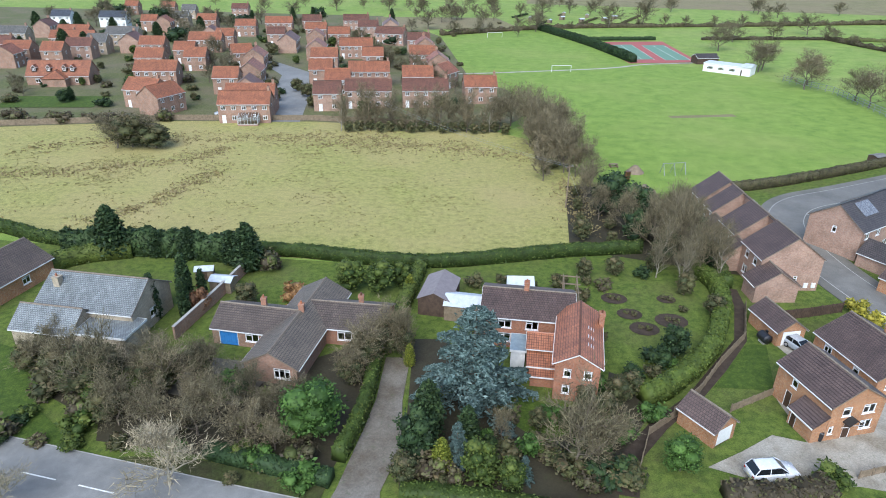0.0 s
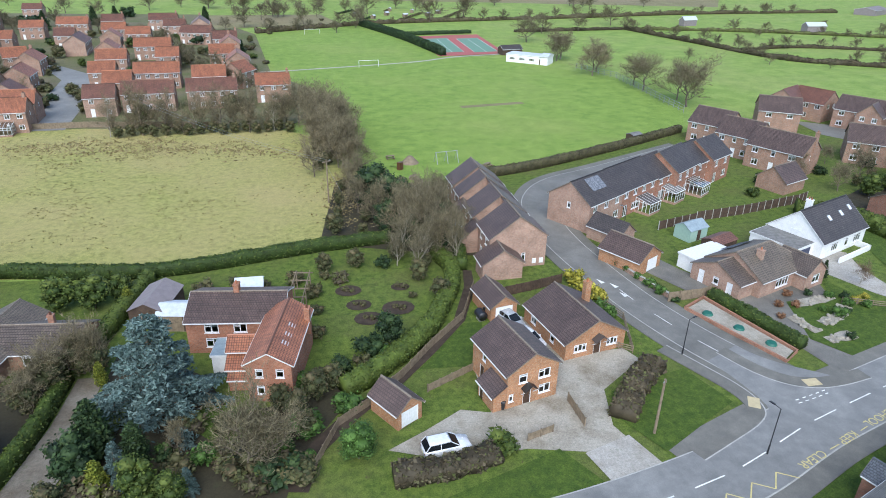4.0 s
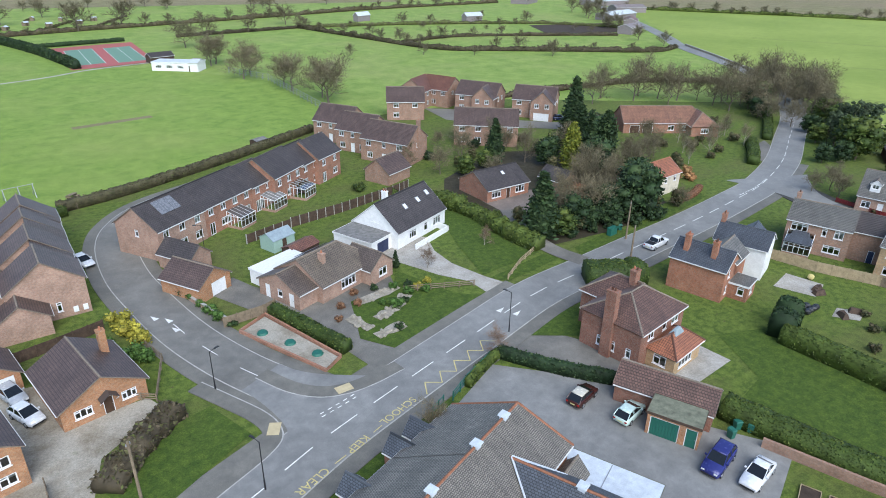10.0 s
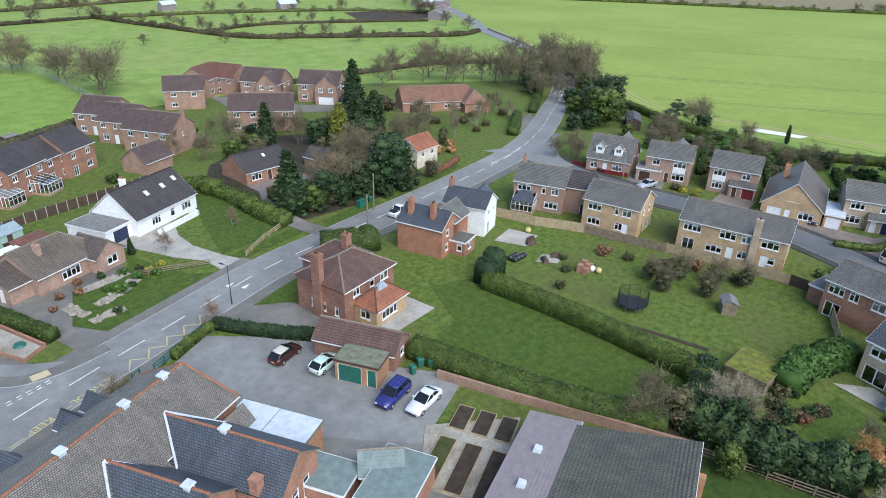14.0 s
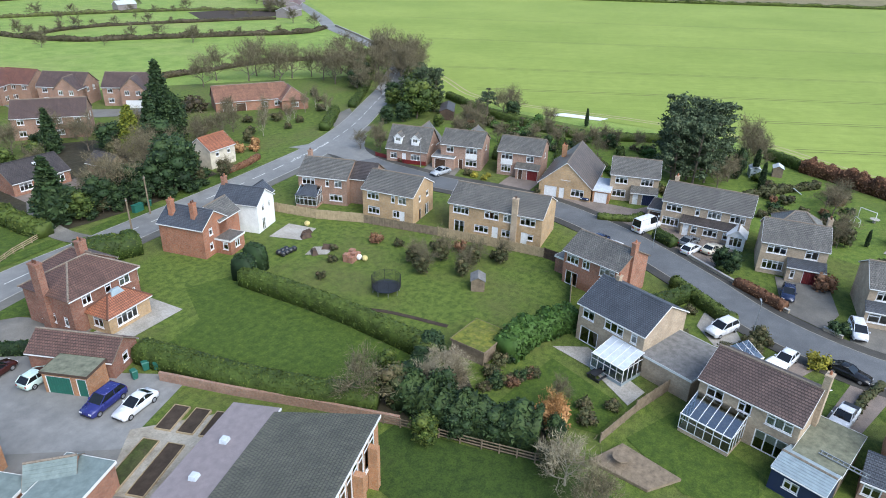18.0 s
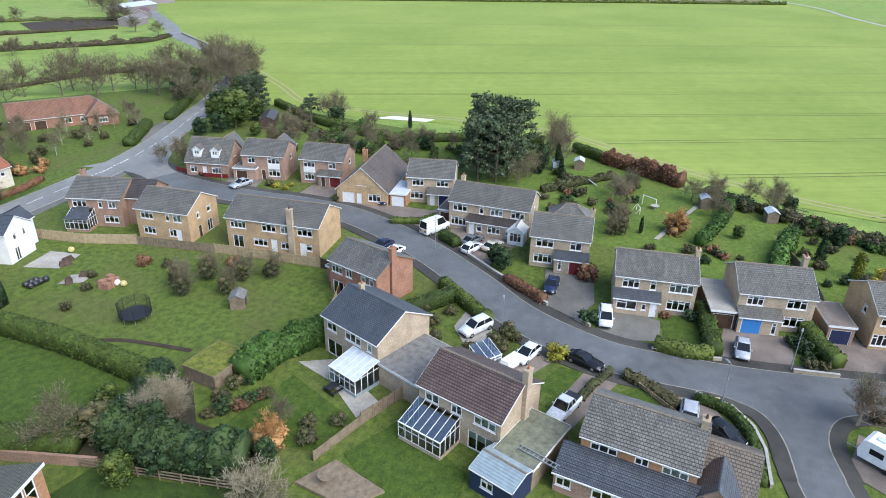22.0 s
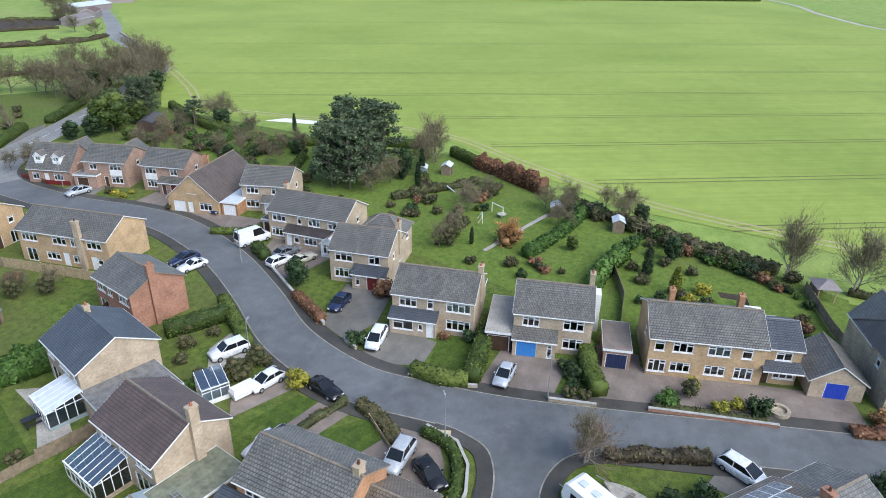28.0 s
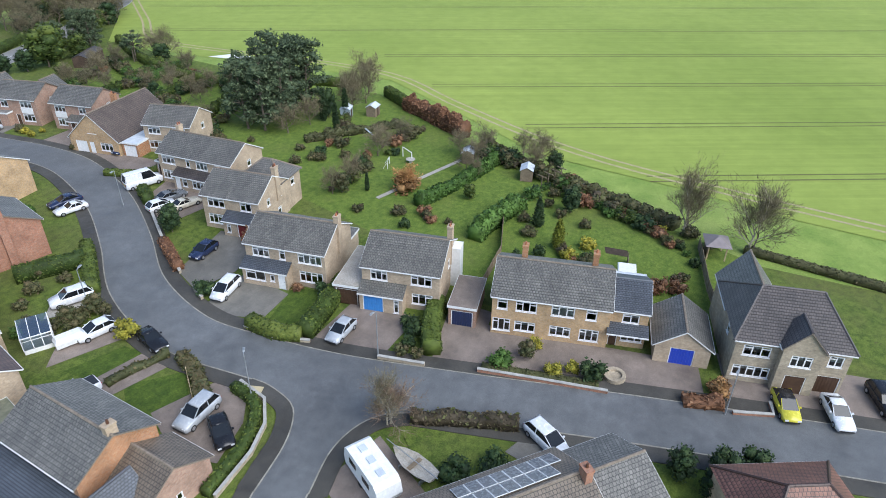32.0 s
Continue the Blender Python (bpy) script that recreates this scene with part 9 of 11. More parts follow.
fence([(88.8, 62.4), (94, 60.2), (98, 58.6)], 0.9, "wood", label="grey post and rail fence by the road", rails=True)
fence([(103.2, 57.4), (108, 60.4), (113, 62.6)], 0.9, "wood_new", label="pale timber rail fence with climbing hedge", rails=True)
fence([(-130, 158.5), (-110, 158), (-72, 166), (-34, 168), (-2, 164)], 1.5, "wood", 3.0, "grey boarded fence at the back of the far estate")
fence([(56, 119), (74, 126.6), (113, 146.6)], 1.1, "wood", 3.0, "post and rail fence along the side road hedge", rails=True)
fence([(124, 164), (126.4, 213), (119, 232)], 2.2, "steel", 3.0, "grey metal railings at the edge of the field", rails=True)
fence([(176.4, 48), (176, 40), (177.4, 35.6)], 0.9, "door_red", 2.0, "low red-brown timber fence")
fence([(175, -97), (184, -94), (194, -91.5)], 1.6, "wood", label="timber fence between back gardens")
fence([(176, -86), (186, -84)], 1.4, "wood", label="timber trellis fence in the back garden")
fence([(172, -70), (180, -69), (188, -66)], 1.5, "wood", label="timber fence between back gardens")

# ---- walled pump garden at the junction ----
low_wall([(66.6, 64.4), (70.6, 66.6), (74.6, 53.0), (72.0, 51.4), (66.6, 64.4)], 0.5, 0.25, "brick_red", "low red brick wall round the gravel enclosure", False)
sheet("gravel_bed", [(66.8, 64.3), (70.4, 66.2), (74.3, 53.2), (72.1, 51.8)], 0.2, "gravel", "pale gravel inside the low brick wall", "", category="gravel")
for x, y in ((68.8, 62.6), (70.8, 58.8), (72.6, 55)):
    solo("green_cover", MB().tube((0, 0, 0), (0, 0, 0.25), 0.7, 0.55, 12), "door_green", "round green access cover in the gravel", "cover", m=pose(x, y, 0.2))
hedge([(71.6, 66.6), (73.8, 60), (75.8, 53.6)], 1.4, 1.6, "hedge", "clipped dark hedge beside the gravel enclosure")
scatter("shrub_green", [(65.0, 71), (64.4, 73.4), (65.4, 68.8), (64.0, 75.8)], 1.3)
scatter("shrub_dark", [(63.6, 77.6), (66.4, 66.6)], 1.3)
low_wall([(64.4, 81.5), (63.6, 76), (66.2, 67.2)], 0.7, 0.3, "brick_pink", "low brick wall beside the garage")
# rockery
BEDS = (((79.4, 60.4), (80.4, 56.4)), ((80.2, 54.6), (84.4, 55.3)), ((82.2, 58.2), (85.6, 59.2)), ((85.6, 59.2), (88.6, 61.6)), ((82.0, 63.0), (88.8, 64.0)))
rk = random.Random(12)
for (xa, ya), (xb, yb) in BEDS:
    d = Vector((xb - xa, yb - ya, 0))
    n = Vector((-d.y, d.x, 0)).normalized()
    lo, hi = [], []
    for k in range(7):
        w = 0.75 + rk.uniform(-0.2, 0.25)
        c = Vector((xa, ya, 0)) + d * (k / 6)
        lo.append((c.x - n.x * w, c.y - n.y * w))
        hi.append((c.x + n.x * w, c.y + n.y * w))
    sheet("rockery_bed", lo + hi[::-1], 0.135, "gravel", "pale gravelly rockery bed in the lawn", "", category="flower bed")
    for k in range(9):
        c = Vector((xa, ya, 0)) + d * ((k + 0.5) / 9) + n * rk.uniform(-0.85, 0.85)
        mb = blob((0, 0, 0.1), (rk.uniform(0.2, 0.42), rk.uniform(0.18, 0.36), rk.uniform(0.15, 0.28)), 6)
        solo("rock", mb, "gravel", "pale rounded rockery stone in the front garden", "rock", "rockery stones", uv=False, m=pose(c.x, c.y, 0.1, 0, 0, k * 40))
scatter("shrub_green", [(84.6, 61), (86, 59.6), (89, 61.6), (91.4, 61), (88, 64)], 1.1)
scatter("shrub_dark", [(87.6, 60), (83.4, 54.6), (90, 63.4), (85.6, 65)], 1.0)
scatter("shrub_gold", [(91, 62.4), (93, 63)], 1.0)
scatter("shrub_red", [(79.6, 63), (81.8, 62.6), (78, 60.4), (82.6, 65.4)], 0.9)
plant("conifer", 91.6, 69.4, 2.8, 1.0)
plant("bare_red", 95.4, 66.6, 3.4, 0.9)
plant("bare_red", 107.4, 68.4, 3.0, 0.9)

# ---- hedges and trees of the junction lawn ----
hedge([(48.8, 45.6), (51.8, 49.4), (56.2, 53.4)], 2.6, 1.6, "hedge_bare", "shaggy brown hedge beside the gravel drive", 0.18, 30, 0.25)
scatter("shrub_gold", [(55.4, 71.2), (56.2, 68.4), (54.8, 74)], 1.8)
scatter("shrub_green", [(54.6, 66), (55.8, 64.4), (52.8, 70)], 1.6)
hedge([(25, 41.6), (30, 41.8), (35, 43.0)], 2.0, 1.5, "hedge_bare", "shaggy brown roadside hedge", 0.18, 30, 0.3)
plant("shrub_hedge", 35.6, 43.6, 2.0, 1.3)
hedge([(83.6, 40.6), (86.8, 42.2), (90.4, 43.4)], 0.8, 1.2, "hedge", "thin hedge along the school railings", 0.14)
hedge([(90.2, 43.2), (94, 37), (98.4, 31.4)], 1.1, 1.5, "conifer", "thin clipped dark hedge beside the school car park")
plant("bare_red", 90.6, 44.2, 3.0, 1.1)
plant("bare", 76.0, 35.6, 4.2, 1.0)
hedge([(112, 51.0), (116.4, 48.2), (119.4, 47.2)], 4.0, 3.0, "hedge", "large rounded clipped hedge by the road")
for a, b, hh in (((121.6, 27.2), (123.0, 27.8), 3.7), ((124.6, 28.4), (126.0, 28.8), 4.0)):
    hedge([a, b], 3.0, hh, "conifer", "tall rounded clipped dark yew block", 0.13, 60, 0.05, 0.5)
hedge([(121.6, 27), (122.6, 12), (122.2, -2.4)], 2.2, 2.4, "hedge_yew", "long flat-topped clipped hedge beside the lawn", 0.11, 52, 0.035)
hedge([(103.4, 22.8), (106.2, 11), (109.2, 2), (112, -4)], 2.8, 2.1, "hedge_yew", "long broad clipped hedge beside the lawn", 0.11, 52, 0.04)
hedge([(122, -2), (119.6, -6), (117.6, -8)], 1.8, 2.6, "hedge", "shaggy hedge at the end of the lawn")
low_wall([(102.0, 17.6), (104.8, 9.4), (107.8, 1.6), (111.0, -7.4)], 1.1, 0.3, "brick_brown", "old brick wall along the kitchen garden", cap=False)
for k, x, y, hh, w in (("bare", 111.5, -2.3, 5.2, 1.4), ("shrubtree", 113.6, -4.6, 4.2, 1.2), ("holly", 116.0, -9.0, 4.2, 1.0), ("holly", 112.9, -13.0, 3.6, 1.2), ("holly", 114.6, -16.2, 3.8, 1.2), ("holly", 115.8, -18.6, 3.4, 1.1), ("bare_pale", 119.6, -7.6, 3.8, 1.3), ("bare", 118.4, -9.2, 3.4, 1.1), ("holly", 118.0, -20.8, 2.8, 1.0), ("round_laurel", 131.6, -10.2, 3.0, 1.2), ("round_laurel", 136.4, -12.6, 3.0, 1.0), ("bare_pale", 113.0, -24.0, 5.0, 1.3), ("bare", 110.5, -27.5, 5.0, 1.3), ("shrubtree", 114.0, -22.2, 3.0, 1.2), ("round", 110.4, -10.8, 3.4, 1.1)):
    plant(k, x, y, hh, w)
hedge([(114.4, -4.6), (114.0, -9.0), (114.8, -14.0), (116.4, -19.8)], 3.2, 3.4, "conifer", "tall shaggy evergreen hedge behind the hall", 0.24, 26, 0.3)
hedge([(115.6, -4.6), (119.0, -4.2), (123.6, -3.2)], 2.2, 2.6, "conifer", "shaggy dark evergreen hedge at the lawn end", 0.2, 28, 0.25)
for x, y, hh in ((118.5, -8.5, 3.6), (119.6, -6.4, 3.2), (116.8, -7.0, 3.8)):
    plant("bare_pale", x, y, hh, 1.5)
plant("bare", 122.4, -19.2, 3.4, 1.0)
plant("shrub_hedge", 118.0, -0.2, 1.8, 1.1)
rf = random.Random(4)
for i in range(16):
    u = i / 15
    plant(("shrub", "shrub_bare", "shrub_dark", "shrub_red")[i % 4], 120.4 + 6 * u + rf.gauss(0, 0.3), -11.4 - 3.6 * u + rf.gauss(0, 0.4), rf.uniform(0.7, 1.3), 1.1)
for i in range(170):
    x, y = rf.uniform(-44, 18), rf.uniform(42.5, 60)
    if -11 < x < -2 or (x < -20 and y < 46.5) or x > 0 and y > 52 or -29 < x < -13 and y > 56:
        continue
    plant(("shrub_bare", "shrub", "shrub_hedge", "shrub_bare", "shrub_green", "shrub_dark")[i % 6], x, y, rf.uniform(0.7, 2.4), rf.uniform(0.9, 1.5))
for i in range(34):
    x, y = rf.uniform(19, 37), rf.uniform(58, 84)
    if (x - 26) ** 2 / 36 + (y - 71) ** 2 / 90 < 1 or x > 24 + (y - 56) * 0.52:
        continue
    plant(("shrub_bare", "shrub", "shrub_dark", "shrub_green")[i % 4], x, y, rf.uniform(0.8, 2.0), rf.uniform(0.9, 1.3))
plant("shrub_rust", 120.0, -19.6, 2.3, 1.2)
plant("bare_rust", 120.0, -19.6, 3.0, 1.2, "bright orange-twigged shrub on the lawn edge")
hedge([(126.6, -10.6), (129.6, -10.8), (133.4, -11.6), (138.0, -13.6)], 3.2, 2.8, "laurel", "tall bushy green laurel hedge", 0.22, 30, 0.3)
scatter("shrub", [(123.8, -21.4), (121.8, -22.6), (125.4, -23.8), (127.2, -9.4), (125.6, -10.6), (123.2, -10.8)], 1.3)
scatter("shrub_dark", [(121.6, -3.6), (126.8, -11.4), (122, -12)], 1.3)
h = H_("garden_store", 126.8, -7.2, 0, "low grey garden store with a bright mossy flat roof", "shed")
flat_block(h, 0, 0, -3, 5.2, 4.4, 1.8, "wood", "moss", trim="wood")
shed(139.2, 0.4, 30, 2.2, 1.8, 1.6, 2.1, "wood", "roof_felt", "small grey garden shed")
for x, y, hh in ((138, 9, 3.6), (141, 4, 3.4), (143, 9, 4.0), (140, 12, 3.2), (145, 4.6, 3.6), (147.4, 1.4, 3.4)):
    plant("shrubtree", x, y, hh * 0.8, 1.1)
    plant("bare", x + 0.8, y, hh, 1.2)
scatter("shrub", [(143.4, 17), (146, 12), (136.4, 24), (133.4, 21.6), (128.6, 19.4), (148.4, 3)], 1.2)
scatter("shrub_red", [(142.4, 20.6), (147.6, 8.4)], 1.6)
# trampoline
th = thing("trampoline", 131.0, 9.8, 0, 0, "round garden trampoline with a black safety net", "trampoline")
for k in range(8):
    a = k * math.pi / 4
    part("leg", MB().tube((1.8 * math.cos(a), 1.8 * math.sin(a), 0), (1.8 * math.cos(a), 1.8 * math.sin(a), 0.8), 0.03, 0.03, 6), "steel", th, uv=False)
    part("net_pole", MB().tube((1.95 * math.cos(a), 1.95 * math.sin(a), 0.8), (1.95 * math.cos(a), 1.95 * math.sin(a), 2.6), 0.03, 0.03, 6), "black", th, uv=False)
part("mat", MB().tube((0, 0, 0.8), (0, 0, 0.83), 1.65, 1.65, 24), "black", th, uv=False)
ring = MB()
for k in range(24):
    a, b = k * math.pi / 12, (k + 1) * math.pi / 12
    ring.face((1.65 * math.cos(a), 1.65 * math.sin(a), 0.86), (1.95 * math.cos(a), 1.95 * math.sin(a), 0.86), (1.95 * math.cos(b), 1.95 * math.sin(b), 0.86), (1.65 * math.cos(b), 1.65 * math.sin(b), 0.86))
part("pad", ring, "black", th, uv=False)
net = MB()
for k in range(120):
    a, b = k * math.pi / 60, (k + 3) * math.pi / 60
    net.tube((1.95 * math.cos(a), 1.95 * math.sin(a), 0.86), (1.95 * math.cos(b), 1.95 * math.sin(b), 2.5), 0.008, 0.008, 3, False)
    net.tube((1.95 * math.cos(b), 1.95 * math.sin(b), 0.86), (1.95 * math.cos(a), 1.95 * math.sin(a), 2.5), 0.008, 0.008, 3, False)
part("net", net, "black", th, uv=False)

# ---- wooded corner beyond the white house ----
for k, x, y, hh, w in (("conifer", 117.6, 66.6, 11.0, 1.35), ("holly", 137.4, 63.4, 10.0, 1.0), ("holly", 141.0, 66.0, 8.0, 1.0), ("conifer", 168.1, 110.3, 14.0, 1.15), ("conifer", 136.3, 102.3, 9.5, 1.1), ("gold", 146.0, 88.6, 10.5, 1.0), ("conifer", 150.4, 88.0, 12.5, 0.95), ("leylandii", 155.6, 88.0, 12.0, 0.95), ("leylandii", 159.4, 92.0, 10.0, 1.0), ("holly", 127.0, 65.0, 4.6, 1.3), ("holly", 131.2, 64.0, 4.4, 1.2), ("round", 134.4, 67.6, 5.4, 1.1), ("holly", 162.6, 97.4, 8.0, 1.1), ("leylandii", 164.4, 104.0, 9.0, 1.0), ("round", 125.0, 97.6, 4.4, 1.2), ("round", 131.4, 99.4, 4.0, 1.2), ("holly", 144.4, 94.0, 6.4, 1.2), ("holly", 121.8, 69.6, 4.4, 1.2), ("round", 150.0, 80.0, 3.6, 1.2), ("shrubtree", 148.2, 62.9, 3.4, 1.1)):
    plant(k, x, y, hh, w)
for k, x, y, hh, w in (("round", 120.6, 64.6, 4.6, 1.2), ("holly", 124.6, 65.4, 6.0, 1.2), ("bare", 128.4, 66.2, 7.6, 1.3), ("holly", 130.4, 66.0, 6.6, 1.2), ("holly", 134.0, 64.8, 7.0, 1.2), ("holly", 139.8, 65.4, 10.0, 1.15), ("round", 142.6, 68.4, 7.0, 1.2), ("bare", 125.6, 69.4, 6.0, 1.2), ("shrubtree", 146.0, 70.4, 4.6, 1.3), ("bare", 141.0, 76.0, 7.0, 1.2), ("shrubtree", 128.4, 71.0, 4.0, 1.3), ("holly", 148.6, 84.0, 8.0, 1.2), ("bare", 160.0, 84.0, 6.4, 1.2), ("shrubtree", 153.0, 91.0, 4.4, 1.3)):
    plant(k, x, y, hh, w)
for x, y, hh in ((136.0, 66.8, 6.5), (133.0, 69.5, 6.0), (139.6, 72, 7), (131, 75, 6), (148, 78, 6), (144, 82, 7), (156, 80, 6), (163, 82, 6), (170, 86, 6), (138, 79, 6), (130, 106, 7), (139, 106, 7), (152, 96, 7), (174, 92, 6), (127.6, 92.0, 5), (121, 101, 5.5), (148.2, 62.4, 3.8), (141.6, 98.0, 7)):
    plant("bare", x, y, hh, 1.1)
scatter("shrubtree", [(134.6, 63.4), (143.6, 64.0), (124.4, 64.6), (129.4, 67.0), (137.6, 69.6), (152, 83), (157, 77), (163, 88), (168, 92), (146, 84.6), (118, 72.6), (127, 103), (133, 106), (158.7, 74.0), (160.4, 77.6), (170.6, 80.4), (166.0, 76.4), (142.0, 90.0)], 3.0)
scatter("shrub_dark", [(121.6, 63.6), (126.0, 62.8), (130.2, 62.4), (134.6, 61.6), (139.4, 61.2), (142.6, 61.8), (123.4, 66.6), (145.6, 66.0), (151.0, 76.0), (154.0, 77.6)], 2.0)
hedge([(104.4, 92), (109.6, 89), (112.2, 85), (113.4, 78), (113.0, 69), (113.8, 62.4)], 2.6, 2.2, "hedge", "thick dark scrubby hedge beside the lawn", 0.2, 24, 0.3)
hedge([(135.4, 83.0), (136.6, 77.6), (137.6, 72.6)], 1.8, 2.2, "hedge_beech", "copper beech hedge among conifers", 0.2, 26, 0.25)
hedge([(160, 66.5), (155, 64.6), (149, 64)], 1.2, 1.0, "hedge_beech", "low russet hedge by the verge")
scatter("shrub_rust", [(163, 71), (160, 73), (166, 74)], 2.0)
for x, y in ((182, 80), (188, 84), (194, 86), (184, 90), (178, 84), (200, 88), (196, 80), (172, 78)):
    plant("birch", x, y, 5.0, 0.9)
scatter("shrub", [(180, 78), (186, 80), (190, 88), (178, 90), (198, 84), (184, 86), (206, 92), (210, 98)], 2.0)
hedge([(184, 70), (192, 75), (199, 80)], 2.4, 2.0, "hedge", "dark hedge by the drive mouth")
hedge([(206, 80), (218, 87), (232, 96), (246, 106)], 2.2, 1.8, "hedge", "dark clipped roadside hedge")
wood_items = []
for i, (x, y) in enumerate(((197, 131), (219, 132), (224, 121), (228, 111), (236, 107), (249, 105), (212, 128), (206, 136), (230, 118), (240, 114), (244, 110), (216, 118), (234, 103), (257, 95), (250, 92), (238, 97), (262, 108), (268, 118), (226, 104), (221, 126), (255, 108), (260, 103), (242, 90))):
    wood_items.append(("bare", x, y, 8.5 + (i * 7 % 4), 1.15))
for x, y, hh in ((223, 66, 10.5), (217, 69, 8), (229, 73, 8)):
    plant("pine", x, y, hh, 0.75)
plant("pine_open", 221, 46, 8.0, 1.1)
plant("bare", 228, 42, 6.5, 1.2)
for x, y in ((240, 84), (246, 90), (252, 96), (236, 80)):
    wood_items.append(("bare", x, y, 7.5, 1.2))
for k, x, y, hh, w in (("holly", 234, 101, 7.5, 1.3), ("round", 242, 105, 7.0, 1.4), ("holly", 226, 95, 6.0, 1.3), ("round", 250, 112, 7.0, 1.4), ("holly", 256, 100, 6.0, 1.4), ("round", 238, 82, 7.0, 1.3), ("holly", 246, 86, 6.5, 1.3), ("round", 232, 76, 7.0, 1.2), ("holly", 222, 78, 5.0, 1.3), ("round", 214, 72, 5.0, 1.3), ("bare", 230, 98, 8.0, 1.3), ("bare", 247, 99, 8.5, 1.3), ("bare", 254, 92, 8.0, 1.3), ("bare", 266, 104, 8.0, 1.3), ("bare", 222, 90, 7.0, 1.2), ("bare", 272, 122, 7.5, 1.3), ("bare", 234, 112, 7.5, 1.3), ("bare", 224, 84, 6.5, 1.2), ("bare", 262, 114, 7.5, 1.3)):
    wood_items.append((k, x, y, hh, w))
grove("roadside_wood", "dense roadside wood of bare trees and dark evergreens", wood_items)

cg = random.Random(31)
grove("close_gardens", "bare garden trees and shrubs among the houses of the close", [(cg.choice(("bare", "shrub_dark", "shrub", "shrub_bare", "shrub_hedge")), x + cg.uniform(-2, 2), y + cg.uniform(-2, 2), hh, 1.2) for x, y, hh in ((118, 108, 4.6), (124, 112, 2.0), (131, 116, 3.6), (140, 112, 2.2), (146, 108, 4.4), (152, 112, 2.0), (158, 106, 3.4), (163, 100, 2.0), (116, 118, 2.0), (108, 108, 2.2), (104, 103, 1.8), (150, 104, 2.2), (170, 104, 3.2), (176, 110, 4.6), (182, 118, 2.2), (128, 121, 2.0))])

# ---- trees round the playing field and beyond ----
for x, y, hh in ((120, 219, 9), (127, 194, 9.5), (129, 171, 11.5), (121, 254, 9.5), (122, 301, 10), (125, 227, 9), (118, 250, 9), (131, 180, 9), (128, 203, 8)):
    plant("bare", x, y, hh * 1.1, 1.5, "broad leafless field tree with a rounded crown")
items = [("bare_far", x, y, hh * 1.1, 1.5) for x, y, hh in ((90, 379, 12), (113, 392, 12), (59, 423, 11), (193, 363, 10), (140, 330, 9), (163, 338, 8), (20, 371, 9), (-10, 360, 9), (250, 205, 6), (176, 250, 4), (325, 222, 7), (321, 203, 6), (400, 345, 10), (380, 310, 9), (430, 350, 9), (350, 265, 7), (355, 262, 8), (372, 290, 9), (390, 322, 9), (410, 330, 10))]
items += [("bare_far", random.uniform(-60, 340), random.uniform(440, 520), random.uniform(6, 10), 1.5) for i in range(24)]
items += [("bare_far", random.uniform(196, 330), random.uniform(214, 350), random.uniform(3, 5), 1.5) for i in range(10)]
hr = random.Random(12)
for line in ([(193, 344), (205, 290), (217, 245), (240, 228), (268, 211), (300, 192)], [(193, 344), (260, 330), (330, 300), (360, 262)], [(330, 240), (300, 255), (250, 275), (212, 268)], [(90, 380), (190, 400), (280, 420), (400, 430)], [(460, 345), (500, 295), (545, 235), (640, 80)], [(-3, 337), (50, 368), (90, 380)]):
    for p in smooth_line(line, 9.0):
        if hr.random() < 0.62:
            items.append(("bare_far", p.x + hr.gauss(0, 1.5), p.y + hr.gauss(0, 1.5), hr.uniform(3.0, 7.5), hr.uniform(1.2, 1.7)))
grove("far_field_trees", "scattered leafless trees among the far fields", items)
items = []
for i in range(46):
    x, y = -130 + (i * 53 % 140), 176 + (i * 37 % 150)
    items.append(("bare_far", x, y, 5 + i % 3, 1.2))
for i in range(96):
    items.append((("shrub_hedge", "shrub_dark", "shrub", "shrub_bare")[i % 4], -165 + (i * 61.7 % 172), 172 + (i * 41.3 % 170), 1.6 + 0.5 * (i % 3), 1.5))
for x, y, hh in ((-150, 262, 10), (-146, 270, 8), (-167, 262, 7), (-131, 305, 8), (-120, 330, 8), (-100, 350, 9), (-71, 362, 10), (-84, 372, 9), (-30, 372, 9), (-158, 320, 8), (-92, 222, 7), (-170, 300, 9), (-200, 330, 9), (-185, 340, 8), (-108, 186, 4), (-88, 196, 5), (-150, 190, 5)):
    items.append(("leylandii" if x < -100 else "conifer", x, y, hh, 1.3))
items += [("shrub_bare", -165 + i * 4.0, 161 + (i * 3 % 5), 2.0 + i % 3 * 0.6, 1.2) for i in range(24)]
items += [("bare_far", random.uniform(-240, 60), random.uniform(330, 480), random.uniform(6, 10), 1.5) for i in range(46)]
items += [("shrub_dark", random.uniform(-240, -20), random.uniform(290, 450), random.uniform(4, 7), 1.5) for i in range(14)]
er = random.Random(8)
for i in range(80):
    items.append((er.choice(("holly", "round", "shrubtree", "shrubtree", "column")), er.uniform(-150, 4), er.uniform(172, 330), er.uniform(2.2, 4.6), er.uniform(1.0, 1.5)))
grove("estate_trees", "garden trees and shrubs among the far estate houses", items)
for x, y in ((80, 405), (70, 415), (95, 412), (60, 398), (88, 430), (75, 440), (104, 425), (50, 410)):
    shed(x, y, (x * 7) % 90, 3, 2, 1.7, 2.2, "wood", "roof_pale", "small weathered timber allotment shed")
grove("allotment_plants", "low brown allotment planting beyond the courts", [(("shrub_bare", "shrub_dark", "shrub")[i % 3], 30 + (i * 31 % 95), 388 + (i * 17 % 55), 1.4, 1.6) for i in range(34)])


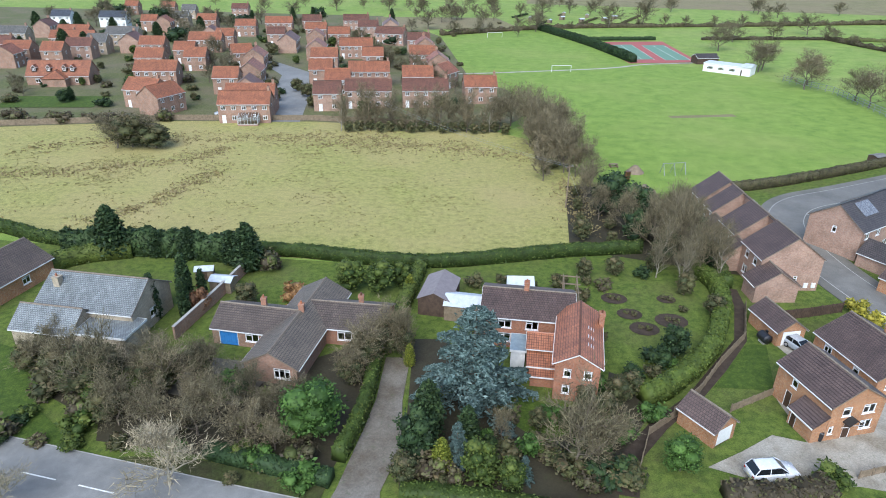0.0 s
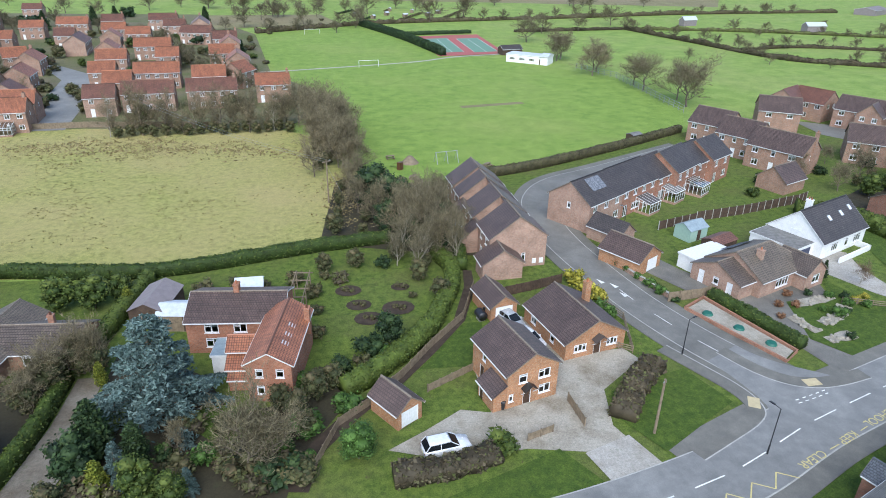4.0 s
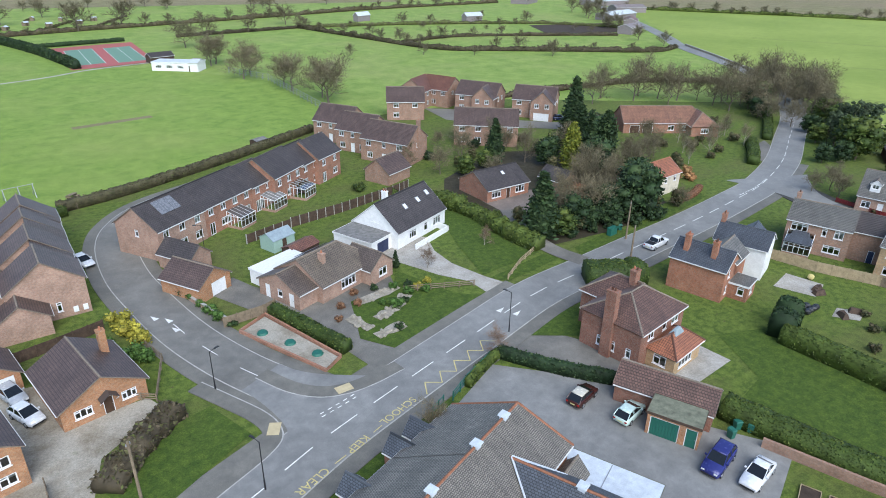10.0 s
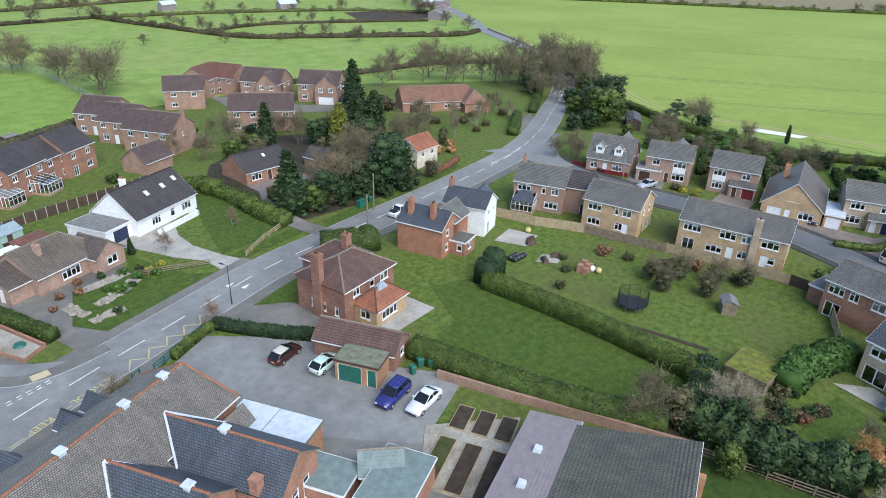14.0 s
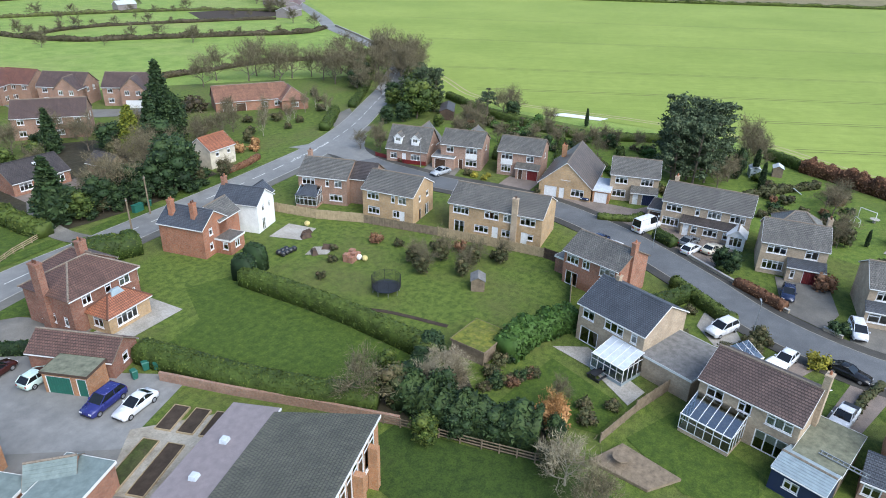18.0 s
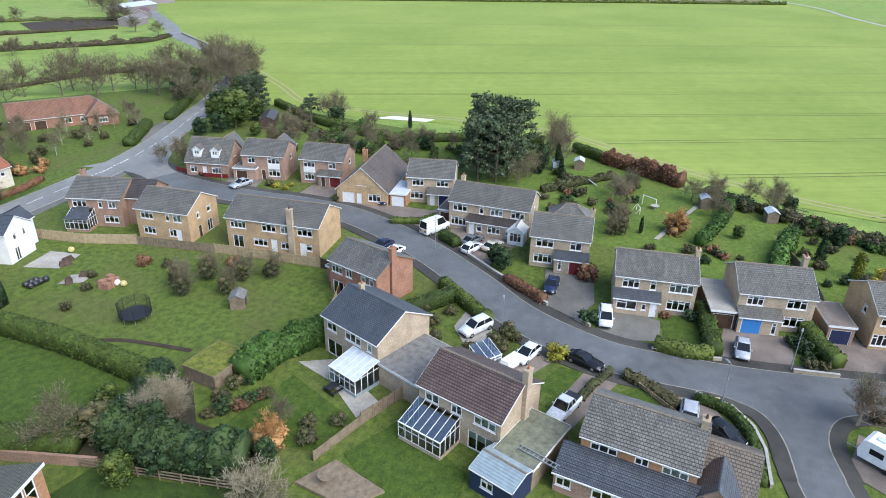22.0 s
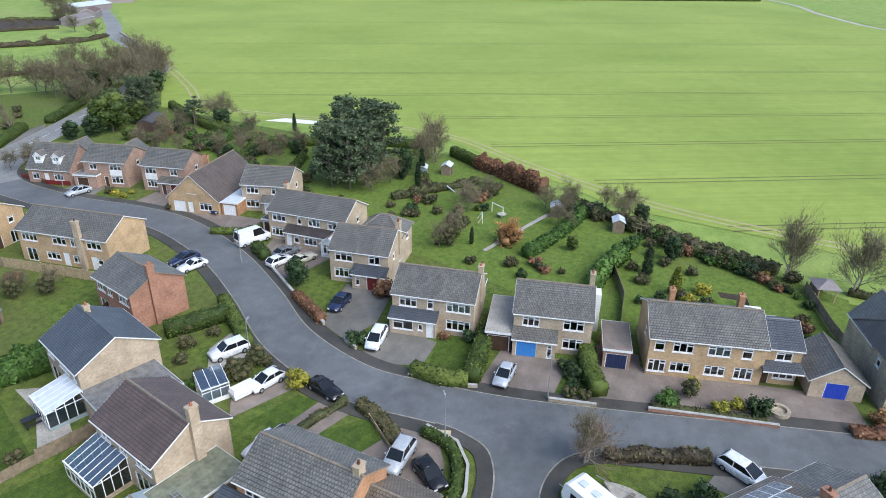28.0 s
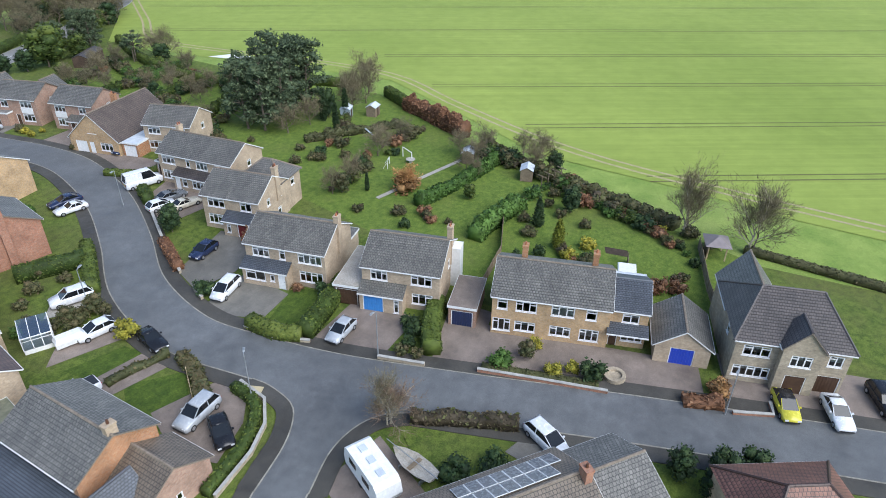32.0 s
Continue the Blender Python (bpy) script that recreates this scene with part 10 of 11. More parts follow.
def goal(x, y, yaw, w=7.3, h=2.4):
    th = thing("goal_post", x, y, yaw, 0, "white football goal frame", "goal")
    for s in (-w / 2, w / 2):
        part("post", MB().tube((s, 0, 0), (s, 0, h), 0.07, 0.07, 8), "white", th, uv=False)
    part("crossbar", MB().tube((-w / 2, 0, h), (w / 2, 0, h), 0.07, 0.07, 8), "white", th, uv=False)


goal(42.4, 243, 8)
goal(23.7, 332, 8)
goal(201, -43, 60, 3.0, 1.8)
# play area
th = thing("play_frame", 48, 129.5, 10, 0, "grey metal swing frame", "swing")
for x in (-2.4, 0, 2.4):
    for s in (-1, 1):
        part("leg", MB().tube((x, s * 1.1, 0), (x, 0, 2.4), 0.06, 0.06, 6), "steel", th, uv=False)
part("beam", MB().tube((-2.6, 0, 2.4), (2.6, 0, 2.4), 0.06, 0.06, 6), "steel", th, uv=False)
th = thing("climbing_frame", 40.2, 130.2, 0, 0, "low timber climbing platform", "play equipment")
part("platform", MB().rings([[(2 * math.cos(a), 2 * math.sin(a), 0) for a in np.linspace(0, 5.6, 9)], [(0.5 * math.cos(a), 0.5 * math.sin(a), 1.5) for a in np.linspace(0, 5.6, 9)]]), "wood", th, uv=False)
th = thing("slide", 37.2, 126.4, 40, 0, "small orange plastic play slide", "slide")
part("chute", MB().face((-0.4, 0, 1.6), (0.4, 0, 1.6), (0.4, 2.4, 0.2), (-0.4, 2.4, 0.2)).box(-0.5, -0.9, 0, 0.5, 0, 1.6), "roof_orange", th, uv=False)


def picnic_table(x, y, yaw, mat="wood"):
    th = thing("picnic_table", x, y, yaw, 0, "weathered timber picnic table", "table")
    part("tabletop", MB().box(-0.9, -0.38, 0.7, 0.9, 0.38, 0.76), mat, th, uv=False)
    for s in (-0.75, 0.75):
        part("bench", MB().box(-0.9, s - 0.14, 0.42, 0.9, s + 0.14, 0.47), mat, th, uv=False)
        part("leg", MB().box(s - 0.05, -0.8, 0, s + 0.05, 0.8, 0.4).box(s - 0.05, -0.3, 0.4, s + 0.05, 0.3, 0.7), mat, th, uv=False)


for x, y in ((40, 117.5), (39.4, 120), (56, 125.5), (36.4, 133.4)):
    picnic_table(x, y, x * 20)
picnic_table(129.6, -20.6, -18, "black")
shed(96, 138.6, 25, 3.2, 2.2, 2.0, 2.3, "wood_dark", "roof_felt", "brown hut in the field hedge")

# ---- front gardens of the estate road ----
hedge([(153.4, -50.6), (153.2, -54), (154.2, -57.0)], 1.6, 1.5, "hedge", "broad clipped hedge round the front lawn")
hedge([(154.4, -57.2), (160, -56.2), (165.0, -55.2)], 1.9, 1.8, "hedge_yew", "broad clipped hedge beside the house")
hedge([(158.2, -70.4), (162, -68.4), (166.0, -67.2)], 1.9, 1.9, "hedge_yew", "tall clipped privet hedge")
low_wall([(152.7, -50.4), (152.6, -54.4), (154.0, -58.2)], 0.4, 0.25, "stone", "low stone front wall")
low_wall([(155.2, -65.8), (156.4, -70.6)], 0.45, 0.25, "stone", "low stone front wall")
scatter("shrub_dark", [(158.4, -67.6), (160.4, -67.2), (161.4, -66.0)], 1.6)
scatter("shrub", [(157.4, -69.2), (157, -67.6)], 1.2)
hedge([(161.4, -28.8), (159.4, -32.4), (157.6, -35.6)], 1.2, 1.3, "hedge_beech", "russet beech hedge along the drive")
low_wall([(166.6, -20.8), (162.6, -27), (157.2, -36.2)], 0.5, 0.3, "stone", "low stone wall along the pavement")
for x, y, hh in ((164.2, -27.4, 3.8), (165.6, -25.6, 3.4)):
    plant("holly", x, y, hh, 1.0)
plant("shrub_red", 166.8, -39.4, 2.8, 0.9)
plant("shrub_dark", 155.6, -42.0, 1.9, 1.1)
low_wall([(154.4, -42.6), (155.4, -40.4)], 0.5, 0.3, "stone", "low stone corner wall")
scatter("shrub_red", [(161.2, -51.0)], 1.1)
plant("shrub_dark", 162.2, -54.2, 1.6, 1.1)
hedge([(170.6, -14.6), (168.6, -18.2)], 1.6, 1.6, "hedge", "dark front garden hedge")
hedge([(172.4, -4), (174.6, -8.6), (177.6, -10.2)], 1.2, 1.0, "hedge", "low dark front garden hedge")
hedge([(158.9, -75.8), (160.2, -81.0), (161.6, -87.0)], 1.0, 0.5, "heather", "low planting along the front wall")
low_wall([(158.2, -75.6), (159.8, -82), (161.2, -88)], 0.45, 0.25, "brick_red", "low brick front wall")
plant("shrub_green", 160.2, -77.2, 1.7, 1.2)
plant("shrubtree", 162.4, -79.2, 2.4, 1.0)
plant("shrub_gold", 164.4, -79.4, 1.3, 1.0)
scatter("shrub_gold", [(161.4, -82.4), (162.6, -84)], 1.2)
plant("shrub_dark", 162.6, -86.0, 2.2, 1.0)
solo("stone_planter", MB().rings([[(r * math.cos(a), r * math.sin(a), z) for a in np.linspace(0, 5.9, 16)] for r, z in ((1.1, 0), (1.1, 0.4), (0.75, 0.4), (0.7, 0.15))]), "stone", "round stone planter on the gravel", "planter", m=pose(163.8, -88.0, 0.1))
hedge([(163.4, -94.6), (164.6, -98.0)], 1.4, 1.0, "hedge_beech", "russet shrubs at the front boundary", 0.16, 34, 0.4)
plant("shrub_rust", 166.4, -97.4, 1.8, 1.0)
low_wall([(164.0, -99.0), (165.4, -102.4), (167.0, -102.0)], 0.4, 0.25, "brick_red", "low red brick front wall")
scatter("shrub_gold", [(177.4, 21.5), (179.6, 21.8), (177.8, 24)], 1.0)
scatter("shrub", [(178, 25.6), (176.4, 41), (177.4, 44.6), (177, 9.6)], 1.2)
for x, y, hh in ((179.2, 49, 4.5), (178, 53.6, 4.0), (182, 52, 5)):
    plant("bare", x, y, hh, 1.2)
# near-side gardens
hedge([(155.6, -21.6), (152.6, -26.0), (149.2, -30.8)], 1.5, 1.7, "hedge", "dark clipped front hedge", 0.12, 44, 0.06)
hedge([(146.8, -20.4), (150.6, -22.8), (153.4, -24.2)], 1.6, 2.0, "hedge", "tall dark clipped hedge between front gardens", 0.12, 44, 0.06)
scatter("shrub", [(148.8, -22), (149.6, -25.4), (146.2, -24.4), (143.6, -26), (146, -33.4), (144.4, -34), (142.6, -32.8), (147.4, -35)], 1.4)
for x, y, hh in ((147.0, -34.0, 2.6), (144.4, -33.2, 2.4), (141.4, -31.4, 2.4)):
    plant("shrubtree", x, y, hh, 1.1)
plant("shrub_gold", 145.8, -40.6, 2.2, 1.0)
scatter("shrub_green", [(140.4, -30.4), (138.4, -29.6), (157.6, -7), (158.6, -5.6)], 1.3)
hedge([(145.6, -46.8), (142.6, -45.6), (139.6, -44.9)], 0.8, 0.8, "heather", "low mixed shrub border", 0.15, 30, 0.4)
hedge([(145.8, -48.4), (144.8, -51.4), (142.4, -54.6)], 1.3, 0.9, "heather", "mixed shrub border with brown and green plants", 0.16, 34, 0.45)
hedge([(145.0, -56.0), (144.2, -59.2), (142.0, -61.0), (139.2, -62.0), (134.6, -62.6)], 0.9, 1.0, "hedge", "curved dark hedge along the branch pavement")
low_wall([(145.9, -56.0), (145.1, -59.7), (142.7, -61.8), (139.6, -62.9), (134.8, -63.4)], 0.45, 0.22, "stone", "curved low wall along the branch pavement")
fence([(144.6, -50.2), (141.2, -54.8)], 0.6, "wood_new", label="low timber edging fence of the small lawn", rails=True)
plant("birch", 147.9, -71.4, 5.4, 1.15, "young birch with white stem and reddish twigs")
plant("bare_red", 148.1, -71.6, 4.4, 1.35)
hedge([(149.4, -73.0), (151.4, -77.4), (153.2, -82.0)], 1.3, 1.1, "hedge_bare", "brown winter hedge along the pavement", 0.16, 34, 0.3)
sheet("corner_lawn", [(147.4, -73.4), (150.6, -80.5), (146.0, -81.5), (144.8, -76.5)], 0.115, "grass", "rough corner lawn beside the boat", category="lawn")
scatter("shrub_dark", [(145.4, -79.4), (147.6, -82)], 1.8)
for x, y, hh in ((154.4, -95.8, 3.0), (155.8, -99, 3.2), (157.2, -101.2, 3.2), (153.6, -98.4, 2.6)):
    plant("holly", x, y, hh, 1.1)

# back gardens of the even side, up to the field
for k, x, y, hh, w in (("pine", 202.4, -11.2, 13.6, 0.95), ("pine", 210.6, -9.4, 15.2, 1.0), ("column", 209.6, -19.4, 6.5, 0.9), ("column", 213.0, -22.2, 6.0, 0.9), ("bare", 216.0, -21.6, 7.5, 1.0), ("bare", 219.0, -19.6, 7.0, 1.1), ("bare", 205.6, -9.6, 7.0, 1.1), ("column", 206.4, -24.6, 5.4, 0.9), ("birch", 196.9, -89.0, 8.8, 1.0), ("birch", 195.9, -97.6, 9.0, 1.15), ("bare", 196.9, -89.4, 7.6, 0.8), ("bare", 196.1, -98.0, 7.8, 0.85), ("gold", 185.0, -75.0, 4.4, 0.9), ("conifer", 189.6, -70.6, 4.6, 0.9), ("bare", 188.6, -40.0, 4.4, 1.2), ("shrubtree", 185.2, -40.6, 3.4, 1.0), ("bare", 207.2, -50.0, 4.2, 1.3), ("bare", 205.6, -54.0, 4.0, 1.3), ("bare", 206.6, -63.6, 4.6, 1.2), ("bare", 208.0, -38.2, 3.8, 1.4), ("bare", 203.6, -36.4, 3.8, 1.4), ("bare", 200.0, -56.2, 3.0, 1.0), ("round", 192.6, -58.6, 2.6, 1.0), ("shrubtree", 204.0, -66.0, 3.0, 1.1), ("column", 187.6, -43.6, 3.0, 0.9)):
    plant(k, x, y, hh, w)
plant("shrub_rust", 190.6, -48.9, 2.9, 1.25)
plant("bare_rust", 190.6, -48.9, 3.8, 1.25, "large orange-twigged shrub in the back garden")
hedge([(186.6, -53.0), (192.0, -54.4), (199, -55.8), (208, -57)], 1.6, 1.9, "laurel", "green laurel hedge between back gardens", 0.2, 30, 0.25)
hedge([(181.6, -64.4), (187.6, -65.0), (194, -66.4)], 2.2, 2.2, "laurel", "bright green laurel hedge between back gardens", 0.2, 30, 0.3)
scatter("shrub_gold", [(186.8, -78.6), (196.0, -86.4), (183.0, -77.0)], 1.5)
scatter("shrub_dark", [(182.2, -73.4), (180.4, -71), (184.0, -79.2), (179.0, -78.6), (184.4, -55.6), (180.4, -54.4), (197.8, -80)], 1.4)
scatter("shrub", [(199.0, -83), (197.6, -86.6), (196.6, -90), (195, -93), (200.4, -79), (201.6, -75), (193.6, -72.6), (192.2, -76.6), (196.0, -70), (199.6, -69.6), (190, -68.4), (186.4, -70.4), (181.4, -46), (183.2, -51.8), (196.6, -33.4), (200.6, -30), (193.6, -30.4), (195.6, -24.6), (190.6, -27.4), (188, -20.4), (194.4, -14.6)], 1.6)
scatter("shrub_red", [(182.0, -90.8), (181.0, -88.6), (204.6, -70.4)], 1.7)
hedge([(199, -23), (206, -28), (214, -34)], 1.3, 1.4, "heather", "mixed shrub border between back gardens", 0.2, 28, 0.4)
hedge([(190.4, -3), (202, 2), (212, 6)], 1.3, 1.5, "hedge", "dark hedge between back gardens", 0.2, 28, 0.3)
hedge([(192.4, 13), (204, 17), (216, 22)], 1.3, 1.6, "hedge", "dark hedge between back gardens", 0.2, 28, 0.3)
hedge([(190, 26), (202, 30), (216, 35)], 1.3, 1.7, "hedge", "dark hedge between back gardens", 0.2, 28, 0.3)
more_shrubs = []
for i in range(54):
    x, y = 191 + (i * 37 % 27), -12 + (i * 23 % 62)
    more_shrubs.append((("shrub", "shrub_dark", "shrub_bare", "shrub_green", "shrub")[i % 5], x, y, 1.5 + 0.4 * (i % 3), 1.2))
for i in range(10):
    plant("bare", 196 + (i * 13 % 20), -2 + (i * 17 % 46), 4.2, 1.2)
for x, y, yaw, lab in ((213.6, -22.0, 20, "small pale blue garden shed"), (205.4, -52.4, 15, "grey garden shed with a pale roof"), (203.6, -63.6, 15, "garden shed with a green roof"), (217, -26, 10, "low timber shed by the hedge")):
    shed(x, y, yaw, 2.4, 1.9, 1.9, 2.4, "zinc" if "blue" in lab else "wood", "roof_pale", lab)
shed(79.8, 85.6, 20, 4.2, 3.2, 2.0, 2.9, "shed_green", "zinc", "pale green summerhouse with a green-grey roof")
shed(81.4, 80.2, 22, 4.8, 3.0, 2.0, 2.6, "wood_dark", "roof_red", "low red-roofed timber garden outbuilding")
for k, x, y, hh, w in (("round", 207.8, 59.5, 10.0, 1.15), ("round", 212.6, 64.0, 9.0, 1.0), ("pine_open", 221.8, 46.2, 8.6, 1.2), ("bare", 224.8, 42.9, 6.6, 1.3), ("bare", 207.2, 41.4, 5.0, 1.3), ("bare", 211.0, 46.0, 5.0, 1.2), ("holly", 203.0, 60.4, 5.0, 1.2), ("holly", 199.0, 62.6, 4.4, 1.2), ("round", 216.6, 60.0, 6.0, 1.1), ("column", 228.6, 20.8, 4.6, 0.9), ("round", 204.6, 50.6, 3.2, 1.2)):
    plant(k, x, y, hh, w)
shed(215.0, 54.6, 30, 9.0, 3.6, 2.3, 3.0, "wood_dark", "roof_dark", "long low dark timber stable at the field edge")
hedge([(211.1, 29.1), (218.0, 31.0), (225.8, 32.7)], 1.6, 1.8, "laurel", "bright clipped green hedge between back gardens", 0.16, 34, 0.12)
# mixed borders of the back gardens along the field
BORDERS = [((200.0, -75.3), (196.1, -83.3), 14, 1.7), ((196.1, -83.3), (191.6, -90.6), 12, 1.4), ((203.4, -68.6), (199.6, -75.6), 9, 2.0), ((209.4, -53.6), (204.6, -66.0), 12, 2.2), ((193.4, -29.6), (212.4, -24.2), 15, 1.5), ((184.4, -39.4), (199.6, -37.4), 9, 1.6), ((201.6, -38.0), (214.6, -38.4), 9, 1.8), ((186.0, -73.6), (180.4, -80.6), 7, 1.2), ((190.0, -66.4), (202.6, -67.4), 9, 1.5), ((185.2, -54.4), (182.6, -58.6), 5, 1.3), ((190.6, -4.0), (217.0, 2.6), 13, 1.5), ((192.0, 12.0), (222.0, 18.6), 13, 1.6), ((217.6, 20.0), (221.6, 42.0), 12, 1.9), ((191.0, 25.0), (219.0, 34.6), 12, 1.7), ((214.4, -2.0), (216.4, 18.0), 9, 1.8), ((193.0, 38.0), (222.0, 50.0), 14, 1.9), ((188.6, -90.6), (181.0, -91.6), 5, 1.2)]
MIX = ("shrub", "shrub_bare", "shrub_dark", "shrub", "shrub_hedge", "shrub_bare", "shrub_green", "shrub_red")
rb = random.Random(21)
fill = more_shrubs
for (xa, ya), (xb, yb), n, hh in BORDERS:
    for i in range(n):
        u = (i + rb.uniform(0.1, 0.9)) / n
        fill.append((MIX[rb.randrange(8)], xa + (xb - xa) * u + rb.gauss(0, 0.7), ya + (yb - ya) * u + rb.gauss(0, 0.7), hh * rb.uniform(0.55, 1.3), rb.uniform(0.8, 1.35)))
for x, y, hh, w in ((208.8, -64.3, 5.6, 1.1), (208.8, -53.9, 5.0, 1.1), (201.0, -54.0, 3.6, 1.2), (199.9, -37.8, 4.4, 1.4), (184.1, -39.6, 4.0, 1.0), (201.0, -17.6, 5.0, 1.4), (206.6, -18.4, 5.0, 1.2), (227.8, -17.9, 8.0, 1.1), (222.4, -20.8, 7.0, 1.0), (211.4, -60.0, 4.4, 1.1), (218.0, 12.0, 4.0, 1.2), (212.4, 24.0, 4.2, 1.3), (206.0, 9.0, 3.8, 1.2), (220.6, 27.6, 5.0, 1.2), (200.4, 42.0, 4.4, 1.2), (215.0, 44.6, 5.0, 1.2)):
    plant("bare", x, y, hh, w)
for x, y, hh, w in ((208.4, -66.6, 3.6, 1.0), (195.6, -73.4, 4.2, 0.9), (211.4, -19.3, 6.0, 0.7), (213.4, 8.6, 3.8, 1.1), (204.6, 20.6, 3.2, 1.0), (196.4, 33.6, 3.0, 1.1), (224.4, 40.0, 4.6, 1.2)):
    plant("holly", x, y, hh, w)
grove("border_shrubs", "mixed winter shrubs in back garden borders", fill)
th = thing("football_goal", 197.0, -41.7, 24, 0, "small white tubular football goal on the lawn", "goal")
for s in (-1.1, 1.1):
    part("post", MB().tube((s, 0, 0), (s, 0, 1.3), 0.05, 0.05, 6), "white", th, uv=False)
    part("stay", MB().tube((s, 0, 1.3), (s, 0.8, 0), 0.035, 0.035, 6), "white", th, uv=False)
part("crossbar", MB().tube((-1.1, 0, 1.3), (1.1, 0, 1.3), 0.05, 0.05, 6), "white", th, uv=False)
th = thing("garden_table", 200.0, -44.2, 0, 0, "round pale stone garden table", "table")
part("tabletop", MB().tube((0, 0, 0.68), (0, 0, 0.76), 0.8, 0.8, 16), "concrete", th, uv=False)
part("pedestal", MB().tube((0, 0, 0), (0, 0, 0.68), 0.25, 0.2, 10), "concrete", th, uv=False)
th = thing("small_trampoline", 208.5, -29.1, 0, 0, "small dark garden trampoline with a blue slide", "trampoline")
part("bed", MB().tube((0, 0, 0.55), (0, 0, 0.62), 1.25, 1.25, 18), "black", th, uv=False)
for k in range(4):
    part("leg", MB().tube((1.05 * math.cos(k * 1.571), 1.05 * math.sin(k * 1.571), 0), (1.05 * math.cos(k * 1.571), 1.05 * math.sin(k * 1.571), 0.55), 0.04, 0.04, 6), "steel", th, uv=False)
part("slide", MB().rings([[(-0.9, -1.0, 1.0), (-0.5, -1.0, 1.0), (-0.5, -1.0, 1.06), (-0.9, -1.0, 1.06)], [(-1.0, -2.8, 0.0), (-0.6, -2.8, 0.0), (-0.6, -2.8, 0.06), (-1.0, -2.8, 0.06)]]), "zinc", th, uv=False)
th = thing("garden_canopy", 180.8, -84.9, 14, 0, "white fabric canopy over a terrace", "canopy")
for sx in (-1.3, 1.3):
    for sy in (-0.9, 0.9):
        part("post", MB().tube((sx, sy, 0), (sx, sy, 2.1), 0.04, 0.04, 6), "white", th, uv=False)
part("fabric", MB().rings([[(-1.5, -1.1, 2.08), (1.5, -1.1, 2.08), (1.5, 1.1, 2.08), (-1.5, 1.1, 2.08)], [(-1.4, -1.0, 2.2), (1.4, -1.0, 2.2), (1.4, 1.0, 2.2), (-1.4, 1.0, 2.2)]]), "white_gloss", th, uv=False)
th = thing("timber_pergola", 203.4, -67.8, 70, 0, "weathered timber pergola across the garden", "pergola")
for i in range(4):
    part("post", MB().box(-0.06, i * 1.6 - 2.4, 0, 0.06, i * 1.6 - 2.28, 2.1), "wood", th, uv=False)
    part("beam", MB().box(-0.9, i * 1.6 - 2.4, 2.1, 0.9, i * 1.6 - 2.3, 2.22), "wood", th, uv=False)
# pavilion with timber posts
th = thing("garden_pavilion", 193.2, -93.6, 15, 0, "timber garden gazebo with a pale hipped roof", "gazebo")
for sx in (-1.3, 1.3):
    for sy in (-1.1, 1.1):
        part("post", MB().box(sx - 0.07, sy - 0.07, 0, sx + 0.07, sy + 0.07, 2.1), "wood_new", th, uv=False)
part("roof", MB().rings([[(-1.8, -1.6, 2.1), (1.8, -1.6, 2.1), (1.8, 1.6, 2.1), (-1.8, 1.6, 2.1)], [(-0.3, -0.05, 2.9), (0.3, -0.05, 2.9), (0.3, 0.05, 2.9), (-0.3, 0.05, 2.9)]]), "metal_roof", th, uv=False)
part("wall", MB().box(-1.3, 1.05, 0, 1.3, 1.12, 1.9), "wood_new", th, uv=False)
sheet("garden_bed", [(186.8, -81), (188.4, -80.4), (188.8, -83.4), (187.2, -83.8)], 0.075, "soil", "oval dug flower bed", "", category="flower bed")
ribbon("garden_path", [(186, -46.4), (195, -48.6), (205, -51.2)], 0.8, 0.14, "concrete", label="narrow slab path through the back garden", category="path")

# kitchen garden, hall surroundings and terrace patio
for u, w, ln in [(0.0, 2.9, 6.4), (0.0, 0.3, 6.4), (0.0, -2.3, 6.4), (6.4, 2.7, 3.6), (6.4, 0.4, 3.6), (6.4, -1.9, 3.6)]:
    q = pose(94.0, 6.4, 0, 0, 0, 22) @ Vector((u, w, 0))
    th = thing("raised_bed", q.x, q.y, 22, 0, "timber-edged vegetable bed of dug soil", "planter", "raised beds")
    a, c = ln / 2, 0.85
    ed = MB()
    ed.v = [(x, y, z) for z in (0.28, 0.0) for k in (1.0, 0.92) for x, y in ((-a * (1 - (1 - k) * c / a), -c * k), (a * (1 - (1 - k) * c / a), -c * k), (a * (1 - (1 - k) * c / a), c * k), (-a * (1 - (1 - k) * c / a), c * k))]
    ed.f = [(k, (k + 1) % 4, 4 + (k + 1) % 4, 4 + k) for k in range(4)] + [(8 + k, 8 + (k + 1) % 4, (k + 1) % 4, k) for k in range(4)]
    part("edging", ed, "wood_new", th, uv=False)
    part("soil", MB().box(-a + 0.06, -c + 0.07, 0, a - 0.06, c - 0.07, 0.2), "soil" if w != 2.9 else "rough", th, uv=False)
sheet("slab_path", [(89.6, 8.0), (95.6, 13.2), (103.2, 7.2), (92.4, 1.6)], 0.105, "gravel", "pale slab paths between vegetable beds", category="path")
sheet("deck", [(116.9, -24.7), (120.8, -26.5), (119.4, -32.4), (116.4, -30.3)], 0.35, "wood", "weathered timber garden deck", "", 0.3, category="deck")
th = thing("round_table", 118.2, -27.2, 0, 0.35, "round timber garden table on the deck", "table")
part("tabletop", MB().tube((0, 0, 0.7), (0, 0, 0.76), 0.8, 0.8, 16), "wood", th, uv=False)
part("leg", MB().tube((0, 0, 0), (0, 0, 0.7), 0.12, 0.12, 8), "wood", th, uv=False)
th = thing("ladder", 126.6, -44.0, 75, 2.78, "aluminium ladder lying on the flat roof", "ladder")
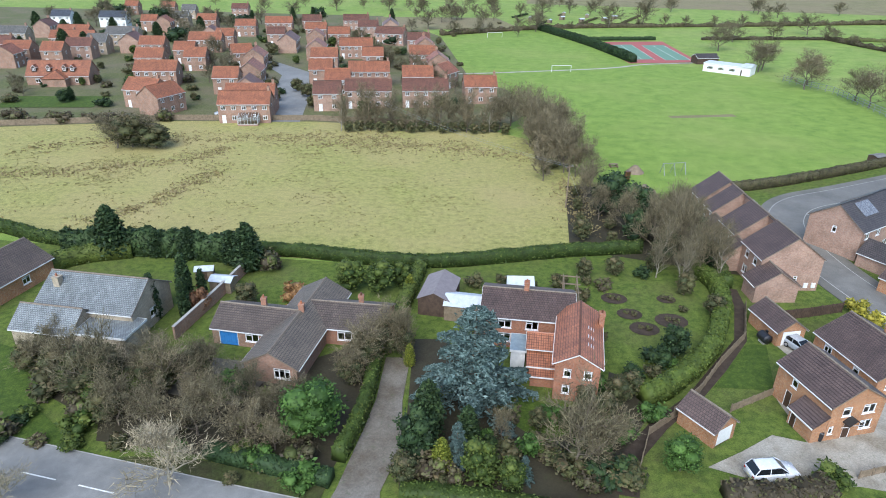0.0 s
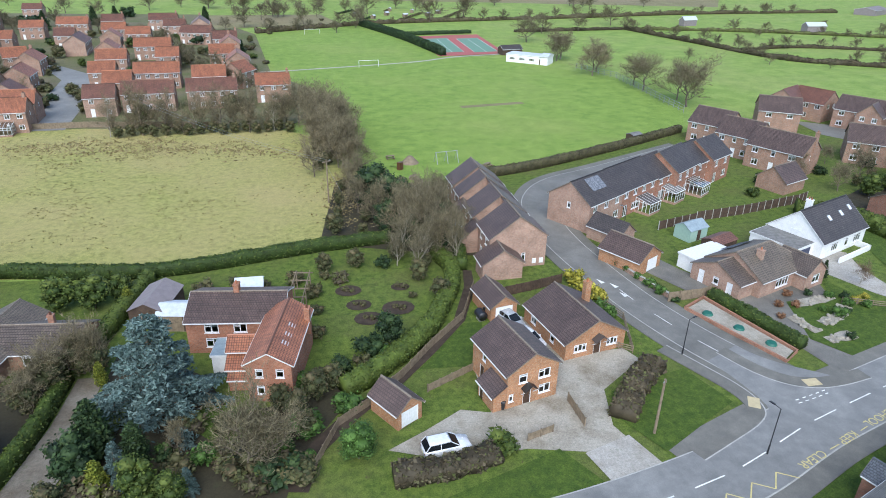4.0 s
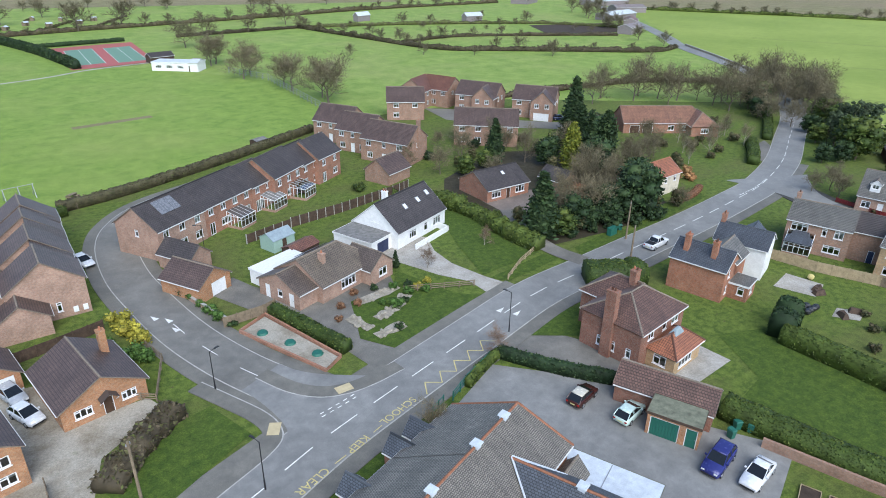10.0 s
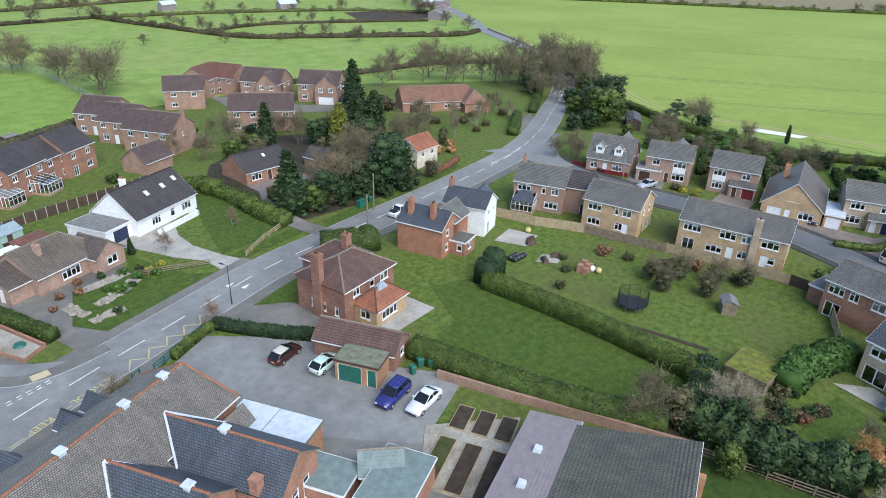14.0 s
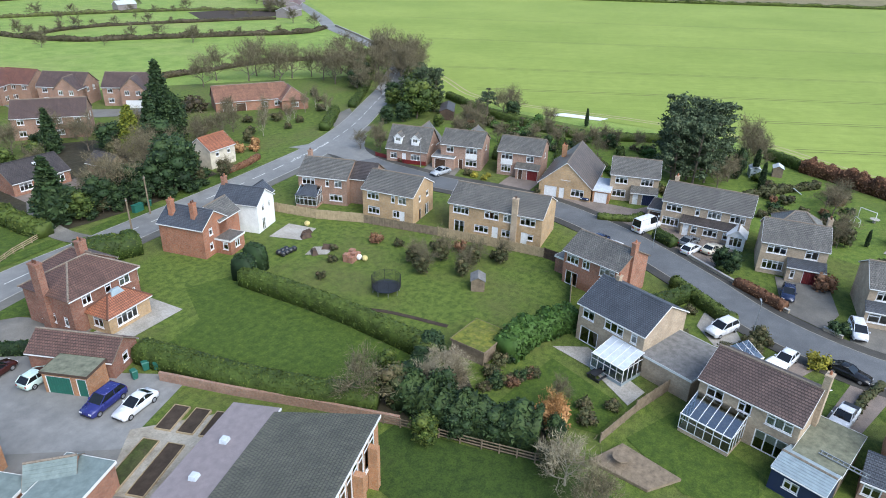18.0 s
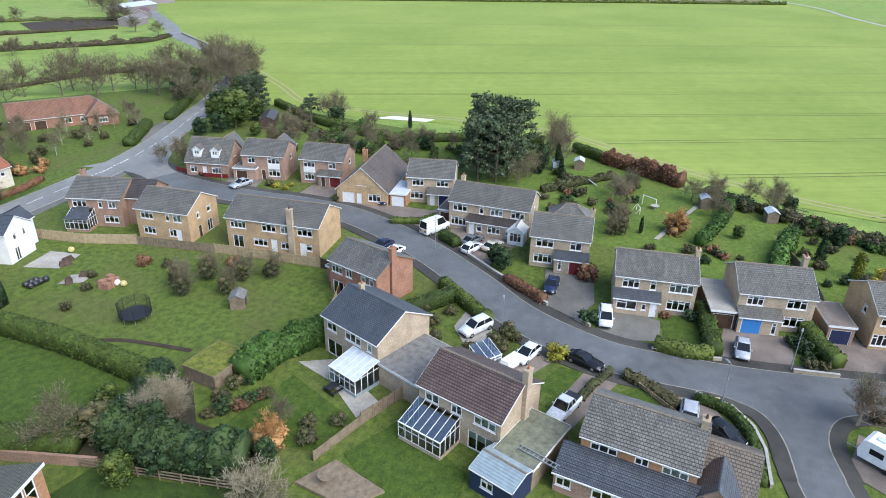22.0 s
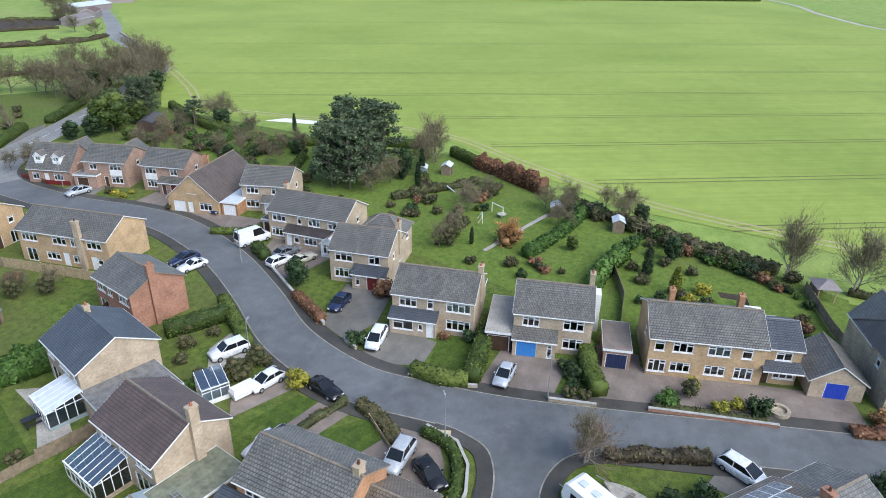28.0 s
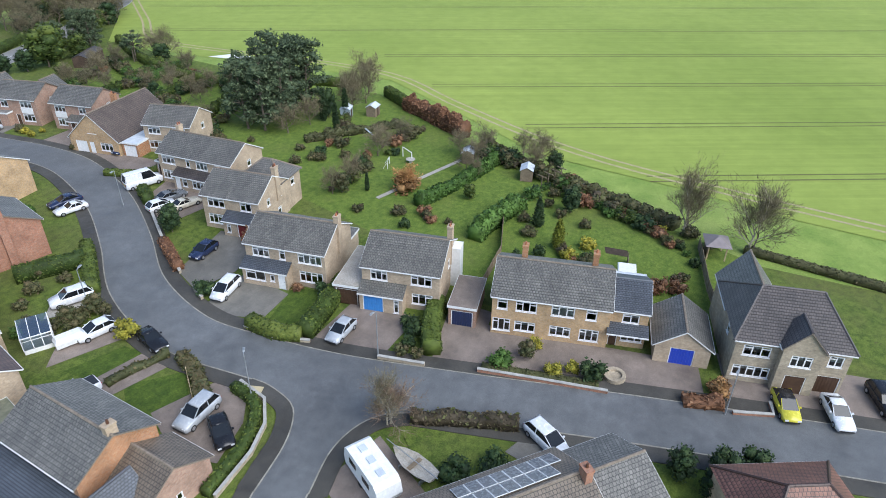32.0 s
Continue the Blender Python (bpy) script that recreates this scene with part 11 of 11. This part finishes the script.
for s in (-0.25, 0.25):
    part("rail", MB().box(-2.0, s - 0.04, 0, 2.0, s + 0.04, 0.1), "steel", th, uv=False)
for k in range(9):
    part("rung", MB().box(-1.8 + k * 0.45, -0.21, 0.03, -1.74 + k * 0.45, 0.21, 0.07), "steel", th, uv=False)
# glass summerhouse by the drive
h = H_("garden_conservatory", 140.6, -33.6, -30, "small white polygonal glass summerhouse", "conservatory")
conservatory(h, 0, 1.2, 0, 2.8, 2.4, 2.0, 2.9, "white")
solo("covered_trailer", MB().rings([[(-1.4, -0.8, 0.3), (1.4, -0.8, 0.3), (1.4, 0.8, 0.3), (-1.4, 0.8, 0.3)], [(-1.45, -0.85, 0.9), (1.45, -0.85, 0.9), (1.45, 0.85, 0.9), (-1.45, 0.85, 0.9)], [(-1.2, -0.5, 1.25), (1.2, -0.5, 1.25), (1.2, 0.5, 1.25), (-1.2, 0.5, 1.25)]]), "white_gloss", "white covered trailer beside the lawn", "trailer", m=pose(142.2, -36.2, 0, 0, 0, -20))
# wheelie bins by the green garage and elsewhere
for x, y, c in ((102.2, 20.4, "door_green"), (103.0, 19.4, "door_green"), (100.6, 20.0, "door_green"), (103.6, 18.4, "black"), (77.6, 37.0, "door_green"), (37.2, 49.4, "black"), (36.4, 50.4, "shed_green"), (40.4, 67.6, "black"), (130.6, 61.0, "door_green")):
    th = thing("wheelie_bin", x, y, (x * 50) % 360, 0.08, "plastic wheelie bin with a closed lid", "bin", "wheelie bins")
    part("body", MB().rings([[(-0.24, -0.28, 0), (0.24, -0.28, 0), (0.24, 0.28, 0), (-0.24, 0.28, 0)], [(-0.3, -0.36, 0.95), (0.3, -0.36, 0.95), (0.3, 0.36, 0.95), (-0.3, 0.36, 0.95)]]), c, th, uv=False)
    part("lid", MB().rings([[(-0.32, -0.38, 0.95), (0.32, -0.38, 0.95), (0.32, 0.4, 0.95), (-0.32, 0.4, 0.95)], [(-0.25, -0.3, 1.05), (0.25, -0.3, 1.05), (0.25, 0.36, 1.08), (-0.25, 0.36, 1.08)]]), c, th, uv=False)
solo("utility_cabinet", MB().box(-0.9, -0.4, 0, 0.9, 0.4, 1.3).box(-0.95, -0.45, 1.3, 0.95, 0.45, 1.38), "door_green", "green roadside utility cabinet", "cabinet", m=pose(128, 60.4, 0, 0, 0, 8))
# school gate and railings
fence([(77.4, 38.0), (79.2, 38.8)], 2.0, "door_green", 1.0, "dark green steel school gate", rails=True)
fence([(81.0, 39.6), (84.0, 41.2), (88.6, 43.2)], 1.2, "door_green", 2.0, "green steel school railings", rails=True)

# clutter in the cottage garden
for i in range(7):
    solo("silage_bag", blob((0, 0, 0.4), (0.5, 0.5, 0.42), 8), "black", "black wrapped bag lying on the grass", "bag", "black bags", uv=False, m=pose(130.4 + (i % 4) * 0.75, 28.6 + (i // 4) * 0.9, 0.02))
for x, y, c in ((140.6, 33.6, "yellowbag"), (136.4, 18.0, "yellowbag"), (136.2, 18.9, "white_gloss")):
    solo("builders_bag", blob((0, 0, 0.42), (0.5, 0.5, 0.45), 8), "line_yellow" if c == "yellowbag" else c, "full rubble sack on the grass", "bag", uv=False, m=pose(x, y, 0.02))
th = thing("brick_stack", 135.6, 19.8, 10, 0, "stack of old red bricks on pallets", "bricks")
for i in range(6):
    part("pallet_load", MB().box(-1.2 + (i % 3) * 0.85, -0.8 + (i // 3) * 0.85, 0, -0.42 + (i % 3) * 0.85, -0.02 + (i // 3) * 0.85, 0.9 + 0.3 * (i % 2)), "brick_red", th)
for x, y in ((133.8, 25.6), (136.2, 25.2), (138.2, 31.4), (137.2, 30.6)):
    solo("garden_lumber", MB().rings([[(-0.8, -0.5, 0), (0.8, -0.5, 0), (0.9, 0.5, 0), (-0.9, 0.5, 0)], [(-0.5, -0.3, 0.6), (0.6, -0.3, 0.7), (0.6, 0.3, 0.6), (-0.6, 0.2, 0.8)]]), "wood_dark", "dark heap of garden lumber on slabs", "lumber", uv=False, m=pose(x, y, 0.02, 0, 0, x * 30))
sheet("slab_base", [(132.6, 26.4), (135.4, 27.2), (137.6, 24.6), (134.6, 23.8)], 0.06, "concrete", "pale concrete slabs in the garden", category="slab")
sheet("cottage_patio", [(134.0, 35.4), (139.4, 36.6), (140.6, 31.6), (136.0, 30.4)], 0.06, "concrete", "pale slabbed patio behind the cottage", category="patio")
ribbon("worn_path", [(123.6, 13.0), (126.8, 7.0), (128.6, -1.6)], 0.7, 0.06, "soil", label="worn muddy path beside the hedge", category="path")


# ---- vehicles ----
PAINTS = {"white": (0.72, 0.73, 0.74), "silver": (0.40, 0.42, 0.44), "grey": (0.14, 0.15, 0.16), "black": (0.014, 0.014, 0.016), "blue": (0.03, 0.035, 0.16), "darkblue": (0.02, 0.03, 0.07), "yellow": (0.55, 0.50, 0.05), "green": (0.55, 0.68, 0.62), "maroon": (0.05, 0.015, 0.012), "cream": (0.58, 0.54, 0.44), "teal": (0.15, 0.42, 0.44)}
for k, c in PAINTS.items():
    M_["car_" + k] = paint("car_paint_" + k, c, 0.22, 0.1)
CABIN = paint("dark_cabin_glass", (0.012, 0.014, 0.016), 0.06)
# length, half width, bonnet start of cabin, roof front, roof rear, tail, roof height, waist
KINDS = {"hatch": (4.1, 0.88, -1.05, -0.05, 1.35, 1.98, 1.47, 0.93), "saloon": (4.6, 0.9, -0.95, 0.05, 1.05, 1.85, 1.43, 0.92), "estate": (4.7, 0.91, -0.9, -0.15, 1.9, 2.25, 1.52, 0.95), "suv": (4.6, 0.94, -1.15, -0.3, 1.75, 2.2, 1.7, 1.06), "mpv": (4.5, 0.9, -1.5, -0.4, 1.7, 2.15, 1.62, 1.02), "van": (5.6, 1.0, -1.9, -1.2, 2.6, 2.76, 2.5, 1.3), "coupe": (4.4, 0.89, -0.6, 0.15, 0.95, 1.7, 1.32, 0.86), "pickup": (5.1, 0.93, -1.0, -0.35, 0.75, 1.05, 1.75, 1.05)}


def car(x, y, yaw, colour, kind, label, roof=None, z=0.09):
    """A vehicle with its nose towards -x."""
    L, hw, cx0, rf, rr, tl, top, waist = KINDS[kind]
    th = thing("van" if kind == "van" else "car", x, y, yaw, z, label, "van" if kind == "van" else "car", "parked vehicles")
    P = "car_" + colour

    def ring(px, w, z0, z1):
        return [(px, -w * 0.92, z0), (px, -w, z0 + 0.14), (px, -w, z1 - 0.16), (px, -w * 0.9, z1), (px, w * 0.9, z1), (px, w, z1 - 0.16), (px, w, z0 + 0.14), (px, w * 0.92, z0)]

    hood = waist - (0.1 if kind != "van" else 0.05)
    st = [(-L / 2, hw * 0.78, 0.32, hood - 0.24), (-L / 2 + 0.12, hw * 0.9, 0.24, hood - 0.12), (-L / 2 + 0.5, hw * 0.98, 0.2, hood - 0.05), (cx0, hw, 0.2, waist), (0.3, hw, 0.2, waist + 0.01), (L / 2 - 0.5, hw * 0.99, 0.22, waist + 0.02), (L / 2 - 0.1, hw * 0.93, 0.26, waist - 0.03), (L / 2, hw * 0.84, 0.34, waist - 0.14)]
    part("body", MB().rings([ring(*s) for s in st]), P, th, uv=False, smooth=True)
    if kind == "pickup":
        part("load_bed", MB().box(1.1, -hw * 0.8, waist + 0.012, L / 2 - 0.15, hw * 0.8, waist + 0.03), "black", th, uv=False)
    w1, w0 = hw * 0.74, hw * 0.9
    lo = [(cx0, -w0 * 0.96), (cx0, w0 * 0.96), (tl, w0 * 0.94), (tl, -w0 * 0.94)]
    hi = [(rf, -w1), (rf, w1), (rr, w1), (rr, -w1)]
    gl = MB().rings([[(a, b, waist - 0.01) for a, b in lo], [(a, b, top - 0.05) for a, b in hi]])
    part("glazing", gl, CABIN, th, "dark glazed cabin", uv=False)
    rm = "car_" + (roof or colour)
    part("roof", MB().rings([[(rf - 0.04, -w1 - 0.02, top - 0.07), (rf - 0.04, w1 + 0.02, top - 0.07), (rr + 0.05, w1 + 0.02, top - 0.07), (rr + 0.05, -w1 - 0.02, top - 0.07)], [(rf + 0.12, -w1 * 0.86, top), (rf + 0.12, w1 * 0.86, top), (rr - 0.12, w1 * 0.86, top), (rr - 0.12, -w1 * 0.86, top)], [(rf + 0.4, -w1 * 0.5, top + 0.025), (rf + 0.4, w1 * 0.5, top + 0.025), (rr - 0.4, w1 * 0.5, top + 0.025), (rr - 0.4, -w1 * 0.5, top + 0.025)]]), rm, th, uv=False, smooth=True)
    mid = (rf + rr) / 2
    for s in (-1, 1):
        for a, b in ((cx0, rf), (mid, mid), (tl, rr)):
            part("pillar", MB().tube((a, s * w0 * 0.96, waist), (b, s * (w1 + 0.01), top - 0.05), 0.045, 0.04, 5), P, th, uv=False)
        if kind == "van":
            part("side_panel", MB().face((0.2, s * (w0 * 0.96 + 0.01), waist), (tl - 0.1, s * (w0 * 0.95 + 0.01), waist), (rr - 0.05, s * (w1 + 0.02), top - 0.08), (0.2, s * (w1 + 0.02), top - 0.08)), P, th, uv=False)
        part("mirror", MB().box(cx0 + 0.35, s * hw - 0.02 if s > 0 else -hw - 0.16, waist, cx0 + 0.5, s * hw + 0.16 if s > 0 else -hw + 0.02, waist + 0.14), P, th, uv=False)
        part("headlight", MB().box(-L / 2 - 0.005, s * hw * 0.62 - 0.16, hood - 0.36, -L / 2 + 0.3, s * hw * 0.62 + 0.16, hood - 0.2), "lamp_clear", th, uv=False)
        part("tail_light", MB().box(L / 2 - 0.12, s * hw * 0.72 - 0.12, waist - 0.34, L / 2 + 0.01, s * hw * 0.72 + 0.12, waist - 0.16), "lamp_red", th, uv=False)
        for wx in (-L / 2 + 0.82, L / 2 - 0.82):
            t = part("wheel", MB().tube((wx, s * hw - s * 0.2, 0.32), (wx, s * hw + s * 0.012, 0.32), 0.32, 0.32, 16), "tyre", th, uv=False)
            part("rim", MB().tube((wx, s * hw, 0.32), (wx, s * hw + s * 0.025, 0.32), 0.2, 0.19, 10), "rim", t, uv=False)
    if kind == "van":
        for s in (-1, 0, 1):
            part("rear_marking", MB().box(L / 2 - 0.005, s * 0.55 - 0.24, 0.7, L / 2 + 0.012, s * 0.55 + 0.24, 1.1), "roof_orange" if s else "line_yellow", th, uv=False)
    part("number_plate", MB().box(L / 2 - 0.02, -0.26, 0.5, L / 2 + 0.012, 0.26, 0.62), "plate", th, uv=False)
    part("bumper", MB().box(-L / 2 - 0.03, -hw * 0.72, 0.3, -L / 2 + 0.1, hw * 0.72, 0.44), "black", th, uv=False)
    return th


for spec in (
    (30.3, 44.4, 187, "white", "suv", "white off-road estate car on the gravel drive"), (42.9, 64.8, 112, "silver", "hatch", "silver hatchback before the garage"),
    (43.9, 60.4, 116, "white", "hatch", "white small car between the houses"), (53.6, 94.6, 110, "white", "hatch", "white car beside the terrace"),
    (130.6, 53.4, 188, "white", "pickup", "white pickup parked at the roadside"), (94.6, 78.0, 22, "black", "suv", "black car before the white house"),
    (92.6, 32.3, 194, "maroon", "hatch", "dark maroon small car with a cream roof", "cream"), (94.7, 27.7, 192, "green", "hatch", "pale mint small car in the car park"),
    (96.3, 18.5, 13, "blue", "suv", "deep blue crossover in the car park"), (97.8, 15.5, 10, "white", "saloon", "white saloon in the car park"), (82.8, 28.2, -17, "teal", "hatch", "pale teal car behind the school"),
    (175.0, 30.2, -12, "silver", "saloon", "silver saloon on a drive"), (180.2, 1.2, 10, "darkblue", "hatch", "dark blue hatchback on a drive"),
    (172.6, -12.4, 160, "white", "van", "white high-roofed van with an orange rear"), (171.2, -19.8, 165, "grey", "saloon", "grey saloon on a paved drive"),
    (168.4, -20.8, 165, "white", "hatch", "white hatchback on a paved drive"), (170.6, -23.4, 165, "cream", "coupe", "cream convertible on a paved drive"),
    (162.0, -35.4, 5, "darkblue", "hatch", "dark blue hatchback on the tarmac drive"), (156.8, -44.0, 12, "white", "mpv", "white people carrier on the drive"),
    (147.2, -29.9, -25, "white", "suv", "white crossover on the drive"), (144.5, -37.4, -15, "white", "hatch", "white hatchback on the drive"), (146.2, -43.8, 75, "black", "coupe", "black convertible parked on the road"),
    (136.8, -43.8, -14, "white", "pickup", "white-roofed dark off-road pickup", "white"), (166.9, -103.3, 20, "yellow", "hatch", "bright yellow small car with a black roof", "black"),
    (168.2, -107.6, 20, "white", "saloon", "white saloon on the forecourt"), (172.0, -111.6, 22, "black", "estate", "black car on the forecourt"), (140.7, -55.7, 2, "silver", "suv", "silver-grey off-road car on the rounded drive"),
    (140.0, -59.2, 56, "black", "hatch", "dark hatchback on the rounded drive"), (156.7, -60.3, 2, "silver", "hatch", "pale silver hatchback before the blue garage door"),
    (152.6, -84.8, 62, "white", "mpv", "white van-like car by the pavement"), (162.6, -7.8, -15, "darkblue", "saloon", "dark blue saloon on a drive"), (161.6, -10.4, -15, "white", "coupe", "white low car on a drive"),
    (174.5, 121.5, 140, "darkblue", "hatch", "dark car before the white garage door"), (150.5, 78.5, 30, "white", "hatch", "white car among trees"), (156.0, 75.5, 20, "silver", "hatch", "silver car among trees"),
    (-60, 172, 30, "silver", "hatch", "silver car in the far estate"), (-72, 231, 5, "white", "hatch", "white car in the far estate"), (0, 226, 100, "darkblue", "hatch", "blue car in the far estate"), (107, 262, 20, "maroon", "hatch", "red car by the courts")):
    car(*spec[:6], *(spec[6:7] or (None,)), z=0.042 if spec[0] < 106 and spec[1] < 40 else 0.09)

# caravan and boat on the corner
th = thing("caravan", 142.0, -73.6, 61, 0.09, "white touring caravan with roof hatches", "caravan")
prof = [(-2.7, 0.5), (2.6, 0.5), (2.8, 1.2), (2.55, 2.35), (2.2, 2.55), (-2.3, 2.6), (-2.75, 2.2), (-3.0, 1.2)]
bd = MB()
n = len(prof)
bd.v = [(a, s * 1.12, z) for s in (-1, 1) for a, z in prof]
bd.f = [tuple(range(n)), tuple(reversed(range(n, 2 * n)))] + [(k, n + k, n + (k + 1) % n, (k + 1) % n) for k in range(n)]
part("body", bd, "white", th, uv=False)
for k in (-1.5, 0.0, 1.4):
    part("roof_hatch", MB().box(k - 0.35, -0.3, 2.56, k + 0.35, 0.3, 2.7), "roof_pale", th, uv=False)
for s in (-1, 1):
    part("side_window", MB().box(-1.6, s * 1.12 - 0.01, 1.35, -0.4, s * 1.12 + 0.01, 1.95).box(0.6, s * 1.12 - 0.01, 1.35, 1.8, s * 1.12 + 0.01, 1.95), CABIN, th, uv=False)
    part("wheel", MB().tube((0.1, s * 0.95, 0.32), (0.1, s * 1.12, 0.32), 0.32, 0.32, 14), "tyre", th, uv=False)
part("tow_bar", MB().tube((2.7, 0, 0.5), (4.0, 0, 0.45), 0.05, 0.05, 6), "steel", th, uv=False)
th = thing("boat", 144.6, -76.0, 75, 0.3, "small open sailing dinghy with a lowered mast", "boat")
hull = []
for px, w, zk, zg in ((-2.3, 0.7, 0.35, 0.8), (-1.0, 0.95, 0.1, 0.75), (0.4, 0.95, 0.05, 0.78), (1.5, 0.6, 0.15, 0.85), (2.4, 0.05, 0.5, 0.95)):
    hull.append([(px, -w, zg), (px, -w * 0.75, zk + 0.2), (px, 0, zk), (px, w * 0.75, zk + 0.2), (px, w, zg), (px, w * 0.8, zg - 0.12), (px, 0, zk + 0.25), (px, -w * 0.8, zg - 0.12)])
part("hull", MB().rings(hull), "concrete", th, uv=False)
part("mast", MB().tube((-2.8, 0.1, 1.1), (3.2, 0.0, 1.15), 0.05, 0.04, 6), "steel", th, uv=False)
part("thwart", MB().box(-0.3, -0.85, 0.6, 0.1, 0.85, 0.65), "wood", th, uv=False)
for px in (-1.4, 1.0):
    part("trailer_frame", MB().box(px - 0.06, -0.8, -0.25, px + 0.06, 0.8, 0.12), "steel", th, uv=False)
